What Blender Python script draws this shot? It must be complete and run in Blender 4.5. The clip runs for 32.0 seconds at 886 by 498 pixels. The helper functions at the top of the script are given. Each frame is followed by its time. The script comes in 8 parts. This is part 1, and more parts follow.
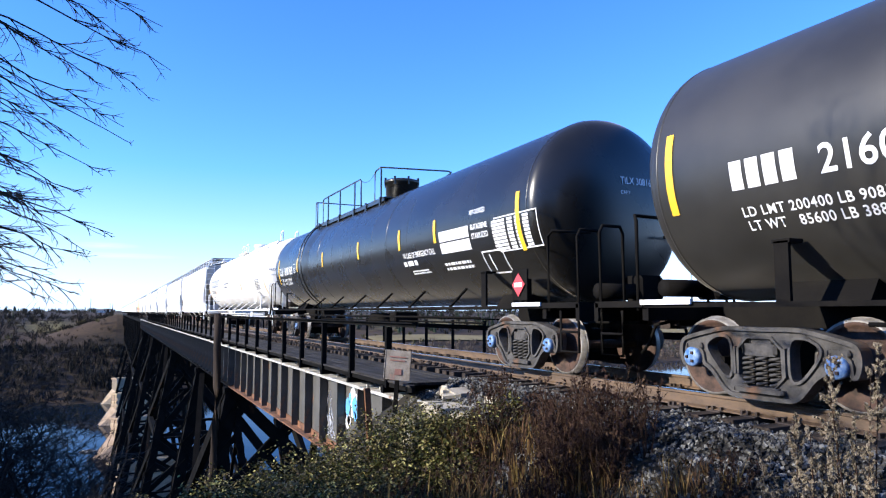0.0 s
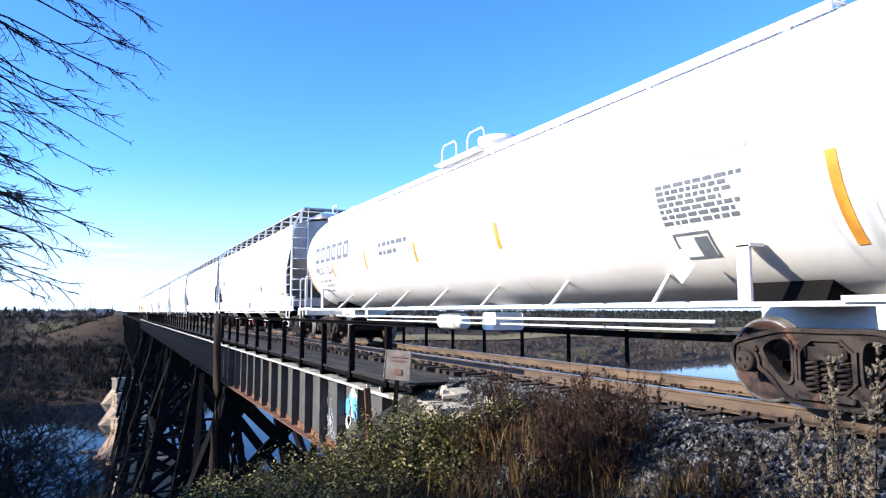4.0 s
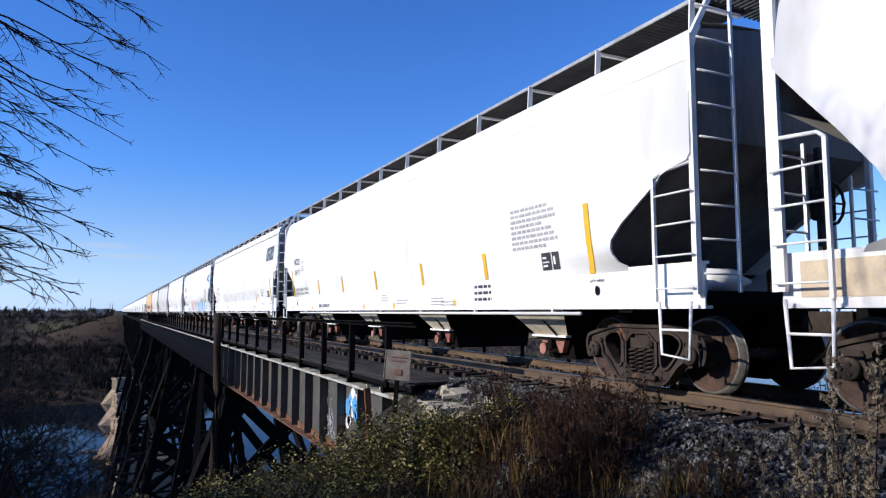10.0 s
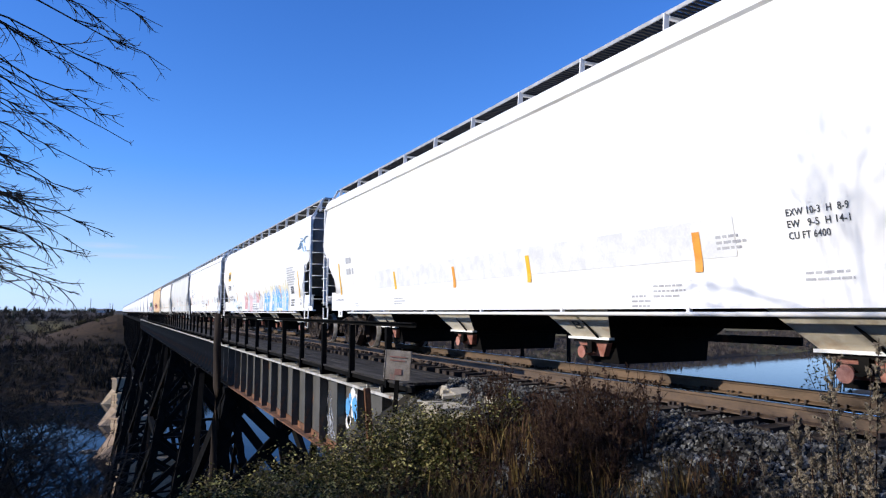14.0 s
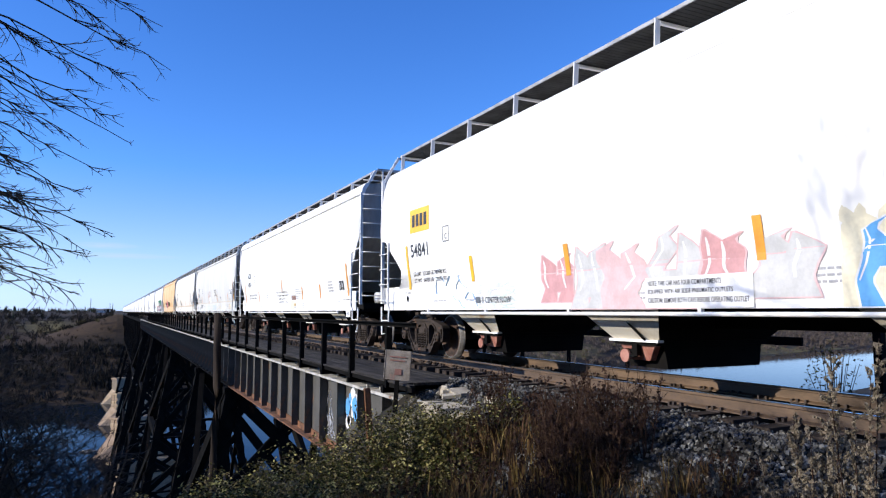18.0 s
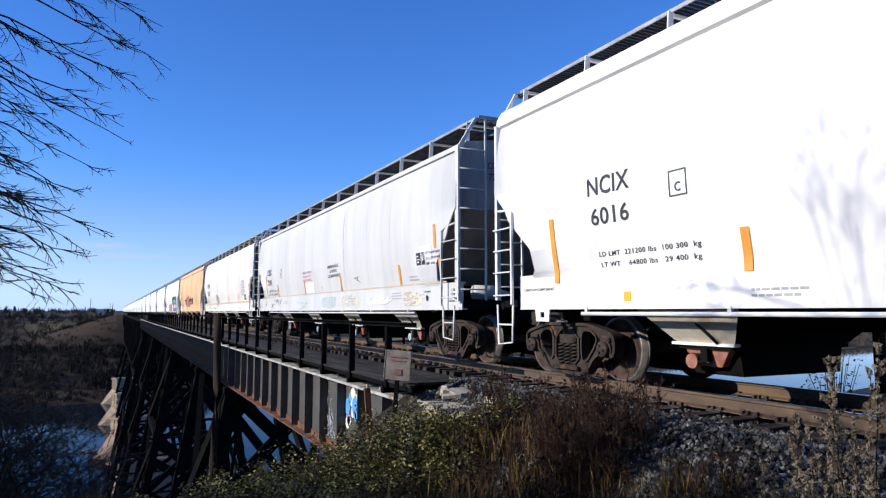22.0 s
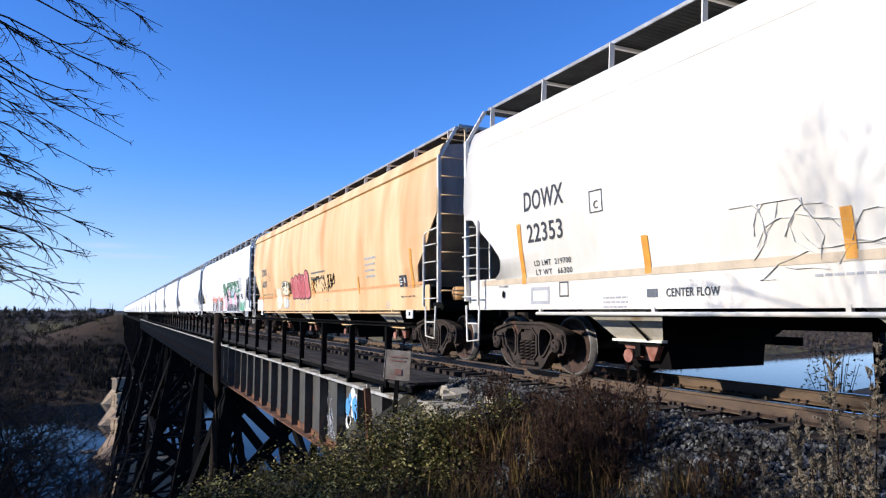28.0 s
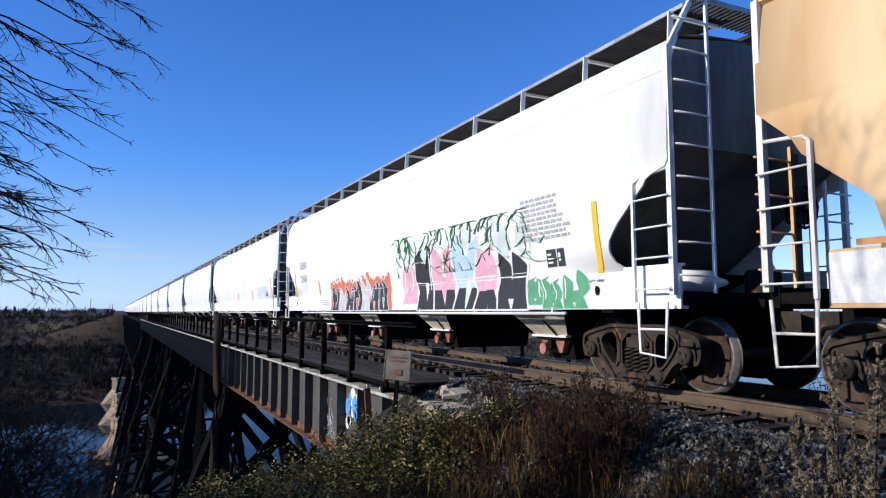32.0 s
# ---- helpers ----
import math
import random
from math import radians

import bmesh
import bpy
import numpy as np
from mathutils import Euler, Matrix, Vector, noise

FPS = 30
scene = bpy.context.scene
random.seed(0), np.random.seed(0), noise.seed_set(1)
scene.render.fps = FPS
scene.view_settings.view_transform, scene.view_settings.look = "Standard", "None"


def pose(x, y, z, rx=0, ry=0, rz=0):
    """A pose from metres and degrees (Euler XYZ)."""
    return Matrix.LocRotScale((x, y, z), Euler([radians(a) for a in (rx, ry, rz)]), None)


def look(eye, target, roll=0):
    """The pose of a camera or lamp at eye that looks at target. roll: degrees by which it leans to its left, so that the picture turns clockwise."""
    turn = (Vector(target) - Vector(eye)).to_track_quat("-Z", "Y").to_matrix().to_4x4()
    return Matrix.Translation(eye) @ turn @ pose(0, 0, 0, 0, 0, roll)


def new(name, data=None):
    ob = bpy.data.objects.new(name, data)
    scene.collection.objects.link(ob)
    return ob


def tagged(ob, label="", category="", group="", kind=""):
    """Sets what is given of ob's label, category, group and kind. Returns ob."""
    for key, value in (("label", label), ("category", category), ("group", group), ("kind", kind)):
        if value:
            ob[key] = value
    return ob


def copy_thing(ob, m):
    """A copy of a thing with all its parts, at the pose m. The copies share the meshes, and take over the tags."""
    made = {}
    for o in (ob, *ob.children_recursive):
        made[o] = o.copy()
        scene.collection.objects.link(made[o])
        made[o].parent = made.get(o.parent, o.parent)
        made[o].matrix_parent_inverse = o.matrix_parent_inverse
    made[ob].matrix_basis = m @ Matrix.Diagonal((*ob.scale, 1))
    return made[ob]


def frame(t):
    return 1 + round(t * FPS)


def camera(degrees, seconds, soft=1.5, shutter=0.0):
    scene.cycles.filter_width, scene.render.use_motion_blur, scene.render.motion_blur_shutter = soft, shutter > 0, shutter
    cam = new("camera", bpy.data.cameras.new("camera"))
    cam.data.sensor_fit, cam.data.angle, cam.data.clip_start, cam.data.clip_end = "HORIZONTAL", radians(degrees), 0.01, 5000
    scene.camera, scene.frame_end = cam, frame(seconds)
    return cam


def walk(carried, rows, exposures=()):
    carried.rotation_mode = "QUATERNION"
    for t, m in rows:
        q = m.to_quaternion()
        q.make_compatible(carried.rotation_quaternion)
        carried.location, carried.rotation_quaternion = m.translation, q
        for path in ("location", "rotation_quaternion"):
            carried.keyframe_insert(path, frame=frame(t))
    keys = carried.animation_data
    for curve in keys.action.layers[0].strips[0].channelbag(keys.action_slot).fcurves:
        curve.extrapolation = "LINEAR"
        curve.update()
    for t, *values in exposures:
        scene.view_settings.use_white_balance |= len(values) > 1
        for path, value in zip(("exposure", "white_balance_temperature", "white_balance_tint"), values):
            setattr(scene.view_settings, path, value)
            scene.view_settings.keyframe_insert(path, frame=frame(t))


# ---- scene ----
from mathutils.geometry import tessellate_polygon

# ---- camera: it stands still beside the track ----
# x lies across the track, y runs along it over the bridge, z = 0 is the top of the rails
cam = camera(66.535, 32.0, soft=1.2, shutter=0.0)
EYE = (0.0, 0.0, 0.986)
YAW, PITCH = 25.813, 5.307
STAND = pose(*EYE, 90 + PITCH, 0, -YAW)
EXPO = ((0, 0.9), (1.5, 1.0), (3.5, 1.2), (5.4, 0.1), (6, 0.08), (7, -0.18), (8, 0.08), (9, 0.1), (10, -0.08), (11, 0.12), (13, 0.1), (14, 0.05), (17, 0.1), (18, 0.16), (19, 0.2), (20, 0.0), (22, 0.0), (23, -0.08), (24, 0.1), (25, 0.0), (28, 0.12), (29, 0.0), (30, 0.2), (31, 0.2), (32, -0.1))
walk(cam, ((0, STAND), (32, STAND)), EXPO)

# ---- daylight ----
SUN_AZ, SUN_EL = 8.0, 23.0      # degrees the sun stands ahead of square-on to the train, and its height
to_sun = Vector((-math.cos(radians(SUN_AZ)) * math.cos(radians(SUN_EL)),
                 math.sin(radians(SUN_AZ)) * math.cos(radians(SUN_EL)), math.sin(radians(SUN_EL))))
world = bpy.data.worlds.new("sky")
world.use_nodes = True
scene.world = world
wn, wl = world.node_tree.nodes, world.node_tree.links
sky = wn.new("ShaderNodeTexSky")
sky.sky_type, sky.sun_disc = "NISHITA", False
sky.sun_elevation, sky.sun_rotation = radians(SUN_EL), math.atan2(to_sun.x, to_sun.y)
sky.air_density, sky.dust_density, sky.ozone_density, sky.altitude = 1.0, 0.0, 1.6, 400
vivid = wn.new("ShaderNodeHueSaturation")
vivid.inputs["Saturation"].default_value = 1.22
wl.new(sky.outputs[0], vivid.inputs["Color"])
cool = wn.new("ShaderNodeMix")
cool.data_type, cool.blend_type = "RGBA", "MULTIPLY"
cool.inputs["Factor"].default_value, cool.inputs["B"].default_value = 1.0, (0.64, 0.98, 1.66, 1)
wl.new(vivid.outputs[0], cool.inputs["A"])
grey, haze, up, part_xyz, low = (wn.new("ShaderNode" + k) for k in ("RGBToBW", "Mix", "TexCoord", "SeparateXYZ", "MapRange"))
wl.new(cool.outputs["Result"], grey.inputs[0])
pale = wn.new("ShaderNodeMix")
pale.data_type, pale.blend_type = "RGBA", "MULTIPLY"
pale.inputs["Factor"].default_value, pale.inputs["B"].default_value = 1.0, (0.74, 0.99, 1.5, 1)
wl.new(grey.outputs[0], pale.inputs["A"])
wl.new(up.outputs["Generated"], part_xyz.inputs[0])
wl.new(part_xyz.outputs["Z"], low.inputs["Value"])
low.inputs["From Max"].default_value, low.inputs["To Min"].default_value, low.inputs["To Max"].default_value = 0.2, 0.9, 0.0
haze.data_type = "RGBA"
wl.new(low.outputs[0], haze.inputs["Factor"])
wl.new(cool.outputs["Result"], haze.inputs["A"])
wl.new(pale.outputs["Result"], haze.inputs["B"])
wl.new(haze.outputs["Result"], wn["Background"].inputs[0])
wn["Background"].inputs[1].default_value = 0.13
sun = new("sun", bpy.data.lights.new("sun", "SUN"))
sun.data.energy, sun.data.angle, sun.data.color = 5.0, radians(0.53), (1.0, 0.93, 0.82)
sun.matrix_world = look(to_sun * 50, (0, 0, 0))


# two faint streaks of cloud far off over the valley
def cloud_material():
    m = bpy.data.materials.new("thin_cloud")
    m.use_nodes = True
    n, l = m.node_tree.nodes, m.node_tree.links
    tc, gr, no, mul, clear, white, mixer = (n.new("ShaderNode" + k) for k in ("TexCoord", "TexGradient", "TexNoise", "Math", "BsdfTransparent", "Emission", "MixShader"))
    gr.gradient_type = "SPHERICAL"
    l.new(tc.outputs["Object"], gr.inputs["Vector"])
    no.inputs["Scale"].default_value, no.inputs["Detail"].default_value = 2.2, 6
    l.new(tc.outputs["Object"], no.inputs["Vector"])
    mul.operation = "MULTIPLY"
    l.new(gr.outputs["Fac"], mul.inputs[0])
    l.new(no.outputs["Fac"], mul.inputs[1])
    # a flat glow stands in for sunlight on the cloud
    white.inputs["Color"].default_value, white.inputs["Strength"].default_value = (0.72, 0.86, 1.0, 1), 0.8
    l.new(mul.outputs[0], mixer.inputs["Fac"])
    l.new(clear.outputs[0], mixer.inputs[1])
    l.new(white.outputs[0], mixer.inputs[2])
    l.new(mixer.outputs[0], n["Material Output"].inputs["Surface"])
    return m


def build_clouds():
    mat = cloud_material()
    for x, z, w, h in ((-60, 352, 190, 22), (20, 300, 320, 20)):
        me = bpy.data.meshes.new("cloud")
        me.from_pydata([(-1, 0, -1), (1, 0, -1), (1, 0, 1), (-1, 0, 1)], [], [(0, 1, 2, 3)])
        me.materials.append(mat)
        ob = tagged(new("cloud_backdrop", me), "thin white streak of cloud low in the sky", "cloud", kind="structure")
        ob.matrix_basis = Matrix.LocRotScale((x, 4000, z), None, (w, 1, h))


build_clouds()


# ---- materials ----
def shade(name, base, other=None, rough=0.6, metal=0.0, scale=3.0, fine=40.0, amount=0.5, bump=0.15, stretch=(1, 1, 1), coords="Object",
          spots=None, spot_scale=2.0, spot_edge=0.6, spot_soft=0.12, island=0.0, each=0.0, spec=0.5, depth=0.01):
    """A node material: two tones mixed by coarse and fine noise, spots of a third, relief by the fine noise."""
    m = bpy.data.materials.new(name)
    m.use_nodes = True
    n, l = m.node_tree.nodes, m.node_tree.links
    b = n["Principled BSDF"]
    other = other or tuple(c * 0.6 for c in base)
    tc = n.new("ShaderNodeTexCoord")
    mp = n.new("ShaderNodeMapping")
    mp.inputs["Scale"].default_value = stretch
    l.new(tc.outputs[coords], mp.inputs[0])

    def noise_tex(s, detail):
        t = n.new("ShaderNodeTexNoise")
        t.inputs["Scale"].default_value, t.inputs["Detail"].default_value = s, detail
        l.new(mp.outputs[0], t.inputs["Vector"])
        return t.outputs["Fac"]

    def ramp(fac, lo, hi):
        r = n.new("ShaderNodeMapRange")
        r.inputs["From Min"].default_value, r.inputs["From Max"].default_value = lo, hi
        l.new(fac, r.inputs["Value"])
        return r.outputs[0]

    def mix(fac, a, c):
        x = n.new("ShaderNodeMix")
        x.data_type = "RGBA"
        for sock, v in ((x.inputs["Factor"], fac), (x.inputs["A"], a), (x.inputs["B"], c)):
            if isinstance(v, (float, int)):
                sock.default_value = v
            elif isinstance(v, tuple):
                sock.default_value = (*v, 1)
            else:
                l.new(v, sock)
        return x.outputs["Result"]

    coarse, small = noise_tex(scale, 4), noise_tex(fine, 3)
    add = n.new("ShaderNodeMath")
    add.operation = "MULTIPLY_ADD"
    l.new(small, add.inputs[0])
    add.inputs[1].default_value = 0.35
    l.new(coarse, add.inputs[2])
    col = mix(ramp(add.outputs[0], 0.68 - 0.3 * amount, 0.68 + 0.3 * amount), base, other)
    if spots:
        col = mix(ramp(noise_tex(spot_scale, 6), spot_edge, spot_edge + spot_soft), col, spots)
    if island or each:
        if island:
            g = n.new("ShaderNodeNewGeometry").outputs["Random Per Island"]
        else:
            g = n.new("ShaderNodeObjectInfo").outputs["Random"]
        hsv = n.new("ShaderNodeHueSaturation")
        amt = island or each
        r = n.new("ShaderNodeMapRange")
        r.inputs["To Min"].default_value, r.inputs["To Max"].default_value = 1 - amt, 1 + amt
        l.new(g, r.inputs["Value"])
        l.new(r.outputs[0], hsv.inputs["Value"])
        h2 = n.new("ShaderNodeMapRange")
        h2.inputs["To Min"].default_value, h2.inputs["To Max"].default_value = 0.5 - 0.05 * amt, 0.5 + 0.05 * amt
        l.new(g, h2.inputs["Value"])
        l.new(h2.outputs[0], hsv.inputs["Hue"])
        l.new(col, hsv.inputs["Color"])
        col = hsv.outputs[0]
    l.new(col, b.inputs["Base Color"])
    rr = n.new("ShaderNodeMapRange")
    rr.inputs["To Min"].default_value, rr.inputs["To Max"].default_value = max(0.02, rough - 0.12), min(1.0, rough + 0.12)
    l.new(coarse, rr.inputs["Value"])
    l.new(rr.outputs[0], b.inputs["Roughness"])
    b.inputs["Metallic"].default_value = metal
    b.inputs["Specular IOR Level"].default_value = spec
    if bump:
        bp = n.new("ShaderNodeBump")
        bp.inputs["Strength"].default_value, bp.inputs["Distance"].default_value = bump, depth
        l.new(small, bp.inputs["Height"])
        l.new(bp.outputs[0], b.inputs["Normal"])
    return m


RUST = (0.16, 0.065, 0.03)
M_GROUND = shade("dry_soil_and_litter", (0.035, 0.029, 0.019), (0.014, 0.012, 0.008), rough=0.95, scale=0.12, fine=3.0, bump=0.6, depth=0.1, spots=(0.13, 0.09, 0.05), spot_scale=0.03, spec=0.2)
M_BALLAST = shade("ballast_stone", (0.15, 0.145, 0.135), (0.026, 0.025, 0.023), rough=0.9, scale=4, fine=30, island=0.85, spec=0.2)
# near-black so the bed reads as shade between the loose stones
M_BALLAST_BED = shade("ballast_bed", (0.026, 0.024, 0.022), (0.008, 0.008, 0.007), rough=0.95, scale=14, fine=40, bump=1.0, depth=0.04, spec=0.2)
M_TIE = shade("weathered_tie_wood", (0.06, 0.045, 0.035), (0.028, 0.022, 0.018), rough=0.9, scale=3, fine=30, stretch=(0.4, 3, 3), each=0.3, bump=0.4, spec=0.2)
M_PLANK = shade("grey_plank_wood", (0.05, 0.045, 0.04), (0.02, 0.018, 0.016), rough=0.9, scale=3, fine=30, stretch=(3, 0.4, 3), each=0.3, bump=0.4, spec=0.2)
M_RAIL = shade("rusty_rail_steel", (0.135, 0.085, 0.05), (0.07, 0.045, 0.028), rough=0.7, scale=5, fine=60, stretch=(1, 0.3, 1), bump=0.1)
M_RAILHEAD = shade("polished_rail_head", (0.55, 0.53, 0.5), (0.4, 0.37, 0.34), rough=0.28, metal=1.0, scale=8, fine=60, stretch=(1, 0.1, 1), bump=0.02)
M_SPIKE = shade("dark_iron_fastening", (0.05, 0.035, 0.028), rough=0.8, scale=20)
M_STEEL = shade("black_bridge_paint", (0.009, 0.0085, 0.008), (0.005, 0.005, 0.005), rough=0.85, scale=1.5, fine=25, spots=(0.06, 0.028, 0.015), spot_scale=1.1, spot_edge=0.66, spec=0.03)
M_GIRDER = shade("grey_faded_girder_paint", (0.09, 0.085, 0.075), (0.055, 0.052, 0.046), rough=0.6, scale=1.2, fine=20, spots=(0.2, 0.085, 0.035), spot_scale=1.6, spot_edge=0.62)
M_RUST = shade("flaking_rust", (0.2, 0.085, 0.035), (0.07, 0.034, 0.02), rough=0.9, scale=3, fine=30, bump=0.4)
M_FLANGE = shade("bleached_flange_paint", (0.52, 0.51, 0.49), (0.3, 0.29, 0.27), rough=0.7, scale=4, fine=40, spots=(0.2, 0.12, 0.08), spot_scale=5)
M_STONE = shade("buff_sandstone", (0.47, 0.34, 0.22), (0.33, 0.23, 0.14), rough=0.9, scale=0.5, fine=6, each=0.14, bump=0.4, depth=0.04)
M_MORTAR = shade("old_mortar", (0.3, 0.24, 0.17), rough=0.95)
M_CONCRETE = shade("pale_concrete", (0.42, 0.37, 0.28), (0.25, 0.22, 0.17), rough=0.9, scale=2, fine=25, bump=0.4, spots=(0.2, 0.17, 0.13), spot_scale=3)
M_TIMBER = shade("weathered_pole_wood", (0.032, 0.022, 0.016), (0.014, 0.01, 0.008), rough=0.9, scale=2.5, fine=25, stretch=(4, 4, 0.3), bump=0.5, spec=0.2)
M_WHITE = shade("white_car_paint", (0.84, 0.83, 0.80), (0.77, 0.76, 0.73), rough=0.45, scale=0.8, fine=6, stretch=(1, 1, 0.35), bump=0.03, spots=(0.66, 0.62, 0.56), spot_scale=0.9, spot_edge=0.66)
M_GREYWHITE = shade("chalky_grey_white_paint", (0.64, 0.635, 0.60), (0.56, 0.555, 0.525), rough=0.6, scale=0.9, fine=6, stretch=(1, 1.6, 0.2), bump=0.04, spots=(0.64, 0.55, 0.44), spot_scale=1.1, spot_edge=0.66)
M_CREAM = shade("cream_white_paint", (0.76, 0.73, 0.66), (0.68, 0.63, 0.54), rough=0.5, scale=0.8, fine=6, stretch=(1, 1.2, 0.3), bump=0.03, spots=(0.62, 0.5, 0.36), spot_scale=0.9, spot_edge=0.68)
M_ORANGE = shade("faded_orange_paint", (0.66, 0.40, 0.165), (0.80, 0.60, 0.35), rough=0.6, scale=0.9, fine=2.6, stretch=(1, 1.3, 0.3), bump=0.03, amount=0.9, spots=(0.58, 0.27, 0.09), spot_scale=0.8, spot_edge=0.46, spot_soft=0.3)
M_TANKBLACK = shade("black_tank_paint", (0.022, 0.0205, 0.018), (0.032, 0.03, 0.027), rough=0.42, scale=0.7, fine=5, bump=0.02)
M_TANKGLOSS = shade("gloss_black_tank_paint", (0.011, 0.0102, 0.009), (0.016, 0.015, 0.013), rough=0.28, scale=0.7, fine=5, bump=0.02)
M_TANKWHITE = shade("white_tank_paint", (0.82, 0.79, 0.74), (0.74, 0.70, 0.64), rough=0.4, scale=0.7, fine=5, bump=0.02, spots=(0.55, 0.46, 0.38), spot_scale=0.8, spot_edge=0.7)
M_GRIME = shade("brown_brake_dust", (0.055, 0.042, 0.035), (0.024, 0.019, 0.017), rough=0.85, scale=3, fine=30, bump=0.4, spots=(0.14, 0.075, 0.048), spot_scale=4, spec=0.2)
M_CAST = shade("grey_cast_steel", (0.085, 0.08, 0.076), (0.036, 0.034, 0.032), rough=0.75, scale=4, fine=30, bump=0.4, spots=(0.12, 0.07, 0.045), spot_scale=3, spec=0.2)
M_WHEEL = shade("rusty_wheel_disc", (0.085, 0.05, 0.038), (0.03, 0.022, 0.019), rough=0.75, scale=4, fine=30, bump=0.2, spec=0.2)
M_TREAD = shade("worn_wheel_rim", (0.24, 0.225, 0.21), (0.12, 0.11, 0.10), rough=0.5, metal=0.3, scale=8)
M_CAP = shade("pale_blue_cap_paint", (0.42, 0.58, 0.72), (0.25, 0.33, 0.4), rough=0.5, scale=8, fine=40, bump=0.03)
M_HANDWHEEL = shade("faded_red_oxide_gate", (0.42, 0.2, 0.15), (0.26, 0.09, 0.06), rough=0.7, scale=6, fine=40, bump=0.1)
M_DRIFT = shade("bleached_driftwood", (0.5, 0.47, 0.42), (0.28, 0.25, 0.21), rough=0.9, scale=2, fine=20, bump=0.3)
# end paint darkened with the car ends' shade, on top of some grime
M_ENDSHADE = shade("shade_darkened_end_paint", (0.42, 0.39, 0.35), (0.26, 0.24, 0.21), rough=0.65, scale=1.1, fine=8, stretch=(1.5, 1, 0.4), bump=0.05)
M_ENDSHADE_DEEP = shade("deeper_shaded_end_paint", (0.2, 0.19, 0.18), (0.1, 0.095, 0.09), rough=0.7, scale=1.1, fine=8, stretch=(1.5, 1, 0.4), bump=0.05)
# underframe paint, with the shade under the cars put into its near-black
M_UNDER = shade("underframe_paint_and_shade", (0.008, 0.0075, 0.0075), (0.012, 0.011, 0.010), rough=0.9, scale=2, fine=20, spec=0.03)
# unlit underside put into the grating's dark colour; the edge strips stay pale
M_HATCH = shade("shade_dark_steel", (0.04, 0.04, 0.04), (0.022, 0.022, 0.022), rough=0.7, metal=0.2, scale=3, fine=30, spec=0.2)
M_EDGE = shade("galvanised_steel", (0.42, 0.42, 0.42), (0.28, 0.28, 0.28), rough=0.55, metal=0.3, scale=4, fine=40, bump=0.05)
M_YELLOW = shade("yellow_reflective_tape", (0.85, 0.52, 0.03), (0.75, 0.42, 0.03), rough=0.4, scale=6, fine=50, bump=0.03)
M_AMBER = shade("orange_reflective_tape", (0.80, 0.36, 0.05), (0.68, 0.28, 0.04), rough=0.4, scale=6, fine=50, bump=0.03)
M_INK = shade("black_lettering_paint", (0.03, 0.03, 0.032), (0.055, 0.055, 0.055), rough=0.5, scale=6, fine=50, bump=0.02)
M_GREYINK = shade("dark_grey_lettering_paint", (0.10, 0.115, 0.13), (0.14, 0.15, 0.16), rough=0.5, scale=6, fine=50, bump=0.02)
M_FADEINK = shade("faded_lettering_paint", (0.33, 0.33, 0.34), (0.45, 0.45, 0.45), rough=0.6, scale=6, fine=50, bump=0.02)
M_WHITEINK = shade("white_lettering_paint", (0.82, 0.82, 0.82), (0.7, 0.7, 0.7), rough=0.5, scale=6, fine=50, bump=0.02)
M_BLUECAP = shade("blue_bearing_cap", (0.045, 0.13, 0.34), (0.2, 0.3, 0.45), rough=0.5, scale=22, fine=60)
M_RED = shade("red_placard", (0.62, 0.05, 0.06), (0.5, 0.05, 0.06), rough=0.5, scale=6)
M_BADGE = shade("golden_yellow_badge", (0.85, 0.53, 0.05), (0.8, 0.47, 0.05), rough=0.5, scale=6)
SPRAY = {k: shade("spray_paint_" + k, c, tuple(v * 0.8 for v in c), rough=0.6, scale=4, fine=30, bump=0.02) for k, c in dict(
    blue=(0.11, 0.38, 0.75), red=(0.55, 0.12, 0.12), pink=(0.78, 0.42, 0.5), green=(0.10, 0.36, 0.19), black=(0.03, 0.03, 0.035),
    pale=(0.68, 0.70, 0.71), grey=(0.3, 0.31, 0.33), rose=(0.62, 0.33, 0.33), sky=(0.42, 0.62, 0.82), white=(0.8, 0.8, 0.8), orange=(0.72, 0.2, 0.11), rustwash=(0.62, 0.5, 0.35), palerose=(0.72, 0.5, 0.5), silver=(0.6, 0.6, 0.59), cream=(0.8, 0.74, 0.55), paleblue=(0.5, 0.68, 0.82), teal=(0.48, 0.62, 0.63), paleteal=(0.64, 0.72, 0.68), scab=(0.22, 0.1, 0.06), offwhite=(0.76, 0.76, 0.75), rustorange=(0.75, 0.36, 0.15), brick=(0.62, 0.17, 0.16)).items()}
M_BARK = shade("dark_bark", (0.035, 0.028, 0.024), (0.018, 0.015, 0.014), rough=0.9, scale=6, fine=60, bump=0.4, spec=0.2)
M_TWIG = shade("grey_twig_bark", (0.06, 0.05, 0.042), (0.028, 0.024, 0.021), rough=0.9, scale=6, fine=60, bump=0.2, spec=0.2)
M_LEAF = shade("autumn_shrub_leaf", (0.034, 0.037, 0.008), (0.046, 0.038, 0.008), rough=0.6, scale=1.2, fine=20, island=0.6, bump=0.1, spec=0.12)
# yellow autumn leaf, brightened to stand for leaves in the sun
M_LEAFGOLD = shade("sunlit_yellow_leaf", (0.27, 0.225, 0.085), (0.15, 0.13, 0.045), rough=0.5, scale=1.5, fine=20, island=0.55, bump=0.1, spec=0.15)
M_DRYGRASS = shade("dry_grass_blade", (0.14, 0.085, 0.03), (0.07, 0.045, 0.02), rough=0.8, scale=1.5, fine=30, island=0.5, bump=0.1, spec=0.2)
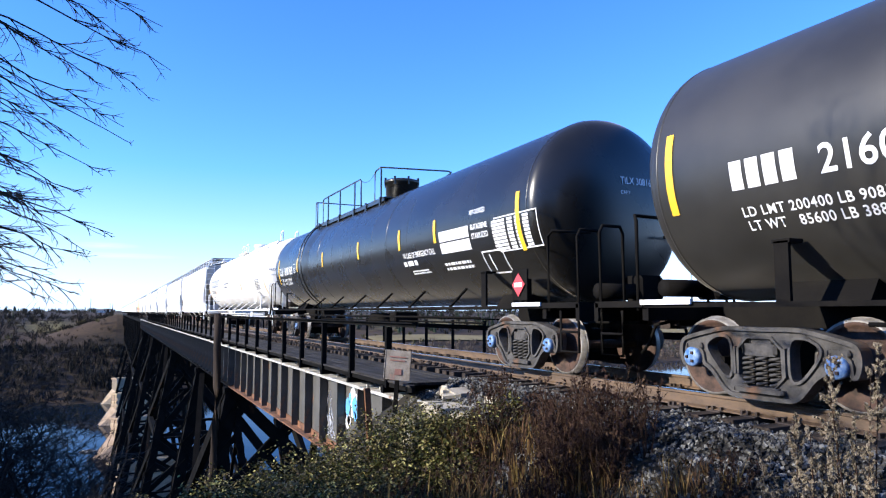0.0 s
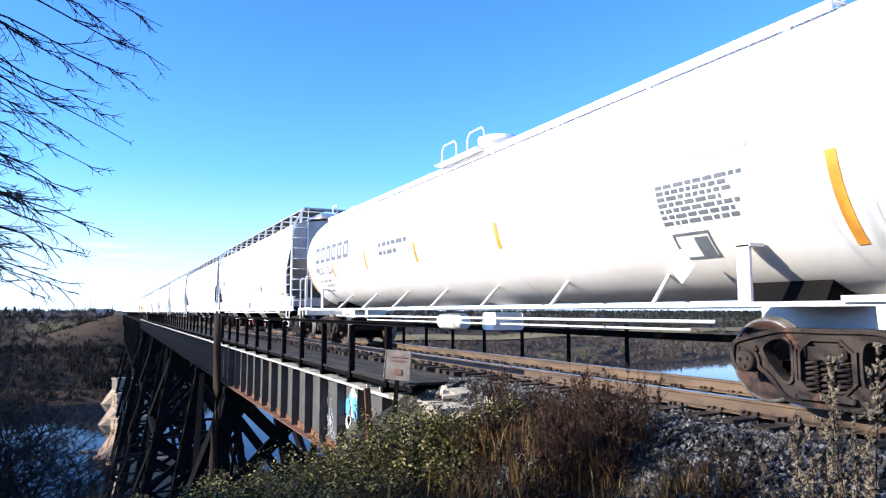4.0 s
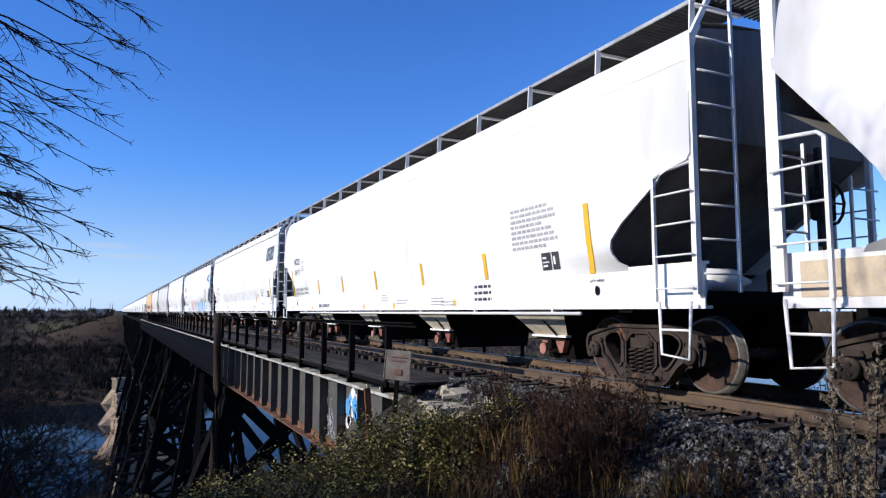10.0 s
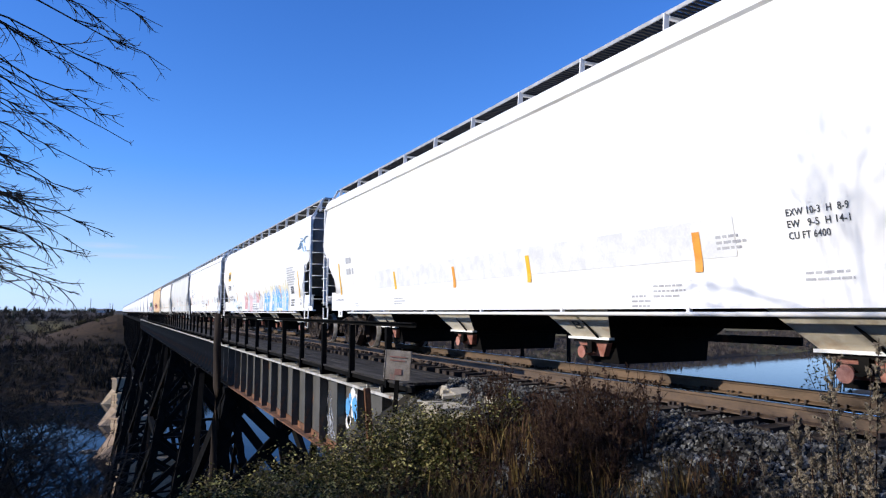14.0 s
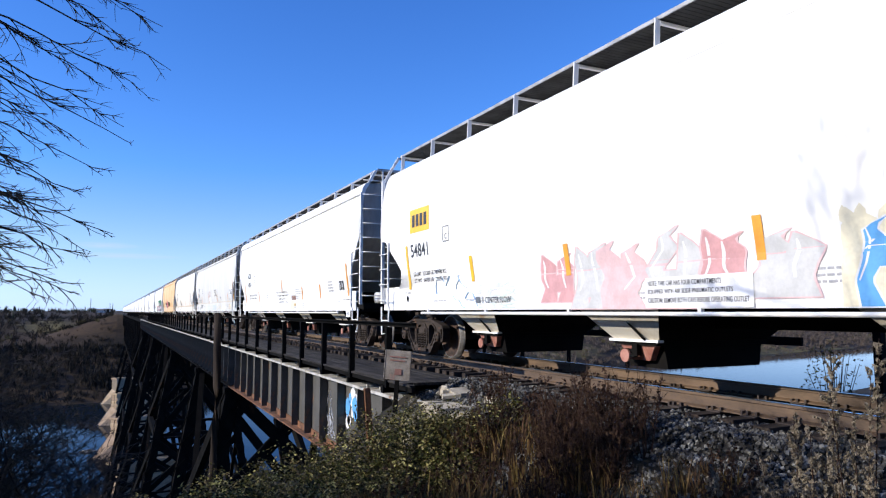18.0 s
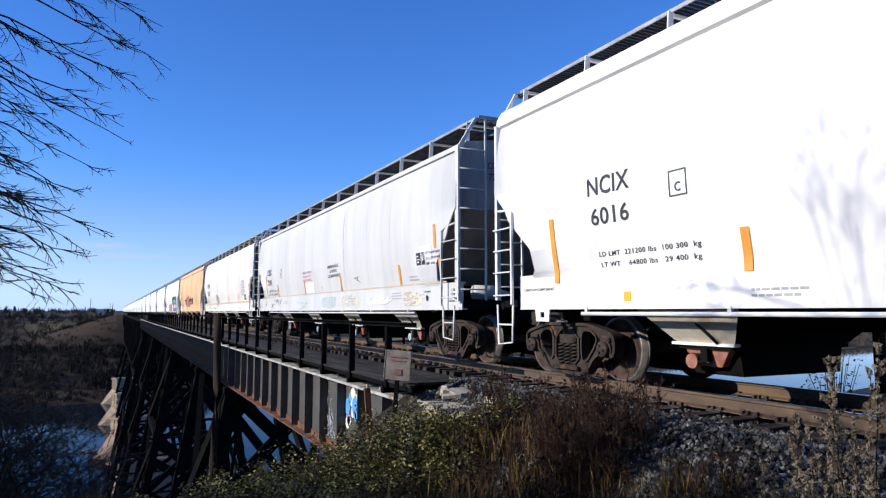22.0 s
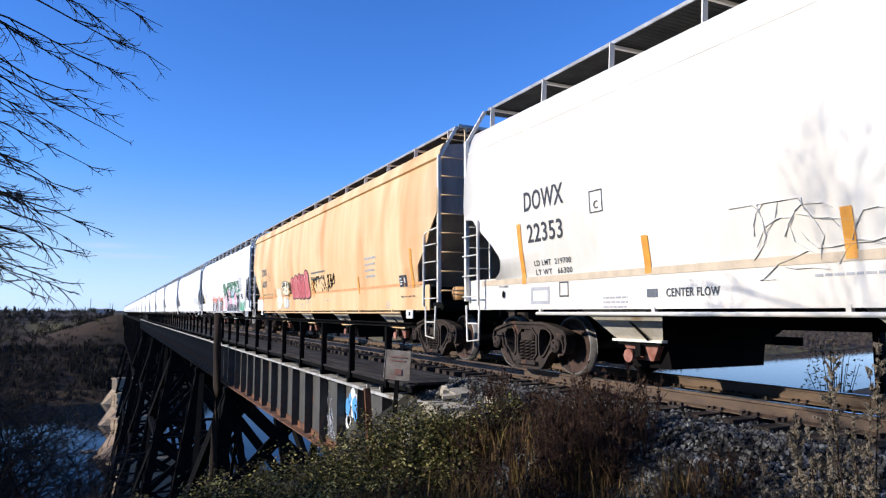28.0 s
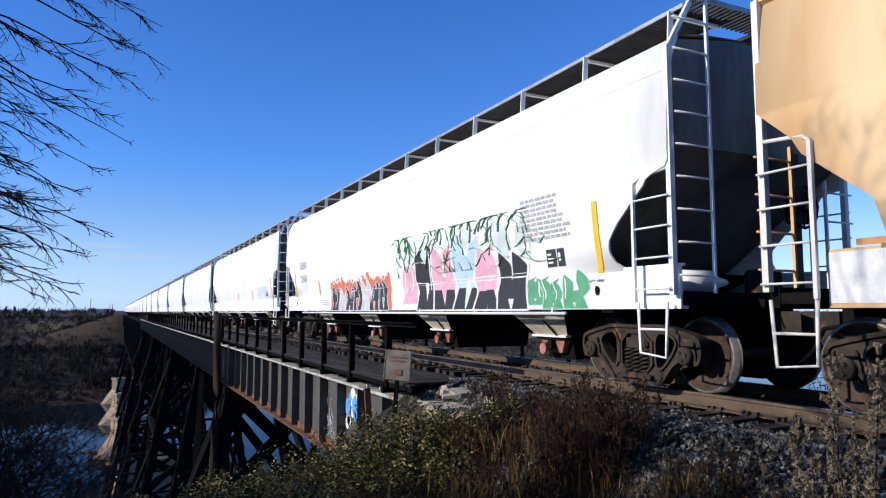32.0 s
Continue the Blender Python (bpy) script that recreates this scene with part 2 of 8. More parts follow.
M_WEED = shade("brown_dead_weed", (0.055, 0.029, 0.018), (0.02, 0.012, 0.009), rough=0.9, scale=2, fine=40, island=0.4, bump=0.1, spec=0.2)
M_PLUME = shade("grey_seed_plume", (0.25, 0.21, 0.16), (0.14, 0.115, 0.085), rough=0.95, scale=4, fine=50, island=0.4, bump=0.2, spec=0.1)
# brushwood near-black: the far bank's shade is put into its colour
M_BRUSHWOOD = shade("shade_dark_brushwood", (0.026, 0.021, 0.016), (0.009, 0.008, 0.006), rough=0.95, scale=0.08, fine=2, island=0.5, bump=0.1, spec=0.2)
# paler pinkish brush, its tone lifted for the sunlit right bank
M_WILLOW = shade("sunlit_willow_brush", (0.13, 0.10, 0.08), (0.07, 0.055, 0.045), rough=0.95, scale=0.08, fine=2, island=0.5, bump=0.1, spec=0.2)
M_OLIVE = shade("olive_scrub", (0.1, 0.085, 0.035), (0.05, 0.045, 0.02), rough=0.9, scale=0.1, fine=2, island=0.5, spec=0.1)
M_MEADOW = shade("golden_meadow_grass", (0.26, 0.2, 0.09), (0.16, 0.125, 0.06), rough=0.95, scale=0.03, fine=0.6, bump=0.3, depth=0.2, spec=0.1)
M_BAYDUST = shade("dusty_bay_paint", (0.56, 0.52, 0.44), (0.42, 0.37, 0.29), rough=0.8, scale=2, fine=14, bump=0.1, spots=(0.34, 0.24, 0.15), spot_scale=2.5, spot_edge=0.6)
M_CONIFER = shade("dark_conifer", (0.02, 0.028, 0.015), (0.012, 0.018, 0.01), rough=0.9, scale=0.1, fine=2, island=0.5, spec=0.2)
M_FIELD = shade("far_bank_grass", (0.062, 0.038, 0.018), (0.015, 0.012, 0.008), rough=0.95, scale=0.02, fine=0.4, bump=0.3, depth=0.3, spots=(0.15, 0.12, 0.045), spot_scale=0.012, spot_edge=0.55, spec=0.2)
M_WALLWHITE = shade("white_farm_wall", (0.75, 0.74, 0.72), (0.6, 0.6, 0.58), rough=0.7)
M_ROOF = shade("brown_roofing", (0.14, 0.10, 0.08), (0.09, 0.07, 0.06), rough=0.8)
M_SIGN = shade("weathered_sign_back", (0.23, 0.2, 0.17), (0.13, 0.11, 0.09), rough=0.7, scale=5, fine=40, spots=(0.3, 0.12, 0.09), spot_scale=4, spot_edge=0.62)


def water_material():
    m = bpy.data.materials.new("river_water")
    m.use_nodes = True
    n, l = m.node_tree.nodes, m.node_tree.links
    b = n["Principled BSDF"]
    b.inputs["Base Color"].default_value = (0.006, 0.012, 0.02, 1)
    b.inputs["Roughness"].default_value = 0.04
    b.inputs["IOR"].default_value = 1.33
    b.inputs["Specular IOR Level"].default_value = 0.06
    tc, t1, t2, bp = (n.new("ShaderNodeTexCoord"), n.new("ShaderNodeTexNoise"), n.new("ShaderNodeTexNoise"), n.new("ShaderNodeBump"))
    t1.inputs["Scale"].default_value, t1.inputs["Detail"].default_value = 0.35, 6
    t2.inputs["Scale"].default_value = 0.02
    l.new(tc.outputs["Object"], t1.inputs["Vector"])
    l.new(tc.outputs["Object"], t2.inputs["Vector"])
    mul = n.new("ShaderNodeMath")
    mul.operation = "MULTIPLY"
    l.new(t1.outputs["Fac"], mul.inputs[0])
    l.new(t2.outputs["Fac"], mul.inputs[1])
    bp.inputs["Strength"].default_value, bp.inputs["Distance"].default_value = 0.06, 0.3
    l.new(mul.outputs[0], bp.inputs["Height"])
    l.new(bp.outputs[0], b.inputs["Normal"])
    return m


for tank_paint in (M_TANKBLACK, M_TANKGLOSS):
    dusty = tank_paint.node_tree.nodes["Principled BSDF"]
    dusty.inputs["Sheen Weight"].default_value, dusty.inputs["Sheen Roughness"].default_value = 0.14, 0.35
    dusty.inputs["Sheen Tint"].default_value = (1.0, 0.92, 0.8, 1)
M_WATER = water_material()


# ---- mesh building ----
class Geo:
    """Gathers vertices and faces of one mesh, with one material slot per face."""

    def __init__(self):
        self.v, self.f, self.s, self.smooth = [], [], [], []
        self.slot, self.soft = 0, False

    def add(self, verts, faces, m=None):
        k = len(self.v)
        self.v += [tuple(m @ Vector(p)) for p in verts] if m is not None else [tuple(p) for p in verts]
        for f in faces:
            self.f.append([i + k for i in f])
            self.s.append(self.slot)
            self.smooth.append(self.soft)
        return self

    def box(self, c, d, m=None, bevel=0.0):
        x, y, z = (v / 2 for v in d)
        if bevel:
            b = min(bevel, x * 0.9, y * 0.9, z * 0.9)
            out = [(sx * (x - b), sy * (y - b), -z) for sx, sy in ((-1, -1), (1, -1), (1, 1), (-1, 1))]
            ring = []
            for sx, sy in ((-1, -1), (1, -1), (1, 1), (-1, 1)):
                a, e = (sx * x, sy * (y - b)), (sx * (x - b), sy * y)
                ring += [a, e] if sx * sy < 0 else [e, a]
            ring = ring[1:] + ring[:1]
            vs = out + [(px, py, -z + b) for px, py in ring] + [(px, py, z - b) for px, py in ring] + [(px, py, -pz) for px, py, pz in out]
            fs = [(3, 2, 1, 0), (20, 21, 22, 23)]
            for i in range(8):
                j = (i + 1) % 8
                fs.append((4 + i, 4 + j, 12 + j, 12 + i))
            for lo, base, flip in ((4, 0, False), (12, 20, True)):
                for i in range(8):
                    j = (i + 1) % 8
                    a, e = base + ((i + 1) // 2) % 4, base + ((j + 1) // 2) % 4
                    f = (a, lo + j, lo + i) if a == e else (a, e, lo + j, lo + i)
                    fs.append(f[::-1] if flip else f)
            vs = [(px + c[0], py + c[1], pz + c[2]) for px, py, pz in vs]
            return self.add(vs, fs, m)
        vs = [(c[0] + sx * x, c[1] + sy * y, c[2] + sz * z) for sz in (-1, 1) for sy in (-1, 1) for sx in (-1, 1)]
        return self.add(vs, [(0, 2, 3, 1), (4, 5, 7, 6), (0, 1, 5, 4), (2, 6, 7, 3), (0, 4, 6, 2), (1, 3, 7, 5)], m)

    def prism(self, poly, a, b, axis="x"):
        """A polygon in the plane across the axis, drawn out from a to b. poly: (y, z), (x, z) or (x, y)."""
        put = {"x": lambda p, h: (h, p[0], p[1]), "y": lambda p, h: (p[0], h, p[1]), "z": lambda p, h: (p[0], p[1], h)}[axis]
        n = len(poly)
        vs = [put(p, a) for p in poly] + [put(p, b) for p in poly]
        return self.add(vs, [tuple(range(n))[::-1], tuple(range(n, 2 * n))] + [(i, (i + 1) % n, n + (i + 1) % n, n + i) for i in range(n)])

    def beam(self, a, b, w, h=None, up=(0, 0, 1)):
        """A bar of section w x h from a to b."""
        a, b = Vector(a), Vector(b)
        d = b - a
        y = d.normalized()
        x = y.cross(Vector(up))
        x = Vector((1, 0, 0)) if x.length < 1e-4 else x.normalized()
        z = x.cross(y)
        h = h or w
        vs = [p + x * sx * w / 2 + z * sz * h / 2 for p in (a, b) for sx, sz in ((-1, -1), (1, -1), (1, 1), (-1, 1))]
        return self.add(vs, [(0, 1, 2, 3), (7, 6, 5, 4), (0, 4, 5, 1), (1, 5, 6, 2), (2, 6, 7, 3), (3, 7, 4, 0)])

    def tube(self, pts, r, n=6, r2=None, cap=True):
        pts = [Vector(p) for p in pts]
        r2 = r if r2 is None else r2
        vs, k = [], len(pts)
        for i, p in enumerate(pts):
            d = (pts[min(i + 1, k - 1)] - pts[max(i - 1, 0)]).normalized()
            x = d.cross(Vector((0, 0, 1)))
            x = Vector((1, 0, 0)) if x.length < 1e-3 else x.normalized()
            z = x.cross(d)
            rad = r + (r2 - r) * i / max(1, k - 1)
            vs += [p + (x * math.cos(2 * math.pi * j / n) + z * math.sin(2 * math.pi * j / n)) * rad for j in range(n)]
        fs = [(i * n + j, i * n + (j + 1) % n, (i + 1) * n + (j + 1) % n, (i + 1) * n + j) for i in range(k - 1) for j in range(n)]
        if cap and n > 2:
            fs += [tuple(range(n))[::-1], tuple(range((k - 1) * n, k * n))]
        soft, self.soft = self.soft, True
        self.add(vs, fs)
        self.soft = soft
        return self

    def lathe(self, prof, n=24, axis="x", c=(0, 0, 0), soft=True, cap=True):
        """prof: (along, radius) pairs, turned about the axis through c."""
        put = {"x": lambda h, u, v: (c[0] + h, c[1] + u, c[2] + v), "y": lambda h, u, v: (c[0] + v, c[1] + h, c[2] + u), "z": lambda h, u, v: (c[0] + u, c[1] + v, c[2] + h)}[axis]
        vs = [put(h, r * math.cos(2 * math.pi * j / n), r * math.sin(2 * math.pi * j / n)) for h, r in prof for j in range(n)]
        fs = [(i * n + j, i * n + (j + 1) % n, (i + 1) * n + (j + 1) % n, (i + 1) * n + j) for i in range(len(prof) - 1) for j in range(n)]
        if cap:
            fs += [tuple(range(n))[::-1], tuple(range((len(prof) - 1) * n, len(prof) * n))]
        old, self.soft = self.soft, soft
        self.add(vs, fs)
        self.soft = old
        return self

    def mesh(self, name, *mats):
        me = bpy.data.meshes.new(name)
        me.from_pydata(self.v, [], self.f)
        for m in mats:
            me.materials.append(m)
        me.polygons.foreach_set("material_index", self.s)
        me.polygons.foreach_set("use_smooth", self.smooth)
        me.update()
        return me


def part(name, geo, mats, parent=None, label="", at=None):
    """Links a Geo (or a ready mesh) as one mesh object under a thing or part."""
    me = geo if isinstance(geo, bpy.types.Mesh) else geo.mesh(name, *(mats if isinstance(mats, (tuple, list)) else (mats,)))
    ob = new(name, me)
    if parent is not None:
        ob.parent = parent
    if at is not None:
        ob.matrix_basis = at
    if label:
        ob["label"] = label
    return ob


def thing(name, label, category, group="", kind="", at=None):
    ob = new(name)
    ob.empty_display_size = 0.3
    if at is not None:
        ob.matrix_basis = at
    return tagged(ob, label, category, group, kind)


def lerp(a, b, t):
    return a + (b - a) * t


def curve_at(table, v):
    """Straight lines between the (v, value) pairs of a short table."""
    for (a, x), (b, y) in zip(table, table[1:]):
        if v <= b:
            return lerp(x, y, max(0.0, (v - a) / (b - a)))
    return table[-1][1]


# ---- ground, river ----
TRACK_X, GAUGE_HALF = 7.3, 0.753
BRIDGE_A, BRIDGE_B = 10.6, 504.0
WATER_Z = -41.0


def near_shore(x):
    return 178 + 0.15 * max(-300, min(900, x))


def far_shore(x):
    return 358 + 0.19 * max(-300, min(1200, x))


NEAR_BANK = ((-200, -1.0), (3, -1.05), (7, -1.35), (9.5, -1.9), (12, -4.5), (22, -11.5), (60, -25), (110, -35), (168, -39.5))
FAR_BANK = ((0, -41.5), (8, -39.5), (40, -33), (95, -23), (120, -20), (170, -17), (240, -7), (360, -2), (700, 0.5), (4000, 5))


def ground_z(x, y):
    a, b = near_shore(x), far_shore(x)
    if y < a:
        if y < 12:
            z = curve_at(NEAR_BANK, y)
        else:
            z = curve_at(NEAR_BANK, 12 + (y - 12) * 156 / (a - 12))
        z += 0.22 * noise.noise(Vector((x * 0.35, y * 0.35, 0))) + (0.8 * noise.noise(Vector((x * 0.05, y * 0.05, 3))) if y > 14 else 0)
        # the railway bank before the bridge
        if y < BRIDGE_A + 1:
            off = abs(x - TRACK_X)
            bank = -0.42 if off < 2.3 else max(-3.0, -0.42 - (off - 2.3) * 0.62)
            z = max(z, bank) if x < TRACK_X else min(max(bank, -6), 0) if off > 2.3 else bank
        if x > TRACK_X + 6:
            z -= min(30, (x - TRACK_X - 6) * 0.45) * max(0, 1 - max(0, y) / 120)
            z = max(z, -40)
    elif y < b:
        e = min(y - a, b - y)
        z = -41.2 - min(2.5, e * 0.15)
    else:
        z = curve_at(FAR_BANK, y - b)
        z += 2.2 * noise.noise(Vector((x * 0.012, y * 0.012, 9))) * min(1, (y - b) / 60)
        off = abs(x - TRACK_X)
        if y > 470:
            bank = -0.9 - max(0, off - 6) * 0.33
            z = max(z, lerp(z, bank, min(1, (y - 470) / 34)))
    return z


def spaced(lo, hi, step, far_lo, far_hi, grow):
    vals = [lo + i * step for i in range(int(round((hi - lo) / step)) + 1)]
    s = step
    while vals[-1] < far_hi:
        s *= grow
        vals.append(vals[-1] + s)
    s, low = step, [lo]
    while low[-1] > far_lo:
        s *= grow
        low.append(low[-1] - s)
    return low[:0:-1] + vals


def build_ground():
    xs, ys = spaced(-10, 12, 0.45, -3500, 3500, 1.13), spaced(-6, 14, 0.45, -300, 4500, 1.055)
    g = Geo()
    vs = [(x, y, ground_z(x, y)) for y in ys for x in xs]
    k = len(xs)
    g.soft = True
    for half in (0, 1):
        g.slot = half
        fs = [(j * k + i, j * k + i + 1, (j + 1) * k + i + 1, (j + 1) * k + i) for j in range(len(ys) - 1) for i in range(k - 1) if (ys[j] > 300) == bool(half)]
        if half == 0:
            g.add(vs, fs)
        else:
            g.f += [list(f) for f in fs]
            g.s += [1] * len(fs)
            g.smooth += [True] * len(fs)
    tagged(part("ground", g, (M_GROUND, M_FIELD)), "dry autumn river valley ground with litter and grass", "ground", kind="structure")
    w = Geo()
    w.add([(-3500, 60, WATER_Z), (3500, 60, WATER_Z), (3500, 1200, WATER_Z), (-3500, 1200, WATER_Z)], [(0, 1, 2, 3)])
    tagged(part("water", w, M_WATER), "calm blue river under the bridge", "river", kind="structure")


build_ground()


# ---- track ----
def build_track():
    bed = Geo()
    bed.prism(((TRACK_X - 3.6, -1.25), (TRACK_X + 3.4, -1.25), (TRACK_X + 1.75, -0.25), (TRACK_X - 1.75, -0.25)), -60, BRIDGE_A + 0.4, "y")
    tagged(part("ballast_bed", bed, M_BALLAST_BED), "crushed stone ballast bank, near-black as shade between the stones", "ballast", kind="structure")
    track = thing("railway_track", "rusty steel rails spiked to weathered wooden ties", "railway track", kind="structure", at=pose(TRACK_X, 0, 0))
    prof = ((-0.075, -0.185), (0.075, -0.185), (0.075, -0.17), (0.012, -0.15), (0.012, -0.045), (0.036, -0.036), (0.036, -0.006), (-0.036, -0.006), (-0.036, -0.036), (-0.012, -0.045), (-0.012, -0.15), (-0.075, -0.17))
    for side in (-1, 1):
        g = Geo()
        ends = [-60, 0.4, 24, 48, 72, 96, 180, 300, 520]
        for a, b in zip(ends, ends[1:]):
            g.prism([(px + side * GAUGE_HALF, pz) for px, pz in prof], a, b - 0.008, "y")
        rail = part("rail", g, M_RAIL, track, "rust-brown steel rail")
        h = Geo()
        h.prism([(side * GAUGE_HALF + u, v) for u, v in ((-0.034, -0.006), (0.034, -0.006), (0.028, 0.0), (-0.028, 0.0))], -60, 520, "y")
        part("rail_head", h, M_RAILHEAD, rail, "polished running surface")
    tie = Geo().box((0, 0, -0.285), (2.6, 0.23, 0.2), bevel=0.018).mesh("tie", M_TIE)
    fast = Geo()
    for side in (-1, 1):
        fast.box((side * GAUGE_HALF, 0, -0.181), (0.36, 0.19, 0.016))
        for u in (-0.105, 0.105):
            for v in (-0.06, 0.06):
                fast.box((side * GAUGE_HALF + u, v, -0.155), (0.045, 0.03, 0.05))
        fast.box((side * GAUGE_HALF - 0.07, 0.15, -0.17), (0.09, 0.03, 0.06)).box((side * GAUGE_HALF + 0.07, 0.15, -0.17), (0.09, 0.03, 0.06))
    fast = fast.mesh("tie_plates", M_SPIKE)
    rnd = random.Random(5)
    y = -5.0
    count = 0
    while y < 66:
        t = part("tie", tie, None, track, at=pose(rnd.uniform(-0.06, 0.06), y, rnd.uniform(-0.01, 0.004), rz=rnd.uniform(-1.2, 1.2)))
        if y < 34:
            part("tie_plates", fast, None, t, at=pose(0, 0, 0))
        y += 0.52 if y < BRIDGE_A else 0.42
        count += 1
    far = Geo()
    while y < BRIDGE_B:
        far.box((0, y, -0.285), (2.9, 0.24, 0.2))
        y += 0.42
    o = part("far_ties", far, M_TIE, track)
    o["kind"] = "stuff"


build_track()


def build_stones():
    rnd = random.Random(11)
    g = Geo()
    corners = [(sx, sy, sz) for sz in (-1, 1) for sy in (-1, 1) for sx in (-1, 1)]
    faces = ((0, 2, 3, 1), (4, 5, 7, 6), (0, 1, 5, 4), (2, 6, 7, 3), (0, 4, 6, 2), (1, 3, 7, 5))
    for i in range(30000):
        x = TRACK_X + (rnd.uniform(-2.95, 1.5) if i % 7 else rnd.uniform(-3.6, -2.8))
        y = rnd.uniform(1.5, 11.2)
        off = abs(x - TRACK_X)
        z = -0.245 - max(0, off - 1.75) * 0.54
        if off < 1.3 and (abs(off - GAUGE_HALF) < 0.16 or ((y + 5.0) % 0.52 < 0.14 or (y + 5.0) % 0.52 > 0.40) and rnd.random() < 0.93):
            continue
        z = max(z, ground_z(x, y) - 0.01)
        s = rnd.uniform(0.010, 0.024)
        m = Euler((rnd.uniform(0, 3), rnd.uniform(0, 3), rnd.uniform(0, 3))).to_matrix()
        c = Vector((x, y, z + 0.014 + rnd.uniform(0, 0.012)))
        g.add([c + m @ Vector((cx * s * rnd.uniform(0.5, 1.1), cy * s * rnd.uniform(0.5, 1.0), cz * s * rnd.uniform(0.4, 0.9))) for cx, cy, cz in corners], faces)
    tagged(part("ballast_stones", g, M_BALLAST), "loose angular grey ballast stones beside the rails", "ballast", kind="stuff")


build_stones()


# ---- bridge ----
GIRDER_X = (5.12, 9.48)
GIRDER_TOP, GIRDER_LOW = -0.68, -2.46
WALK_X = 4.54


def build_abutment():
    a = thing("abutment", "pale concrete bridge abutment half hidden by shrubs", "bridge abutment", kind="structure")
    part("seat", Geo().box((TRACK_X, 10.2, -5.0), (6.4, 2.4, 7.6), bevel=0.06), M_CONCRETE, a)
    g = Geo()
    for cx, cy, sx, sy, h in ((4.75, 9.5, 0.8, 0.7, 0.75), (5.5, 10.4, 0.8, 0.5, 0.6), (4.25, 9.6, 0.5, 0.5, 0.6)):
        g.box((cx, cy, -1.2 + h / 2), (sx, sy, h), bevel=0.05)
    part("bearing_block", g, M_CONCRETE, a, "broken pale concrete blocks")


def build_girders():
    rnd = random.Random(3)
    bays = [(11.3, 33.0), (33.3, 45.5), (45.8, 66.5), (66.8, 78.5), (78.8, 99.5), (99.8, 111.5), (111.8, 132.5), (132.8, 157.0)]
    stiff_mesh = Geo().box((-0.11, 0, 0), (0.2, 0.022, GIRDER_TOP - GIRDER_LOW - 0.06)).box((-0.02, 0.06, 0), (0.02, 0.1, GIRDER_TOP - GIRDER_LOW - 0.06)).mesh("stiffener", M_GIRDER)
    for a, b in bays:
        for i, gx in enumerate(GIRDER_X):
            d = thing("plate_girder", "grey-black riveted steel plate girder with rusty bottom edge", "bridge girder", "plate girders of the viaduct", at=pose(gx, 0, 0))
            part("web", Geo().box((0.02, (a + b) / 2, (GIRDER_TOP + GIRDER_LOW) / 2), (0.02, b - a, GIRDER_TOP - GIRDER_LOW)), M_GIRDER, d)
            part("top_flange", Geo().box((-0.02, (a + b) / 2, GIRDER_TOP + 0.02), (0.52, b - a, 0.06)), M_FLANGE, d, "bleached pale top flange")
            low = Geo().box((0, (a + b) / 2, GIRDER_LOW - 0.02), (0.46, b - a, 0.04))
            low.box((-0.012, (a + b) / 2, GIRDER_LOW + 0.09), (0.03, b - a, 0.18))
            part("bottom_flange", low, M_RUST if a < 20 else M_STEEL, d, "flaking orange rust" if a < 20 else "")
            if i == 0:
                n = int((b - a) / 1.52)
                for k in range(n + 1):
                    part("stiffener", stiff_mesh, None, d, at=pose(0, a + 0.15 + k * (b - a - 0.3) / n, (GIRDER_TOP + GIRDER_LOW) / 2 + 0.02))
                bolt = Geo().box((0, 0, 0), (0.05, 0.05, 0.08)).mesh("hook_bolt", M_FLANGE)
                y = a + 0.3
                while y < min(b, 60):
                    part("hook_bolt", bolt, None, d, at=pose(-0.12 + rnd.uniform(-0.05, 0.1), y, GIRDER_TOP + 0.08))
                    y += rnd.uniform(0.5, 1.2)
            if i == 0:
                y = a + 1
                while y < b:
                    cross = Geo().beam((0.1, y, GIRDER_TOP - 0.2), (4.2, y, GIRDER_LOW + 0.2), 0.14).beam((0.1, y, GIRDER_LOW + 0.2), (4.2, y, GIRDER_TOP - 0.2), 0.14)
                    part("cross_frame", cross, M_STEEL, d)
                    y += 3.0


def lattice_leg(g, a, b, w=0.75, t=0.06):
    """A leg of two channels laced with flat bars."""
    a, b = Vector(a), Vector(b)
    d = (b - a)
    n = max(3, int(d.length / 0.75))
    g.beam(a, b, 0.62, w, up=(0, 1, 0))
    for i in range(n):
        p, q = a + d * (i / n), a + d * ((i + 1) / n)
        s = 1 if i % 2 else -1
        for side in (-0.33, 0.33):
            g.beam(p + Vector((side, s * w / 2, 0)), q + Vector((side, -s * w / 2, 0)), 0.03, 0.09, up=(1, 0, 0))
        g.beam(p + Vector((s * 0.3, -w / 2 - 0.02, 0)), q + Vector((-s * 0.3, -w / 2 - 0.02, 0)), 0.03, 0.09, up=(0, 1, 0))


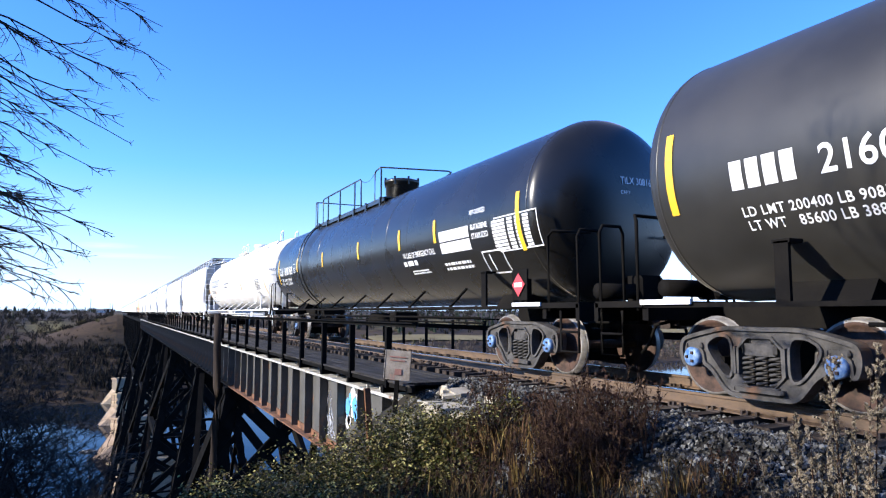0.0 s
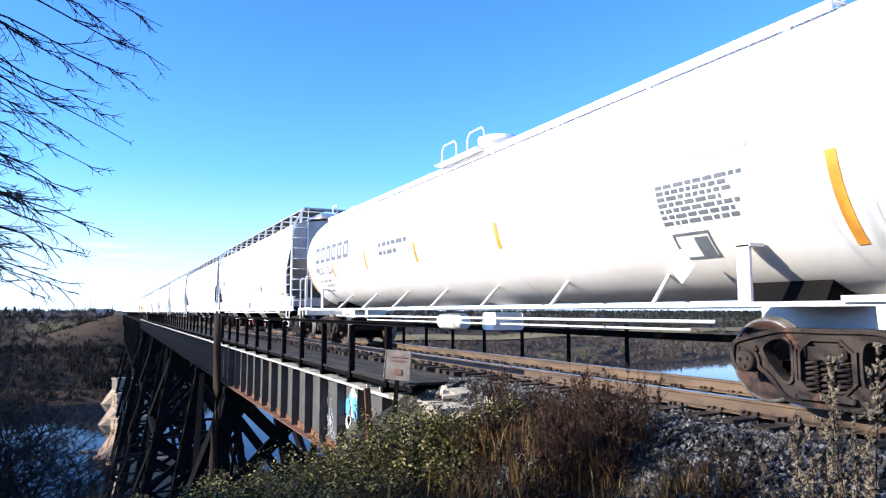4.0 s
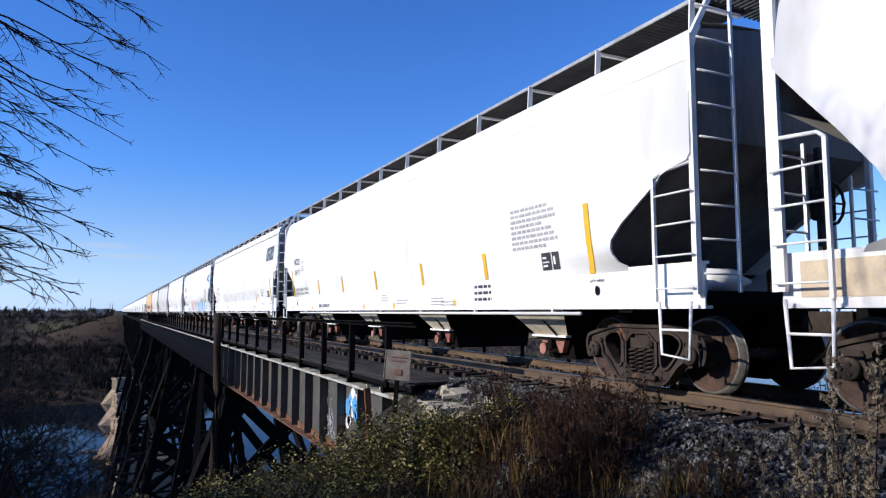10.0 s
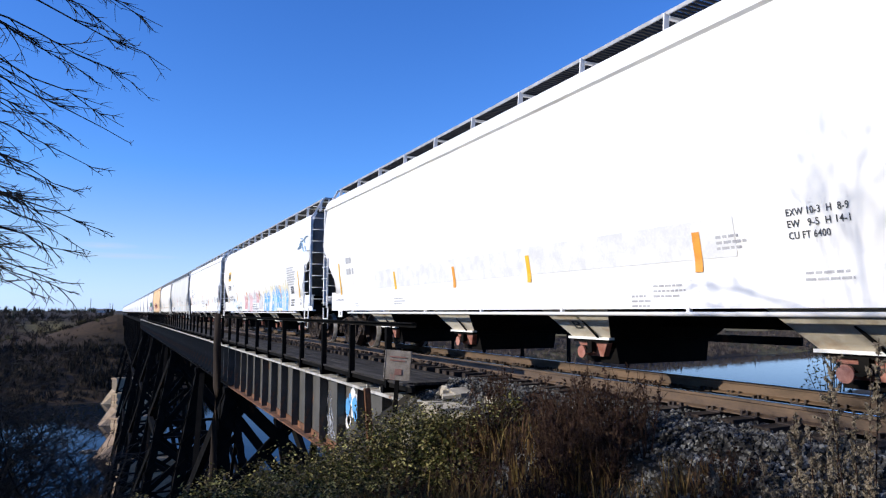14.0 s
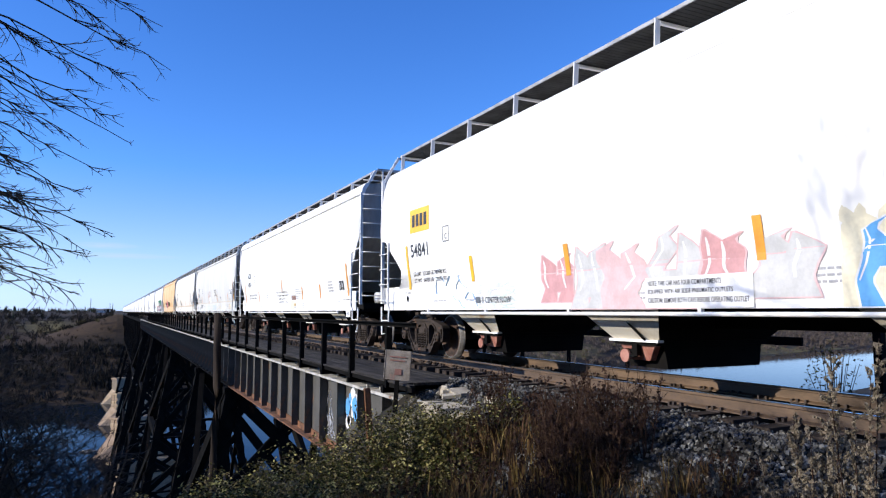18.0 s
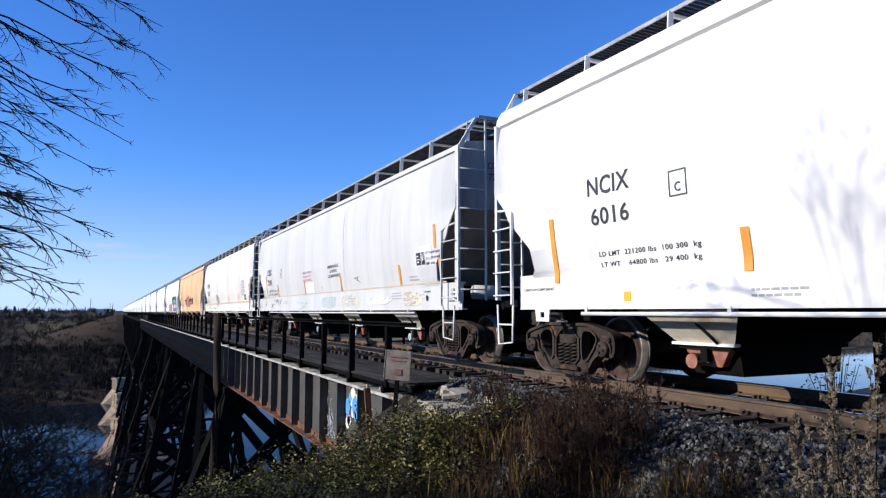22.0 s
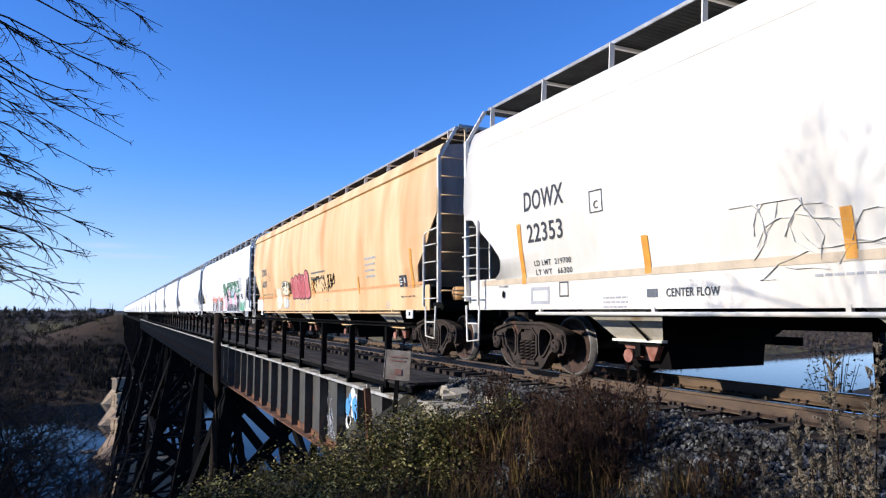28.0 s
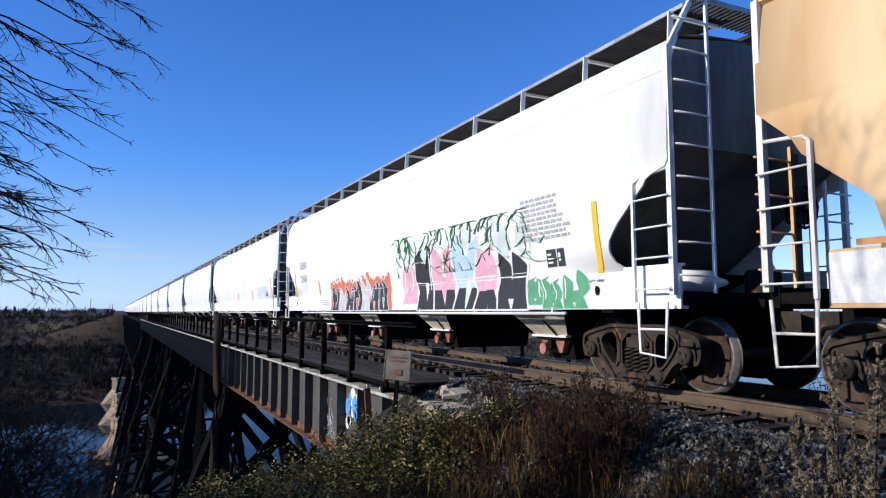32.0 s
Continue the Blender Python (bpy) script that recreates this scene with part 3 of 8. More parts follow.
def build_towers():
    bents = (33.15, 45.65, 66.65, 78.65, 99.65, 111.65, 132.65, 156.0)
    feet = {}
    for k, y in enumerate(bents):
        t = thing("trestle_bent", "black riveted steel trestle bent with laced legs", "trestle tower", "steel bents of the viaduct", at=pose(TRACK_X, y, 0))
        base = ground_z(TRACK_X - 4, y) + 0.2
        h = GIRDER_LOW - 0.1 - base
        bat = 0.17
        feet[y] = base
        for s in (-1, 1):
            g = Geo()
            lattice_leg(g, (s * 2.2, 0, GIRDER_LOW - 0.08), (s * (2.2 + bat * h), 0, base))
            part("leg", g, M_STEEL, t)
            part("pedestal", Geo().box((s * (2.2 + bat * h), 0, base - 0.9), (1.6, 1.6, 1.9), bevel=0.08), M_CONCRETE, t, "squat concrete footing")
        part("cap_beam", Geo().box((0, 0, GIRDER_LOW - 0.2), (5.2, 0.6, 0.3)), M_STEEL, t)
        m = max(1, round(h / 7.5))
        for i in range(m):
            z1, z2 = GIRDER_LOW - 0.3 - h * i / m, GIRDER_LOW - 0.1 - h * (i + 1) / m + 0.3
            w1, w2 = 2.2 + bat * (GIRDER_LOW - z1), 2.2 + bat * (GIRDER_LOW - z2)
            for s in (-1, 1):
                part("cross_brace", Geo().beam((s * w1, s * 0.13, z1), (-s * w2, s * 0.13, z2), 0.3, 0.55), M_STEEL, t)
            part("strut", Geo().box((0, 0, z2), (2 * w2, 0.35, 0.25)), M_STEEL, t)
        if k % 2 == 0 and k + 1 < len(bents):
            y2 = bents[k + 1] - y
            b2 = ground_z(TRACK_X - 4, bents[k + 1]) + 0.2
            hh = min(h, GIRDER_LOW - b2)
            m = max(1, round(hh / 8))
            for s in (-1, 1):
                for i in range(m):
                    z1, z2 = GIRDER_LOW - 0.3 - hh * i / m, GIRDER_LOW - 0.3 - hh * (i + 1) / m + 0.4
                    w1, w2 = s * (2.2 + bat * (GIRDER_LOW - z1)), s * (2.2 + bat * (GIRDER_LOW - z2))
                    for pa, pb, pw in (((w1 - 0.1, 0, z1), (w2 - 0.1, y2, z2), 0.3), ((w1 + 0.1, y2, z1), (w2 + 0.1, 0, z2), 0.3), ((w2, 0, z2), (w2, y2, z2), 0.4)):
                        part("tower_brace", Geo().beam(pa, pb, pw, pw * 1.6), M_STEEL, t)


PIER_Y = (156.5, 221.0, 285.5, 350.0)


def build_piers():
    rnd = random.Random(8)
    blocks = [Geo().box((0, 0, 0), (2.1, 0.5, 1.05), bevel=0.06).mesh("stone", M_STONE) for _ in range(1)]
    facet = Geo().box((0, 0, 0), (1.5, 0.5, 1.05), bevel=0.06).mesh("stone", M_STONE)
    for y in PIER_Y:
        p = thing("bridge_pier", "buff sandstone river pier with a sloping ice-breaking nose", "bridge pier", "stone piers in the river", at=pose(TRACK_X, y, 0))
        plan = ((-7.2, 0), (-5.1, -2.3), (7.2, -2.3), (7.2, 2.3), (-5.1, 2.3))
        part("core", Geo().prism(plan, -43, -30, "z"), M_MORTAR, p)
        nose = Geo()
        nose.add([(-6.0, -2.5, -43), (-6.0, 2.5, -43), (-7.25, 0, -34.4), (-12.8, 0, -43), (-11.9, 0, -41.0), (-5.0, -2.45, -35.6), (-5.0, 2.45, -35.6)], [(0, 3, 4, 2, 5), (1, 6, 2, 4, 3), (0, 1, 3), (5, 2, 6)])
        part("cutwater", nose, M_STONE, p, "sloping stone ice breaker")
        part("coping", Geo().prism(((-7.7, 0), (-5.4, -2.6), (7.5, -2.6), (7.5, 2.6), (-5.4, 2.6)), -30, -29.4, "z"), M_STONE, p, "projecting stone cap")
        if y < 300:
            for row in range(10):
                z = -41.2 + row * 1.14
                for j in range(6):
                    part("stone", blocks[0], None, p, at=pose(-4.0 + j * 2.14 - (0.5 if row % 2 else 0.0), -2.12 - rnd.uniform(0, 0.05), z + 0.5))
                for j in range(2):
                    u = (0.25, 0.75)[j] + (0.03 if row % 2 else -0.03)
                    part("stone", facet, None, p, at=pose(-7.2 + 2.1 * u + 0.1, -2.3 * u + 0.1, z + 0.5, rz=-47.6))
        # steel bent on the pier
        t = thing("trestle_bent", "tall black steel bent standing on a stone pier", "trestle tower", "steel bents of the viaduct", at=pose(TRACK_X, y, 0))
        for s in (-1, 1):
            for o in (-1.6, 1.6):
                g = Geo()
                lattice_leg(g, (s * 2.6, o * 0.6, -15), (s * 5.6, o, -29.4), 0.5)
                part("leg", g, M_STEEL, t)
        for z1, z2, w1, w2 in ((-15, -22, 2.6, 4.1), (-22, -29.2, 4.1, 5.6)):
            part("cross_brace", Geo().beam((-w1, 0.2, z1), (w2, 0.2, z2), 0.35), M_STEEL, t)
            part("cross_brace", Geo().beam((w1, -0.2, z1), (-w2, -0.2, z2), 0.35), M_STEEL, t)
            part("strut", Geo().box((0, 0, z2 + 0.2), (2 * w2, 0.5, 0.4)), M_STEEL, t)


def build_trusses():
    spans = [(157.2, 220.4), (221.6, 284.9), (286.1, 349.4), (350.6, 412), (413, 458), (459, 503.5)]
    for a, b in spans:
        t = thing("deck_truss", "black steel deck truss carrying the track", "bridge truss", "deck trusses over the river", at=pose(TRACK_X, 0, 0))
        deep = 13.5 if b < 413 else 7
        n = 8
        for s in (-1, 1):
            g = Geo()
            x = s * 2.2
            top, low = GIRDER_TOP - 0.2, GIRDER_TOP - deep
            g.box((x, (a + b) / 2, top), (0.45, b - a, 0.7))
            part("top_chord", g, M_STEEL, t)
            g = Geo()
            g.beam((x, a + (b - a) / n * 0.1, low), (x, b - (b - a) / n * 0.1, low), 0.5, 0.6)
            part("bottom_chord", g, M_STEEL, t)
            for i in range(n):
                g = Geo()
                p, q = a + (b - a) * i / n, a + (b - a) * (i + 1) / n
                if i % 2:
                    g.beam((x, p, top), (x, q, low), 0.45, 0.5)
                else:
                    g.beam((x, p, low), (x, q, top), 0.45, 0.5)
                part("diagonal", g, M_STEEL, t)
                part("vertical", Geo().beam((x, p, top), (x, p, low), 0.3, 0.35), M_STEEL, t)
        for i in range(n):
            p = a + (b - a) * (i + 0.5) / n
            part("sway_brace", Geo().beam((-2.2, p, top), (2.2, p, low), 0.4), M_STEEL, t)
            part("sway_brace", Geo().beam((2.2, p - 0.5, top), (-2.2, p - 0.5, low), 0.4), M_STEEL, t)


def build_walkway():
    for side, x0, x1 in ((-1, WALK_X, 5.95), (1, 8.65, 10.1)):
        w = thing("walkway", "grey plank walkway with a black steel edge beside the track", "walkway", kind="structure", at=pose(0, 0, 0))
        rnd = random.Random(21 + side)
        edge = x0 if side < 0 else x1
        part("edge_beam", Geo().box((edge - side * 0.03, (BRIDGE_A + BRIDGE_B) / 2, -0.33), (0.06, BRIDGE_B - BRIDGE_A, 0.09)), M_STEEL, w)
        part("edge_trim", Geo().box((edge - side * 0.02, (BRIDGE_A + BRIDGE_B) / 2, -0.27), (0.1, BRIDGE_B - BRIDGE_A, 0.035)), M_PLANK, w, "worn grey edge strip")
        width = (x1 - x0) / 6
        lens = (11, 15.2, 19.6, 24.1, 28.5, 33, 41, 50, 60)
        for i in range(6):
            if side > 0 and i % 2:
                continue
            for a, b in zip(lens, lens[1:]):
                g = Geo().box((x0 + width * (i + 0.5), (a + b) / 2, -0.28 + rnd.uniform(-0.006, 0.006)), (width * (0.94 if side < 0 else 1.9), b - a - 0.02, 0.05))
                part("plank", g, M_PLANK, w)
        part("far_decking", Geo().box(((x0 + x1) / 2, (60 + BRIDGE_B) / 2, -0.28), (x1 - x0, BRIDGE_B - 60, 0.05)), M_PLANK, w)
        y = 12.0
        while y < 120:
            br = Geo()
            br.box(((edge + TRACK_X + side * 1.3) / 2, y, -0.44), (abs(TRACK_X + side * 1.3 - edge), 0.12, 0.16))
            y += 2.1
            part("bracket", br, M_STEEL, w)
        r = thing("handrail", "black steel angle handrail along the bridge walkway", "handrail", at=pose(edge, 0, 0))
        post = Geo().box((0, 0, 0.2), (0.11, 0.014, 1.1)).box((side * 0.048, 0.045, 0.2), (0.014, 0.09, 1.1)).mesh("post", M_STEEL)
        if side > 0:
            part("post", Geo().box((0, 6.2, 0.1), (0.12, 0.12, 1.7)), M_STEEL, r)
        y = 11.65
        while y < 300:
            part("post", post, None, r, at=pose(0, y, -0.04))
            y += 2.12 if y < 110 else 4.24
        top = Geo()
        if side < 0:
            top.box((0, 257, 0.79), (0.09, 493, 0.02)).box((0.04, 257, 0.75), (0.012, 493, 0.07))
            part("top_rail", top, M_STEEL, r)
        else:
            top.tube(((0, 11.65, 0.76), (0, 504, 0.76)), 0.022, 6)
            part("top_rail", top, M_STEEL, r)
            part("mid_rail", Geo().box((-0.05, 255.4, 0.5), (0.05, 496, 0.14)), M_STEEL, r, "heavy dark timber rail")


build_abutment()
build_girders()
build_towers()
build_piers()
build_trusses()
build_walkway()


def build_bridge_extras():
    z0 = ground_z(4.35, 33)
    p = thing("timber_pole", "rough dark brown timber pole beside the girder joint", "pole", at=pose(4.3, 32.8, 0))
    g = Geo()
    g.tube([(0.03 * math.sin(i), 0.02 * math.cos(i * 2), lerp(z0 - 1, 0.92, i / 10)) for i in range(11)], 0.22, 9, 0.16)
    part("shaft", g, M_TIMBER, p)
    s = thing("sign_board", "weathered grey square sign board with a faded red mark", "sign", at=pose(4.36, 10.8, 0, ry=4, rz=-38))
    part("board", Geo().box((0, 0, 0.08), (0.47, 0.025, 0.5), bevel=0.01), M_SIGN, s)
    part("post", Geo().box((0, 0.04, -0.35), (0.07, 0.05, 1.0)), M_STEEL, s)
    bar = Geo()
    for i, w in enumerate((0.3, 0.26)):
        bar.box((0, -0.0155, 0.22 - i * 0.06), (w, 0.004, 0.02))
    bar.box((0.02, -0.0155, -0.03), (0.12, 0.004, 0.1))
    part("faded_marks", bar, shade("faded_sign_red", (0.25, 0.12, 0.1), rough=0.7), s)
    k = thing("wooden_stake", "short reddish brown wooden stake standing in the shrubs", "stake", at=pose(3.62, 10.0, -1.38))
    part("stake", Geo().box((0, 0, 0.55), (0.1, 0.06, 1.3), pose(0, 0, 0, 0, -4, 0), bevel=0.008), M_RUST, k)
    for x, y, rz in ((4.9, 10.35, 40), (4.98, 10.1, 52)):
        b = thing("loose_board", "pale weathered board leaning at the walkway end", "board", at=pose(x, y, -0.62, 18, 0, rz))
        part("board", Geo().box((0, 0, 0), (0.07, 0.75, 0.035), bevel=0.006), M_FLANGE, b)
    rnd = random.Random(15)
    for k in range(9):
        x, y = rnd.uniform(4.3, 5.3), rnd.uniform(9.0, 10.4)
        z = max(ground_z(x, y), -0.25 - max(0, TRACK_X - x - 1.75) * 0.54)
        b = thing("rubble_slab", "pale broken slab lying at the bridge end", "rubble", "rubble at the bridge end", at=pose(x, y, z + 0.05, rnd.uniform(-14, 14), rnd.uniform(-12, 25), rnd.uniform(0, 180)))
        part("slab", Geo().box((0, 0, 0), (rnd.uniform(0.3, 0.7), rnd.uniform(0.2, 0.45), rnd.uniform(0.05, 0.12)), bevel=0.03), M_CONCRETE, b)
    # sprayed marks on the first girder
    rnd = random.Random(4)
    t = thing("girder_graffiti", "white and blue spray-paint scribbles on the girder web", "graffiti", kind="structure", at=pose(GIRDER_X[0] + 0.005, 0, 0))
    g = Geo()
    for i in range(7):
        y, z = rnd.uniform(17.0, 17.7), rnd.uniform(-2.1, -1.0)
        for j in range(4):
            y2, z2 = y + rnd.uniform(-0.3, 0.3), z + rnd.uniform(-0.5, 0.5)
            z2 = max(-2.2, min(-0.85, z2))
            g.beam((0, y, z), (0, y2, z2), 0.006, 0.035, up=(1, 0, 0))
            y, z = y2, z2
    part("white_scribble", g, SPRAY["white"], t)
    for col, n in (("white", 9), ("blue", 8)):
        g = Geo()
        for i in range(n):
            y, z = rnd.uniform(15.2, 16.4), rnd.uniform(-1.6, -0.95)
            a = rnd.uniform(0.08, 0.22)
            off = 0.0 if col == "white" else -0.004
            g.add([(off, y + a * math.cos(q) * rnd.uniform(0.6, 1.3), z + a * math.sin(q) * rnd.uniform(0.7, 1.4)) for q in [j * 0.785 for j in range(8)]], [tuple(range(8))[::-1]])
        part(col + "_tag", g, SPRAY[col], t)


build_bridge_extras()


DRIFT = (-4.2, 233.0)


def build_driftwood():
    rnd = random.Random(5)
    t = thing("driftwood_pile", "bleached driftwood caught on a bridge pier in the river", "driftwood", at=pose(DRIFT[0], DRIFT[1], -41.05))
    for k in range(22):
        a, u, v = rnd.uniform(-0.5, 0.5), rnd.uniform(-3.2, 3.2), rnd.uniform(-1.2, 1.2)
        ln = rnd.uniform(1.0, 2.6)
        d = Vector((math.cos(a), math.sin(a), rnd.uniform(-0.05, 0.3))) * ln
        p = Vector((u, v, rnd.uniform(0.05, 0.5)))
        part("log", Geo().tube((p - d / 2, p + Vector((0, 0, 0.08)), p + d / 2), rnd.uniform(0.08, 0.2), 6, 0.06), M_DRIFT, t)


build_driftwood()


# ---- train: shared running gear ----
WHEEL_R = 0.457


def wheelset_mesh(cap):
    g = Geo()
    g.lathe([(-1.0, 0.07), (1.0, 0.07)], 10)
    for s in (-1, 1):
        prof = [(0.645, 0.07), (0.645, 0.12), (0.675, 0.2), (0.675, 0.38), (0.668, 0.40), (0.668, 0.482), (0.69, 0.482), (0.70, 0.462), (0.79, 0.455), (0.79, 0.40), (0.752, 0.385), (0.735, 0.2), (0.79, 0.13), (0.8, 0.07)]
        prof = [(s * a, r) for a, r in prof]
        g.slot = 1
        g.lathe([(s * 0.69, 0.482), (s * 0.70, 0.463), (s * 0.792, 0.456), (s * 0.793, 0.43)], 36, cap=False)
        g.slot = 0
        g.lathe(prof, 36)
        g.slot = 2
        g.lathe([(s * 1.0, 0.1), (s * 1.13, 0.115), (s * 1.15, 0.10), (s * 1.152, 0.0001)], 16)
        g.slot = 0
        for k in range(3):
            a = k * 2.094
            g.box((s * 1.155, 0.055 * math.cos(a), 0.055 * math.sin(a)), (0.03, 0.032, 0.032))
    return g.mesh("wheelset", M_WHEEL, M_TREAD, cap)


def rounded(loop, times=2):
    """Cuts the corners of a closed outline."""
    for _ in range(times):
        loop = [(lerp(p[0], q[0], f), lerp(p[1], q[1], f)) for p, q in zip(loop, loop[1:] + loop[:1]) for f in (0.22, 0.78)]
    return loop


def pierced_plate(g, loops, a, b):
    """A plate across x from a to b; the first loop is its outline, the rest are holes."""
    flat = [p for loop in loops for p in loop]
    n = len(flat)
    tris = tessellate_polygon([[Vector((p[0], p[1], 0)) for p in loop] for loop in loops])
    vs = [(a, *p) for p in flat] + [(b, *p) for p in flat]
    fs = [tuple(t) for t in tris] + [tuple(n + i for i in reversed(t)) for t in tris]
    k = 0
    for loop in loops:
        m = len(loop)
        fs += [(k + i, k + (i + 1) % m, n + k + (i + 1) % m, n + k + i) for i in range(m)]
        k += m
    g.add(vs, fs)


def rim_band(g, loop, width, a, b):
    """A raised lip that follows an outline, width inwards (or outwards when negative)."""
    inner = []
    m = len(loop)
    turn = 1 if sum(loop[i][0] * loop[(i + 1) % m][1] - loop[(i + 1) % m][0] * loop[i][1] for i in range(m)) > 0 else -1
    for i in range(m):
        p, q = loop[i - 1], loop[(i + 1) % m]
        dy, dz = q[0] - p[0], q[1] - p[1]
        ln = math.hypot(dy, dz) or 1
        inner.append((loop[i][0] - turn * dz / ln * width, loop[i][1] + turn * dy / ln * width))
    for x in (a, b):
        base = 0.05 if x > 0 else -0.05
        g.add([(base, *p) for p in loop] + [(x, *p) for p in loop] + [(x, *p) for p in inner] + [(base, *p) for p in inner],
              [(r * m + i, r * m + (i + 1) % m, (r + 1) * m + (i + 1) % m, (r + 1) * m + i) for r in range(3) for i in range(m)])


def side_frame_mesh(mat):
    """The cast side frame in the plane of the axle ends, with its windows, spring opening and pedestal jaws."""
    g = Geo()
    half = [(0.0, 0.34), (0.46, 0.35), (0.66, 0.31), (0.92, 0.25), (1.09, 0.2), (1.13, 0.04), (1.08, -0.13), (0.99, -0.13), (0.985, 0.06), (0.795, 0.06), (0.78, -0.1), (0.66, -0.16), (0.5, -0.36), (0.38, -0.43), (0.0, -0.43)]
    outer = rounded(half + [(-y, z) for y, z in reversed(half[1:-1])])
    window = [(0.37, 0.22), (0.56, 0.23), (0.71, 0.14), (0.66, 0.02), (0.47, -0.2), (0.37, -0.2)]
    holes = [rounded(window), rounded([(-y, z) for y, z in window]), rounded([(-0.26, 0.22), (0.26, 0.22), (0.27, -0.29), (-0.27, -0.29)], 1)]
    pierced_plate(g, [outer] + holes, -0.05, 0.05)
    rim_band(g, outer, 0.045, -0.085, 0.085)
    for h in holes:
        rim_band(g, h, -0.03, -0.08, 0.08)
    g.box((0, 0, 0.1), (0.2, 0.44, 0.13), bevel=0.03).box((0, 0, 0.19), (0.12, 0.3, 0.06), bevel=0.02)
    g.box((0, 0, -0.33), (0.26, 0.62, 0.05), bevel=0.015)
    for s in (-1, 1):
        g.box((0, s * 0.89, 0.11), (0.2, 0.24, 0.07), bevel=0.02).box((s * 0.0, s * 0.31, -0.02), (0.19, 0.03, 0.3))
        g.box((0, s * 0.89, -0.13), (0.12, 0.2, 0.02))
    return g.mesh("side_frame", mat)


def spring_mesh(mat):
    pts = [(0.03 + 0.056 * math.cos(q * 0.785), 0.056 * math.sin(q * 0.785), -0.31 + 0.0066 * q) for q in range(0, 53)]
    return Geo().tube(pts, 0.017, 5).mesh("spring", mat)


WHEELS = {"grime": wheelset_mesh(M_GRIME), "blue": wheelset_mesh(M_BLUECAP)}
FRAMES = {"grime": side_frame_mesh(M_GRIME), "grey": side_frame_mesh(M_CAST)}
SPRINGS = {"grime": spring_mesh(M_GRIME), "grey": spring_mesh(M_CAST)}
# the wide low box is backing added for the black shadow behind the springs
BOLSTER = Geo().box((0, 0, 0.48), (1.86, 0.42, 0.4), bevel=0.03).box((0, 0, 0.22), (1.86, 0.6, 0.16)).box((0, 0, 0.7), (0.5, 0.5, 0.14)).box((0, -0.62, 0.42), (1.9, 0.1, 0.1)).box((0, 0.62, 0.42), (1.9, 0.1, 0.1)).mesh("truck", M_UNDER)
ROLLING = []


def add_truck(car, y, frame_kind="grime", cap="grime", full=True, tilt=0.0):
    t = part("truck", BOLSTER, None, car, at=pose(0, y, 0))
    for s in (-1, 1):
        part("side_frame", FRAMES[frame_kind], None, t, at=pose(s * 1.0, 0, WHEEL_R + 0.02))
        if full:
            for u in (-0.165, 0.0, 0.165):
                part("spring", SPRINGS[frame_kind], None, t, at=pose(s * 1.0, u, WHEEL_R + 0.02, rz=0 if s > 0 else 180))
    for o in (-0.89, 0.89):
        w = part("wheelset", WHEELS[cap], None, t, at=pose(0, o, WHEEL_R))
        if full:
            ROLLING.append((w, o, car))
    return t


COUPLER = Geo().box((0, 0.35, 0.86), (0.14, 0.75, 0.16)).prism(((-0.13, -0.02), (0.13, -0.02), (0.16, -0.3), (0.03, -0.33), (0.0, -0.18), (-0.08, -0.18), (-0.16, -0.3)), 0.74, 0.99, "z").mesh("coupler", M_GRIME)
HOSE = Geo().tube([(0.35, 0.25, 0.85), (0.35, -0.05, 0.8), (0.33, -0.2, 0.55), (0.25, -0.45, 0.38)], 0.025, 6).mesh("air_hose", M_UNDER)


def add_coupler(car, y, s):
    m = pose(0, y, 0) if s < 0 else pose(0, y, 0, rz=180)
    part("coupler", COUPLER, None, car, at=m)
    part("air_hose", HOSE, None, car, at=m)


# ---- writing and marks on car sides ----
def text_mesh(words, mat, spacing=1.0):
    c = bpy.data.curves.new("text", "FONT")
    c.body, c.size, c.space_character, c.resolution_u, c.offset = words, 1.0, spacing, 3, 0.014
    ob = bpy.data.objects.new("text", c)
    scene.collection.objects.link(ob)
    me = bpy.data.meshes.new_from_object(ob.evaluated_get(bpy.context.evaluated_depsgraph_get()))
    bpy.data.objects.remove(ob)
    me.materials.clear()
    me.materials.append(mat)
    return me


HOPPER_SIDE = ((1.0, 1.503), (1.545, 1.503), (1.58, 1.506), (1.7, 1.525), (2.0, 1.57), (2.4, 1.61), (2.9, 1.625), (3.4, 1.61), (3.8, 1.565), (4.0, 1.52), (4.15, 1.47), (4.27, 1.40))


def hopper_x(z):
    return curve_at(HOPPER_SIDE, z)


def tank_x(r, c):
    return lambda z: math.sqrt(max(0.02, r * r - (z - c) ** 2))


def lay(me, y, z, width, height, face, slope=0.0, bold=0.0):
    """Bends a flat mesh on to the near side: its left end at y, its foot at z, running towards -y."""
    xs, ys = [v.co.x for v in me.vertices], [v.co.y for v in me.vertices]
    x0, x1, y0, y1 = min(xs), max(xs), min(ys), max(ys)
    for v in me.vertices:
        u, w = (v.co.x - x0) / max(1e-6, x1 - x0), (v.co.y - y0) / max(1e-6, y1 - y0)
        zz = z + w * height
        v.co = (-(face(zz) + 0.007), y + SHIFT[0] - u * width, zz)
    return me


SHIFT = [0.0]    # slides the marks of one car along its side


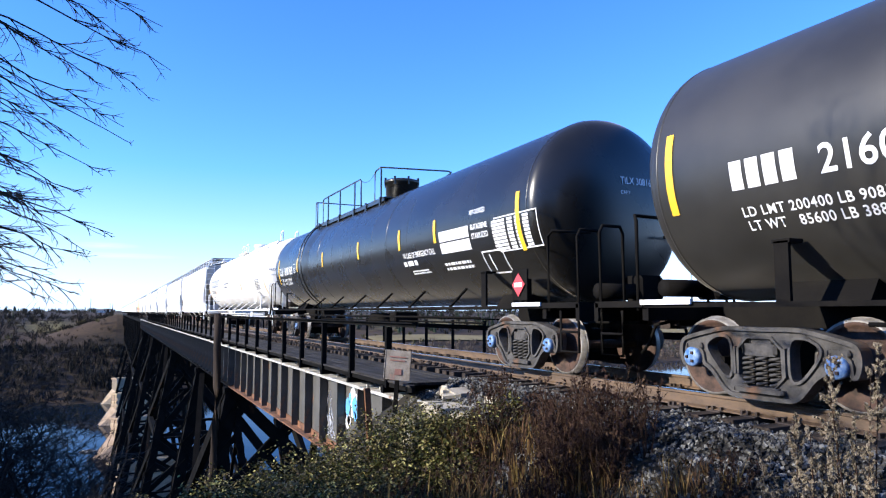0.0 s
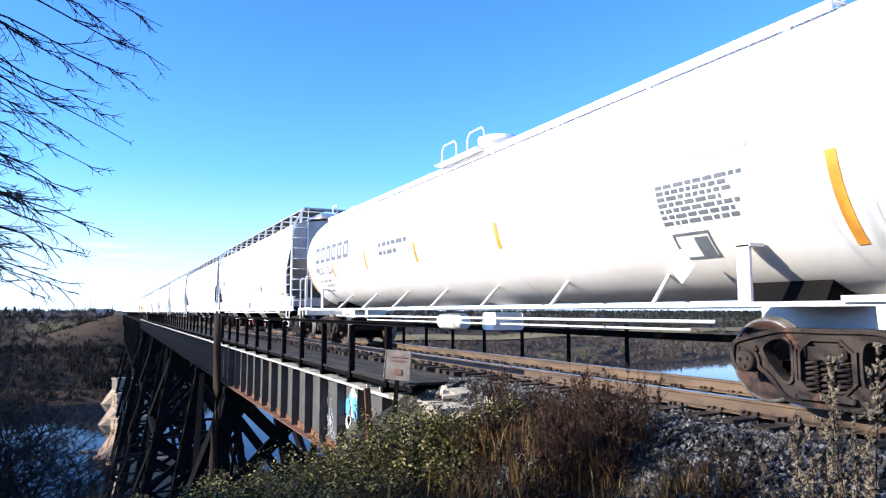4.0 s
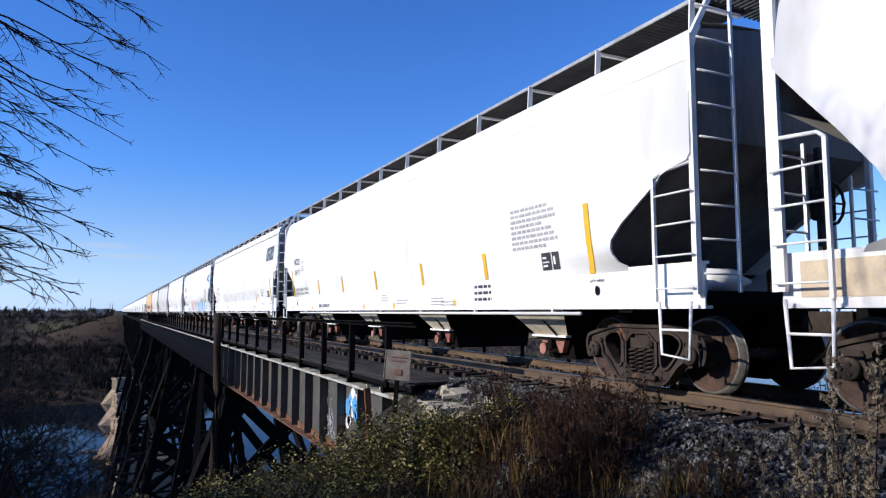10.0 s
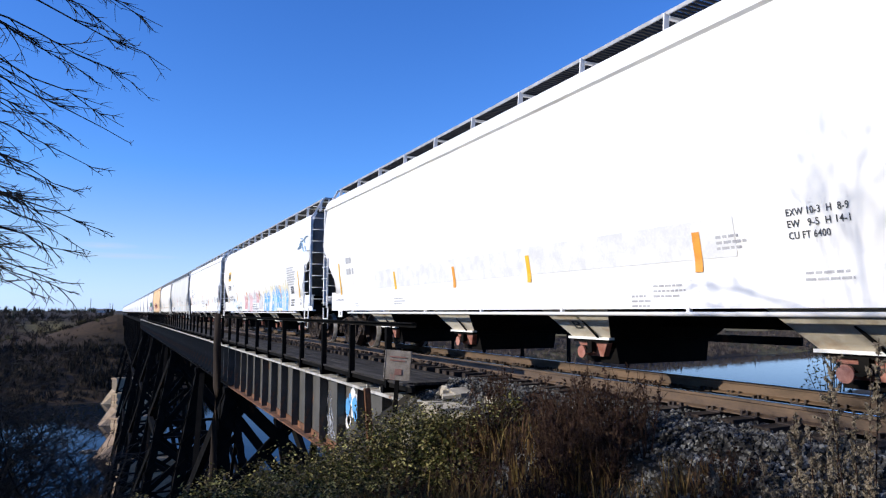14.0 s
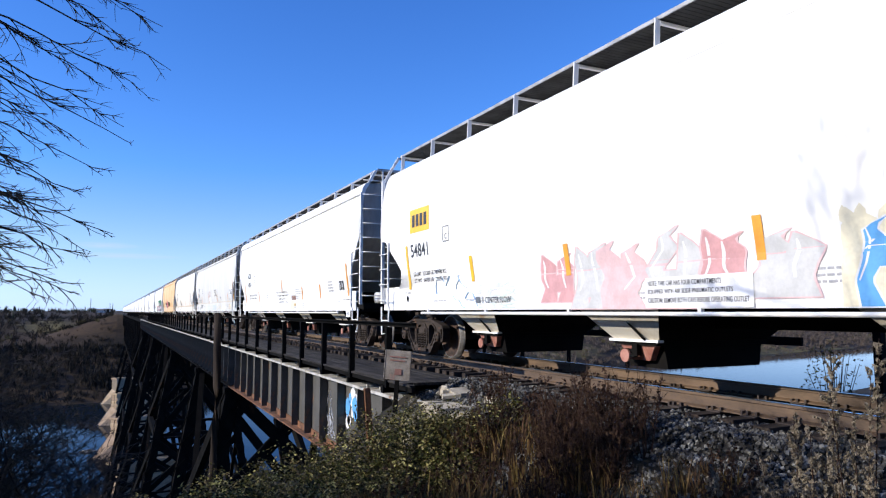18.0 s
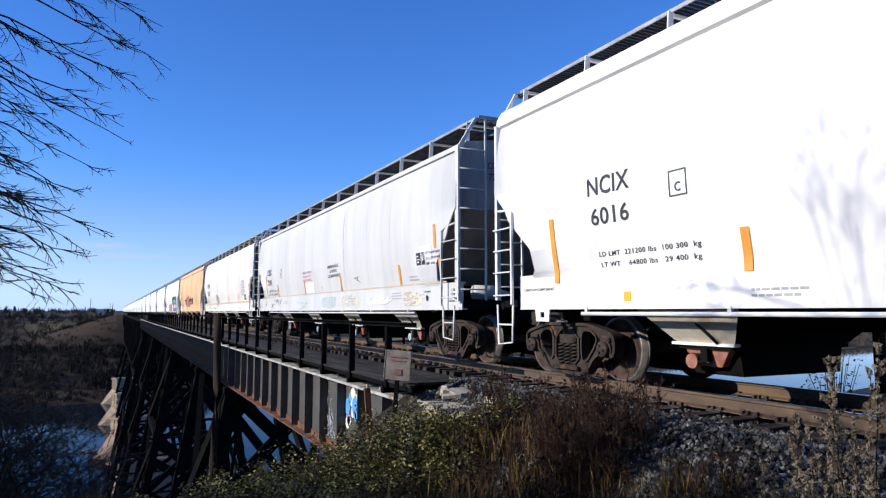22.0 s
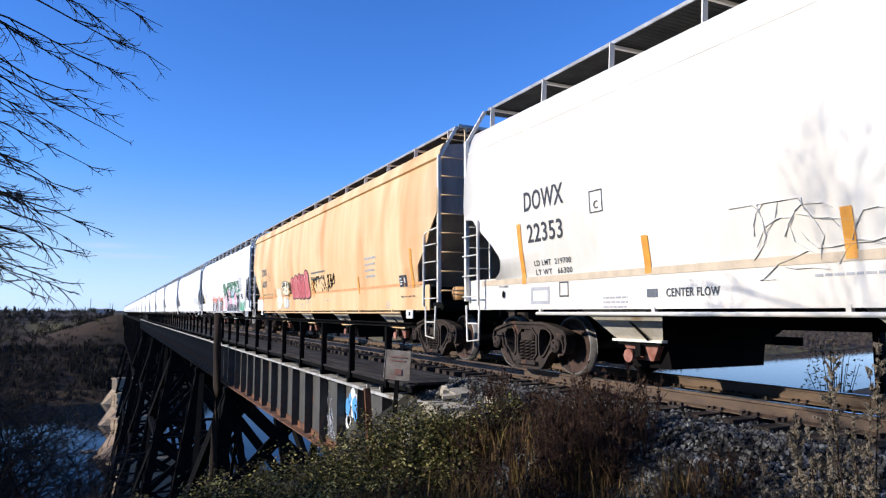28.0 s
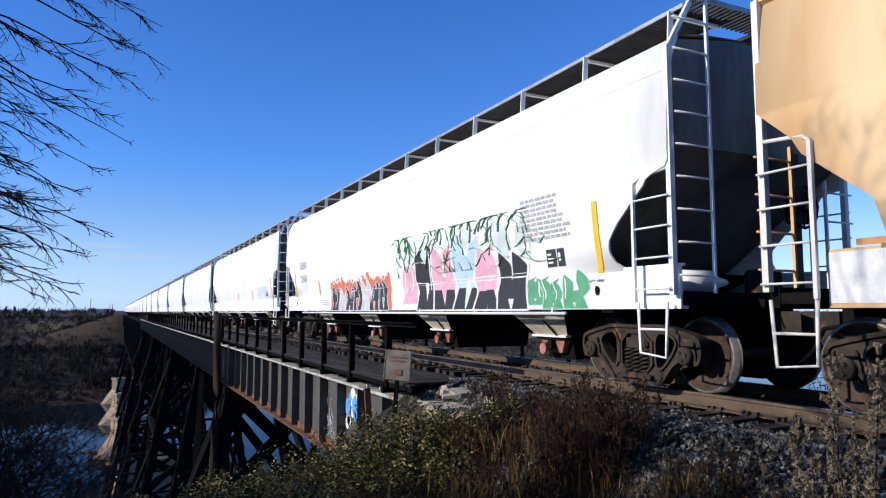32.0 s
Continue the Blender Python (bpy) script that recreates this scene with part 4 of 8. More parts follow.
def stroke(g, y, z, w, h, face, lean=0.0, proud=0.007):
    """A painted bar that follows the curve of the side."""
    n = max(1, int(h / 0.06))
    vs = []
    for i in range(n + 1):
        zz = z + h * i / n
        x = -(face(zz) + proud)
        vs += [(x, y - lean * (zz - z), zz), (x, y - w - lean * (zz - z), zz)]
    g.add(vs, [(2 * i, 2 * i + 1, 2 * i + 3, 2 * i + 2) for i in range(n)])


def letter(car, words, y, z, width, height, mat=None, face=hopper_x, name="lettering", spacing=1.05):
    me = lay(text_mesh(words, mat or M_INK, spacing), y, z, width, height, face)
    part(name, me, None, car)


def patch(car, name, y, z, width, height, mat, face=hopper_x, lean=0.0, proud=0.006, label="", n=6):
    """A thin strip of tape or paint on the near side; lean shifts its head towards -y."""
    g = Geo()
    vs = []
    y = y + SHIFT[0]
    for i in range(n + 1):
        zz = z + height * i / n
        x = -(face(zz) + proud)
        vs += [(x, y - lean * i / n, zz), (x, y - lean * i / n - width, zz)]
    g.add(vs, [(2 * i, 2 * i + 1, 2 * i + 3, 2 * i + 2) for i in range(n)])
    return part(name, g, mat, car, label)


def bars(car, y, z, width, rows, pitch, height, mat=None, face=hopper_x, seed=1, name="small_print"):
    """Lines of writing too small to read, as short bars."""
    rnd = random.Random(seed)
    g = Geo()
    for r in range(rows):
        x0 = 0.0
        stop = width * rnd.uniform(0.7, 1.0)
        while x0 < stop:
            w = min(rnd.uniform(0.08, 0.22) * max(0.5, height / 0.06), stop - x0)
            zz = z - r * pitch
            stroke(g, y + SHIFT[0] - x0, zz, w, height, face)
            x0 += w + height * 0.7
    part(name, g, mat or M_FADEINK, car)["kind"] = "stuff"


def framed(car, y, z, w, h, t, mat, face=hopper_x, name="stencil_box"):
    g = Geo()
    for a, b, c, d in ((0, 0, w, t), (0, h - t, w, t), (0, t, t, h - 2 * t), (w - t, t, t, h - 2 * t)):
        stroke(g, y + SHIFT[0] - a, z + b, c, d, face)
    part(name, g, mat, car)


def graffiti(car, y, z, width, height, fills, line, seed, face=hopper_x, n=10, strokes=26, lw=0.035, name="graffiti", label="sprayed graffiti"):
    """Rounded overlapping fills, then jagged outline strokes over them."""
    rnd = random.Random(seed)
    y = y + SHIFT[0]
    root = None
    zlo, zhi = z, z + height
    layer = 0.006
    for k, col in enumerate(fills):
        g = Geo()
        layer += 0.001
        for i in range(n):
            cy, cz = y - width * (i + rnd.uniform(0.2, 0.8)) / n, z + height * rnd.uniform(0.3, 0.7)
            a, b = width / n * rnd.uniform(0.35, 0.8), height * rnd.uniform(0.2, 0.48)
            pts = []
            turn = rnd.uniform(-0.5, 0.5)
            for q in range(12):
                rr = rnd.uniform(0.65, 1.15)
                u, w = a * rr * math.cos(q * 0.5236), b * rr * math.sin(q * 0.5236)
                zz = min(zhi, max(zlo, cz + w))
                pts.append((-(face(zz) + layer + 0.0001 * i), cy - u - turn * w, zz))
            g.add(pts, [tuple(range(12))])
        ob = part(name if root is None else "fill", g, SPRAY[col], car if root is None else root, label if root is None else "")
        ob["kind"] = "stuff"
        root = root or ob
    if line:
        g = Geo()
        for i in range(strokes):
            cy, cz = y - width * rnd.random(), rnd.uniform(zlo + 0.1 * height, zhi - 0.1 * height)
            ang = rnd.choice((1.3, 1.57, 1.8, 0.3, 2.7, -0.5))
            for j in range(rnd.randint(3, 6)):
                ang += rnd.uniform(-0.9, 0.9)
                ln = rnd.uniform(0.12, 0.3) * height
                ny, nz = cy - ln * math.cos(ang), cz + ln * math.sin(ang)
                nz = min(zhi, max(zlo, nz))
                x = -(face((cz + nz) / 2) + layer + 0.002)
                if abs(ny - cy) + abs(nz - cz) > 0.02:
                    g.beam((x, cy, cz), (x, ny, nz), 0.0016, lw * rnd.uniform(0.6, 1.4), up=(1, 0, 0))
                cy, cz = ny, nz
        part(name if root is None else "outline", g, SPRAY[line], car if root is None else root, label if root is None else "")["kind"] = "stuff"


def smear(car, y, z, width, height, cols, seed, face=hopper_x, label="faded sprayed smear", cover=0.75):
    """Faded paint: short horizontal brushed streaks with ragged ends."""
    rnd = random.Random(seed)
    y = y + SHIFT[0]
    geos = [Geo() for _ in cols]
    n = int(height / 0.022)
    for r in range(n):
        v = (r + 0.5) / n
        inset = 0.18 * width * abs(2 * v - 1) ** 2
        u = inset * rnd.random()
        while u < width - inset * rnd.random():
            ln = width * rnd.uniform(0.03, 0.16)
            if rnd.random() < cover:
                k = int(len(cols) * min(0.999, max(0, u / width + rnd.uniform(-0.25, 0.25))))
                stroke(geos[k], y - u, z + height * v - 0.011, ln, 0.0215, face, proud=0.009)
            u += ln
    root = None
    for col, g in zip(cols, geos):
        if g.v:
            ob = part("graffiti" if root is None else "fill", g, SPRAY[col], car if root is None else root, label if root is None else "")
            ob["kind"] = "stuff"
            root = root or ob


def bay_letter(car, k, big, lines):
    """Capacity marks on the near face of one outlet bay."""
    y = -6.45 + k * 4.02
    face = lambda z: 1.004 + (z - 0.6) / 0.44 * 0.36
    keep, SHIFT[0] = SHIFT[0], 0.0
    letter(car, big, y + 0.2, 0.74, 0.2, 0.11, M_INK, face)
    for i, words in enumerate(lines):
        letter(car, words, y - 0.03, 0.81 - i * 0.085, 0.42, 0.055, M_INK, face)
    SHIFT[0] = keep


def end_letter(car, words, x, z, width, height, y, mat=None):
    """Writing on the upright sheet at the leading end."""
    me = text_mesh(words, mat or M_INK)
    xs = [v.co.x for v in me.vertices]
    for v in me.vertices:
        v.co = (x + (v.co.x - min(xs)) / (max(xs) - min(xs)) * width, y - 0.006, z + v.co.y / 0.72 * height)
    part("end_lettering", me, None, car)


def block_graffiti(car, y, z, width, height, shapes, fills, line, seed, thick=0.42, halo="", face=hopper_x, rim=0.035, label="sprayed block graffiti", low="", spike=0.75, arch=0.0):
    """Interlocked spiky block shapes with an outline, in a cloud of a second colour; thick is a stem's width in its cell."""
    rnd = random.Random(seed)
    y = y + SHIFT[0]
    geos = {}
    lift = [0.004]

    def strip(key, knots, grow=0.0, ends=0.0):
        """knots: z, left edge, right edge, from the foot up; grow widens it."""
        lift[0] += 0.00012
        g = geos.setdefault(key, Geo())
        z0, z1 = knots[0][0] - ends, knots[-1][0] + ends
        n = max(2, int((z1 - z0) / 0.05))
        left, right = [(k[0], k[1]) for k in knots], [(k[0], k[2]) for k in knots]
        vs = []
        for i in range(n + 1):
            zz = z0 + (z1 - z0) * i / n
            a, b = curve_at(left, zz) + grow, curve_at(right, zz) - grow
            x = -(face(zz) + lift[0])
            vs += [(x, a, zz), (x, b, zz)]
        g.add(vs, [(2 * i, 2 * i + 1, 2 * i + 3, 2 * i + 2) for i in range(n)])

    def blob(key, cy, cz, a, b):
        strip(key, [(cz + b * math.sin(t), cy + a * math.cos(t), cy - a * math.cos(t)) for t in [-1.5 + 0.3 * k for k in range(11)]])

    if halo:
        for k in range(shapes * 2):
            u = (k + 0.5) / (shapes * 2)
            top = height * (1 + arch * (1 - (2 * u - 1) ** 2)) * rnd.uniform(0.88, 1.02)
            c, w = y + 0.1 - (width + 0.2) * u, (width + 0.2) / shapes * 0.3
            strip(("halo", halo), [(z + top * v, c + w * rnd.uniform(0.8, 1.2), c - w * rnd.uniform(0.8, 1.2)) for v in (0.0, 0.2, 0.4, 0.6, 0.75, 0.88)] + [(z + top, c + 0.02, c - 0.02)])
            for q in range(3):
                blob(("halo", halo), c + rnd.uniform(-0.15, 0.15), z + top * rnd.uniform(0.85, 1.08), rnd.uniform(0.03, 0.08), rnd.uniform(0.04, 0.09))
    cell = width / shapes
    for k in range(shapes):
        u0 = (k + 0.5) / shapes
        h = height * (1 + arch * (1 - (2 * u0 - 1) ** 2)) * rnd.uniform(0.82, 1.0)
        col = fills[k % len(fills)]
        lean = rnd.uniform(-0.08, 0.22) * h
        foot = 0.0 if rnd.random() < 0.7 else 0.12 * h
        stems = []
        for c in (0.24, 0.76):
            cy = y - cell * (k + c + rnd.uniform(-0.06, 0.06))
            w = thick * cell * rnd.uniform(0.8, 1.15)
            wob = [rnd.uniform(-0.16, 0.16) * cell for _ in range(4)]
            tip = h * rnd.uniform(0.86, 1.0)
            kn = []
            for v, f, o in ((0, 1.15, 0), (0.3, 0.75, wob[0]), (0.5, 1.0, wob[1]), (spike, 1.1, wob[2]), (0.9, 0.55, wob[2] + 0.1 * cell), (1.0, 0.04 if spike < 0.85 else 0.35, wob[2] + 0.2 * cell * (1 if wob[3] > 0 else -1))):
                zz = z + foot + (tip - foot) * v
                m = cy + o - lean * v
                kn.append((zz, m + w * f / 2, m - w * f / 2))
            stems.append(kn)
        for kn in stems:
            strip(("outline", line), kn, rim, rim * 0.6)
        v = rnd.choice((0.3, 0.45, 0.55))
        mid = y - cell * (k + 0.5) - lean * v
        link = [(z + h * v - 0.14 * h, mid + cell * 0.34, mid - cell * 0.2), (z + h * v, mid + cell * 0.4, mid - cell * 0.4), (z + h * v + 0.16 * h, mid + cell * 0.15, mid - cell * 0.38)]
        strip(("outline", line), link, rim, rim * 0.6)
        for kn in stems + [link]:
            strip(("fill", col), kn)
        if low:
            for kn in stems:
                cut = [q for q in kn if q[0] < z + 0.34 * h]
                if len(cut) > 1:
                    strip(("shadow", low), cut, -0.015)
        for kn in stems:
            if rnd.random() < 0.6:
                e = rnd.uniform(0.15, 0.3)
                strip(("gloss", "white"), [(q[0], lerp(q[1], q[2], e), lerp(q[1], q[2], e + 0.12)) for q in kn[1:5]])
    root = None
    for (kind, col), g in geos.items():
        ob = part("graffiti" if root is None else kind, g, SPRAY[col], car if root is None else root, label if root is None else "")
        ob["kind"] = "stuff"
        root = root or ob


def bubble_graffiti(car, y, z, width, height, letters, fills, line, seed, rim=0.035, label="sprayed bubble graffiti", face=hopper_x):
    """Fat rounded letters, each a cluster of swollen lobes with an outline, overlapping the one before."""
    rnd = random.Random(seed)
    y = y + SHIFT[0]
    geos = {}
    lift = 0.008

    laid = [0]

    def lobe(key, cy, cz, a, b, up):
        laid[0] += 1
        up += 0.0001 * (laid[0] % 11)
        lo, hi = max(1.03, cz - b), cz + b
        levels = [lo] + [0.03 * k for k in range(int(lo / 0.03) + 1, int(hi / 0.03) + 1) if lo + 0.004 < 0.03 * k < hi - 0.004] + [hi]
        vs = []
        for zz in levels:
            half = max(0.004, a * math.sqrt(max(0.0, 1 - ((zz - cz) / b) ** 2)))
            vs += [(-(face(zz) + up), cy + half, zz), (-(face(zz) + up), cy - half, zz)]
        geos.setdefault(key, Geo()).add(vs, [(2 * i, 2 * i + 1, 2 * i + 3, 2 * i + 2) for i in range(len(levels) - 1)])

    cell = width / letters
    for k in range(letters):
        cy, h = y - cell * (k + 0.5), height * rnd.uniform(0.82, 1.0)
        col = fills[k % len(fills)]
        lobes = [(cy + cell * rnd.uniform(-0.15, 0.15), z + h * f, cell * rnd.uniform(0.42, 0.6), h * rnd.uniform(0.2, 0.27)) for f in (0.24, 0.5, 0.76)]
        lobes += [(cy - cell * 0.3, z + h * rnd.uniform(0.2, 0.35), cell * 0.34, h * 0.2), (cy + cell * 0.28, z + h * rnd.uniform(0.6, 0.8), cell * 0.32, h * 0.2)]
        for c in lobes:
            lobe(("outline", line), c[0], c[1], c[2] + rim, c[3] + rim, lift)
        for c in lobes:
            lobe(("fill", col), *c, lift + 0.002)
        for c in (lobes[0], lobes[2]):
            lobe(("counter", line), c[0] + cell * rnd.uniform(-0.1, 0.1), c[1], min(cell, 0.4) * 0.05, h * 0.06, lift + 0.003)
        c = lobes[4]
        lobe(("gloss", "white"), c[0] + c[2] * 0.3, c[1] + c[3] * 0.4, c[2] * 0.2, c[3] * 0.16, lift + 0.003)
        lift += 0.004
    root = None
    for (kind, col), g in geos.items():
        ob = part("graffiti" if root is None else kind, g, SPRAY[col], car if root is None else root, label if root is None else "")
        ob["kind"] = "stuff"
        root = root or ob


# ---- covered hopper car ----
HL = 9.75     # half length, to the end posts


def hopper_extent(z, style):
    """Half length of the side sheet at a height: the ends are cut away in a curve or an angle."""
    if style == "round":
        tab = ((1.55, 0.95), (1.62, 1.1), (1.76, 1.2), (1.9, 1.17), (2.1, 0.98), (2.3, 0.72), (2.5, 0.46), (2.58, 0.4), (2.62, 0.3), (2.68, 0.08), (2.75, 0.03), (4.2, 0.03))
    elif style == "tall":
        tab = ((1.55, 0.8), (1.62, 1.05), (1.9, 1.15), (2.2, 1.0), (2.6, 0.7), (3.0, 0.36), (3.4, 0.03), (4.2, 0.03))
    else:
        tab = ((1.55, 1.0), (1.62, 1.06), (1.95, 1.0), (2.45, 0.45), (2.5, 0.42), (2.62, 0.36), (2.95, 0.03), (4.2, 0.03))
    return HL - curve_at(tab, z) * max(1.0, 1.0 + (HL - 9.8) * 1.0)


def side_sheet(style, s, top, rise=0.0):
    g = Geo()
    g.soft = True
    zs = [1.50, 1.56, 1.62, 1.72, 1.8, 1.9, 1.95, 2.0, 2.1, 2.2, 2.3, 2.45, 2.5, 2.58, 2.62, 2.68, 2.75, 2.9, 2.95, 3.1, 3.35, 3.6, 3.75, 3.9, 4.0, 4.12, 4.2, 4.27]
    zs = [z for z in zs if z <= top]
    for inner in (0.0, 0.03):
        base = len(g.v)
        vs = []
        for z in zs:
            e = hopper_extent(z, style)
            for k in range(13):
                vs.append((s * (hopper_x(z) - inner), -e + 2 * e * k / 12, z + max(0.0, z - 3.6) / 0.67 * rise))
        fs = [(j * 13 + i, j * 13 + i + 1, (j + 1) * 13 + i + 1, (j + 1) * 13 + i) for j in range(len(zs) - 1) for i in range(12)]
        if (s > 0) == (inner > 0):
            fs = [f[::-1] for f in fs]
        g.add(vs, fs)
    n = 13 * len(zs)
    rim = [(j * 13, (j + 1) * 13, n + (j + 1) * 13, n + j * 13) for j in range(len(zs) - 1)] + [(j * 13 + 12, n + j * 13 + 12, n + (j + 1) * 13 + 12, (j + 1) * 13 + 12) for j in range(len(zs) - 1)]
    g.soft = False
    for f in rim:
        g.f.append(list(f))
        g.s.append(0)
        g.smooth.append(False)
    return g


def build_hopper(paint, style="round", label="", name="covered_hopper_car", full=True, posts="bar", flange=False, half=9.75, cap=None, trim=None, end_paint=None, sill_cut=0.0, board=0.0):
    global HL
    HL = half
    bz = board or (4.71 if flange else 4.74)
    rise = 0.13 if style == "angle" and not flange else 0.0
    car = thing(name, label, "hopper car", "cars of the freight train")
    trim = trim or paint
    rung = Geo().tube(((0, -0.29, 0), (0, 0.29, 0)), 0.013, 6).mesh("rung", trim)
    short_rung = Geo().tube(((-0.28, 0, 0), (0.28, 0, 0)), 0.014, 5).mesh("rung", paint)
    for s in (-1, 1):
        part("side_sheet", side_sheet(style, s, 4.12 if flange else 4.27, rise), paint, car)
        sill = Geo().prism([(s * u, v) for u, v in ((1.502, 1.02), (1.502, 1.545), (1.42, 1.545), (1.42, 1.515), (1.468, 1.515), (1.468, 1.055), (1.39, 1.055), (1.39, 1.02))], -HL + sill_cut, HL - sill_cut, "y")
        part("side_sill", sill, paint, car)
        if flange:
            part("eave_rail", Geo().box((s * 1.5, 0, 4.12), (0.1, 2 * HL, 0.09)), paint, car)
        else:
            seam = Geo()
            if rise:
                seam.prism([(s * u, v) for u, v in ((1.5, 4.06), (1.575, 4.1), (1.55, 4.24), (1.46, 4.38), (1.38, 4.4))], -HL + 0.02, HL - 0.02, "y")
                part("eave_band", seam, paint, car, "rounded eave band")
            else:
                seam.box((s * (hopper_x(3.87) + 0.001), 0, 3.87), (0.014, 2 * HL - 0.1, 0.03))
                part("roof_seam", seam, paint, car)
        pipe = Geo().tube(((s * 1.5, -HL + 2.2, 0.96), (s * 1.5, HL - 2.2, 0.96)), 0.028, 6)
        for k in range(7):
            pipe.box((s * 1.49, -7.2 + 2.4 * k, 1.0), (0.05, 0.05, 0.1))
        part("shaker_bar", pipe, paint, car)
    roof = Geo()
    roof.soft = True
    prof = ((-1.46, 4.12), (-1.2, 4.28), (-0.9, 4.4), (-0.4, 4.46), (0.4, 4.46), (0.9, 4.4), (1.2, 4.28), (1.46, 4.12)) if flange else ((-1.40, 4.27), (-1.3, 4.31), (-0.9, 4.37), (-0.4, 4.4), (0.4, 4.4), (0.9, 4.37), (1.3, 4.31), (1.40, 4.27))
    roof.add([(x, y, z + rise) for y in (-HL + 0.05, HL - 0.05) for x, z in prof], [(i, i + 1, 9 + i, 8 + i) for i in range(7)])
    part("roof", roof, paint, car)
    # running boards on posts along both roof edges
    for s in (-1, 1):
        rb = Geo()
        rb.box((s * 0.36, 0, bz), (0.03, 2 * HL - 0.4, 0.05)).box((s * 0.75, 0, bz + 0.005), (0.03, 2 * HL - 0.4, 0.03))
        if full:
            k = -HL + 0.3
            while k < HL - 0.3:
                rb.box((s * 0.75, k, bz), (0.78, 0.075 if style == "round" else 0.035, 0.03))
                k += 0.085
        else:
            rb.box((s * 0.75, 0, bz), (0.78, 2 * HL - 0.5, 0.02))
        part("running_board", rb, M_HATCH, car, "steel grating walkway on the roof")["kind"] = "stuff"
        part("board_edge", Geo().box((s * 1.16, 0, bz + 0.008), (0.02, 2 * HL - 0.3, 0.05)), M_EDGE, car, "galvanised edge strip")
        foot = 1.2
        pg = Geo().beam((s * foot, 0, 4.28 + rise), (s * 1.17, 0, bz), 0.085, 0.02, up=(0, 1, 0)).beam((s * 1.14, 0, bz - 0.05), (s * 0.36, 0, bz - 0.05), 0.05, 0.04)
        if flange:
            pg.beam((s * 1.47, 0, 4.12), (s * 1.2, 0, 4.28), 0.085, 0.02, up=(0, 1, 0))
        pg = pg.mesh("board_bracket", trim)
        for k in range(12):
            part("board_bracket", pg, None, car, at=pose(0, -HL + 0.35 + k * (2 * HL - 0.7) / 11, 0))
    tr = Geo().box((0, 0, bz - 0.09), (0.6, 2 * HL - 1.5, 0.16), bevel=0.04)
    for k in range(9):
        tr.box((0, -7.8 + 1.95 * k, bz), (0.64, 0.12, 0.08))
    part("hatch_trough", tr, paint, car)
    if full:
        for s in (-1, 1):
            cross = Geo()
            for k in range(28):
                cross.box((-1.13 + 2.26 * k / 27, s * (HL - 0.18), bz), (0.03, 0.46, 0.03))
            part("end_board", cross, M_HATCH, car, "steel grating across the roof end")["kind"] = "stuff"
            part("board_edge", Geo().box((0, s * (HL + 0.06), bz + 0.008), (2.34, 0.02, 0.06)), M_EDGE, car, "galvanised edge strip")
    for s in (-1, 1):
        e = Geo()
        ye = s * (HL - 0.06)
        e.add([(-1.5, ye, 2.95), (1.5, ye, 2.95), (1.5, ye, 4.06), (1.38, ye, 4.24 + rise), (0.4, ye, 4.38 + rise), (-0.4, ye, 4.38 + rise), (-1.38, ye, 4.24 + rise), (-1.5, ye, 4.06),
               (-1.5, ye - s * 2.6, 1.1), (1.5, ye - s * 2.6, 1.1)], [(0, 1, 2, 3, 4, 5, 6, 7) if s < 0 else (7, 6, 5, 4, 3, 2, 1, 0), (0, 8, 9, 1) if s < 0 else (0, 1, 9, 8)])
        part("end_sheet", e, M_ENDSHADE_DEEP if style == "round" else M_ENDSHADE, car, "end sheet in paint darkened for shade and some grime")
        # black on these parts stands for the shade below the car end
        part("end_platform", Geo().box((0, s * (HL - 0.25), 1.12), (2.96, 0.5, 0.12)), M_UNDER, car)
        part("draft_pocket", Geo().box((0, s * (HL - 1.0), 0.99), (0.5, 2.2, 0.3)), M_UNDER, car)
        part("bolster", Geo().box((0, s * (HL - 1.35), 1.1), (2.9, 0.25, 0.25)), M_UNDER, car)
        part("end_sill", Geo().box((0, s * (HL - 0.07), 1.28 if end_paint else 1.12), (2.98, 0.08, 0.42 if end_paint else 0.2)), end_paint or M_UNDER, car, "pressed end sill, darkened for its shade")
        for q in (-1, 1):
            p = Geo()
            if posts == "bar":
                p.box((q * 1.565, s * (HL - 0.04), 2.65), (0.07, 0.07, 2.95))
            else:
                p.box((q * 1.575, s * (HL - 0.03), 2.65), (0.05, 0.14, 2.95))
            p.beam((q * 1.55, s * (HL - 0.04), 4.1), (q * 1.17, s * (HL - 0.04), bz), 0.06, 0.05, up=(0, 1, 0))
            part("corner_post", p, trim, car)
            if not full:
                continue
            lad = Geo()
            x = q * 1.64
            lad.beam((x, s * (HL - 0.6), 1.1), (x, s * (HL - 0.6), 2.55), 0.04, 0.04)
            lad.tube(((x, s * (HL - 0.6), 2.55), (q * 1.6, s * (HL - 0.5), 2.62), (q * 1.58, s * (HL - 0.05), 2.66)), 0.022, 6)
            lad = part("side_ladder", lad, trim, car)
            for z in (1.25, 1.62, 1.98, 2.33):
                part("rung", rung, None, lad, at=pose(x, s * (HL - 0.31), z))
            st = Geo()
            st.tube(((x - q * 0.03, s * (HL - 0.58), 1.1), (x - q * 0.03, s * (HL - 0.56), 0.5), (x - q * 0.03, s * (HL - 0.14), 0.46), (x - q * 0.03, s * (HL - 0.1), 1.1)), 0.02, 6)
            st.tube(((x - q * 0.03, s * (HL - 0.57), 0.78), (x - q * 0.03, s * (HL - 0.12), 0.78)), 0.016, 6)
            part("sill_step", st, trim, car)
            el = Geo()
            ye2 = s * (HL + 0.06)
            top = bz if q * s > 0 else 2.7
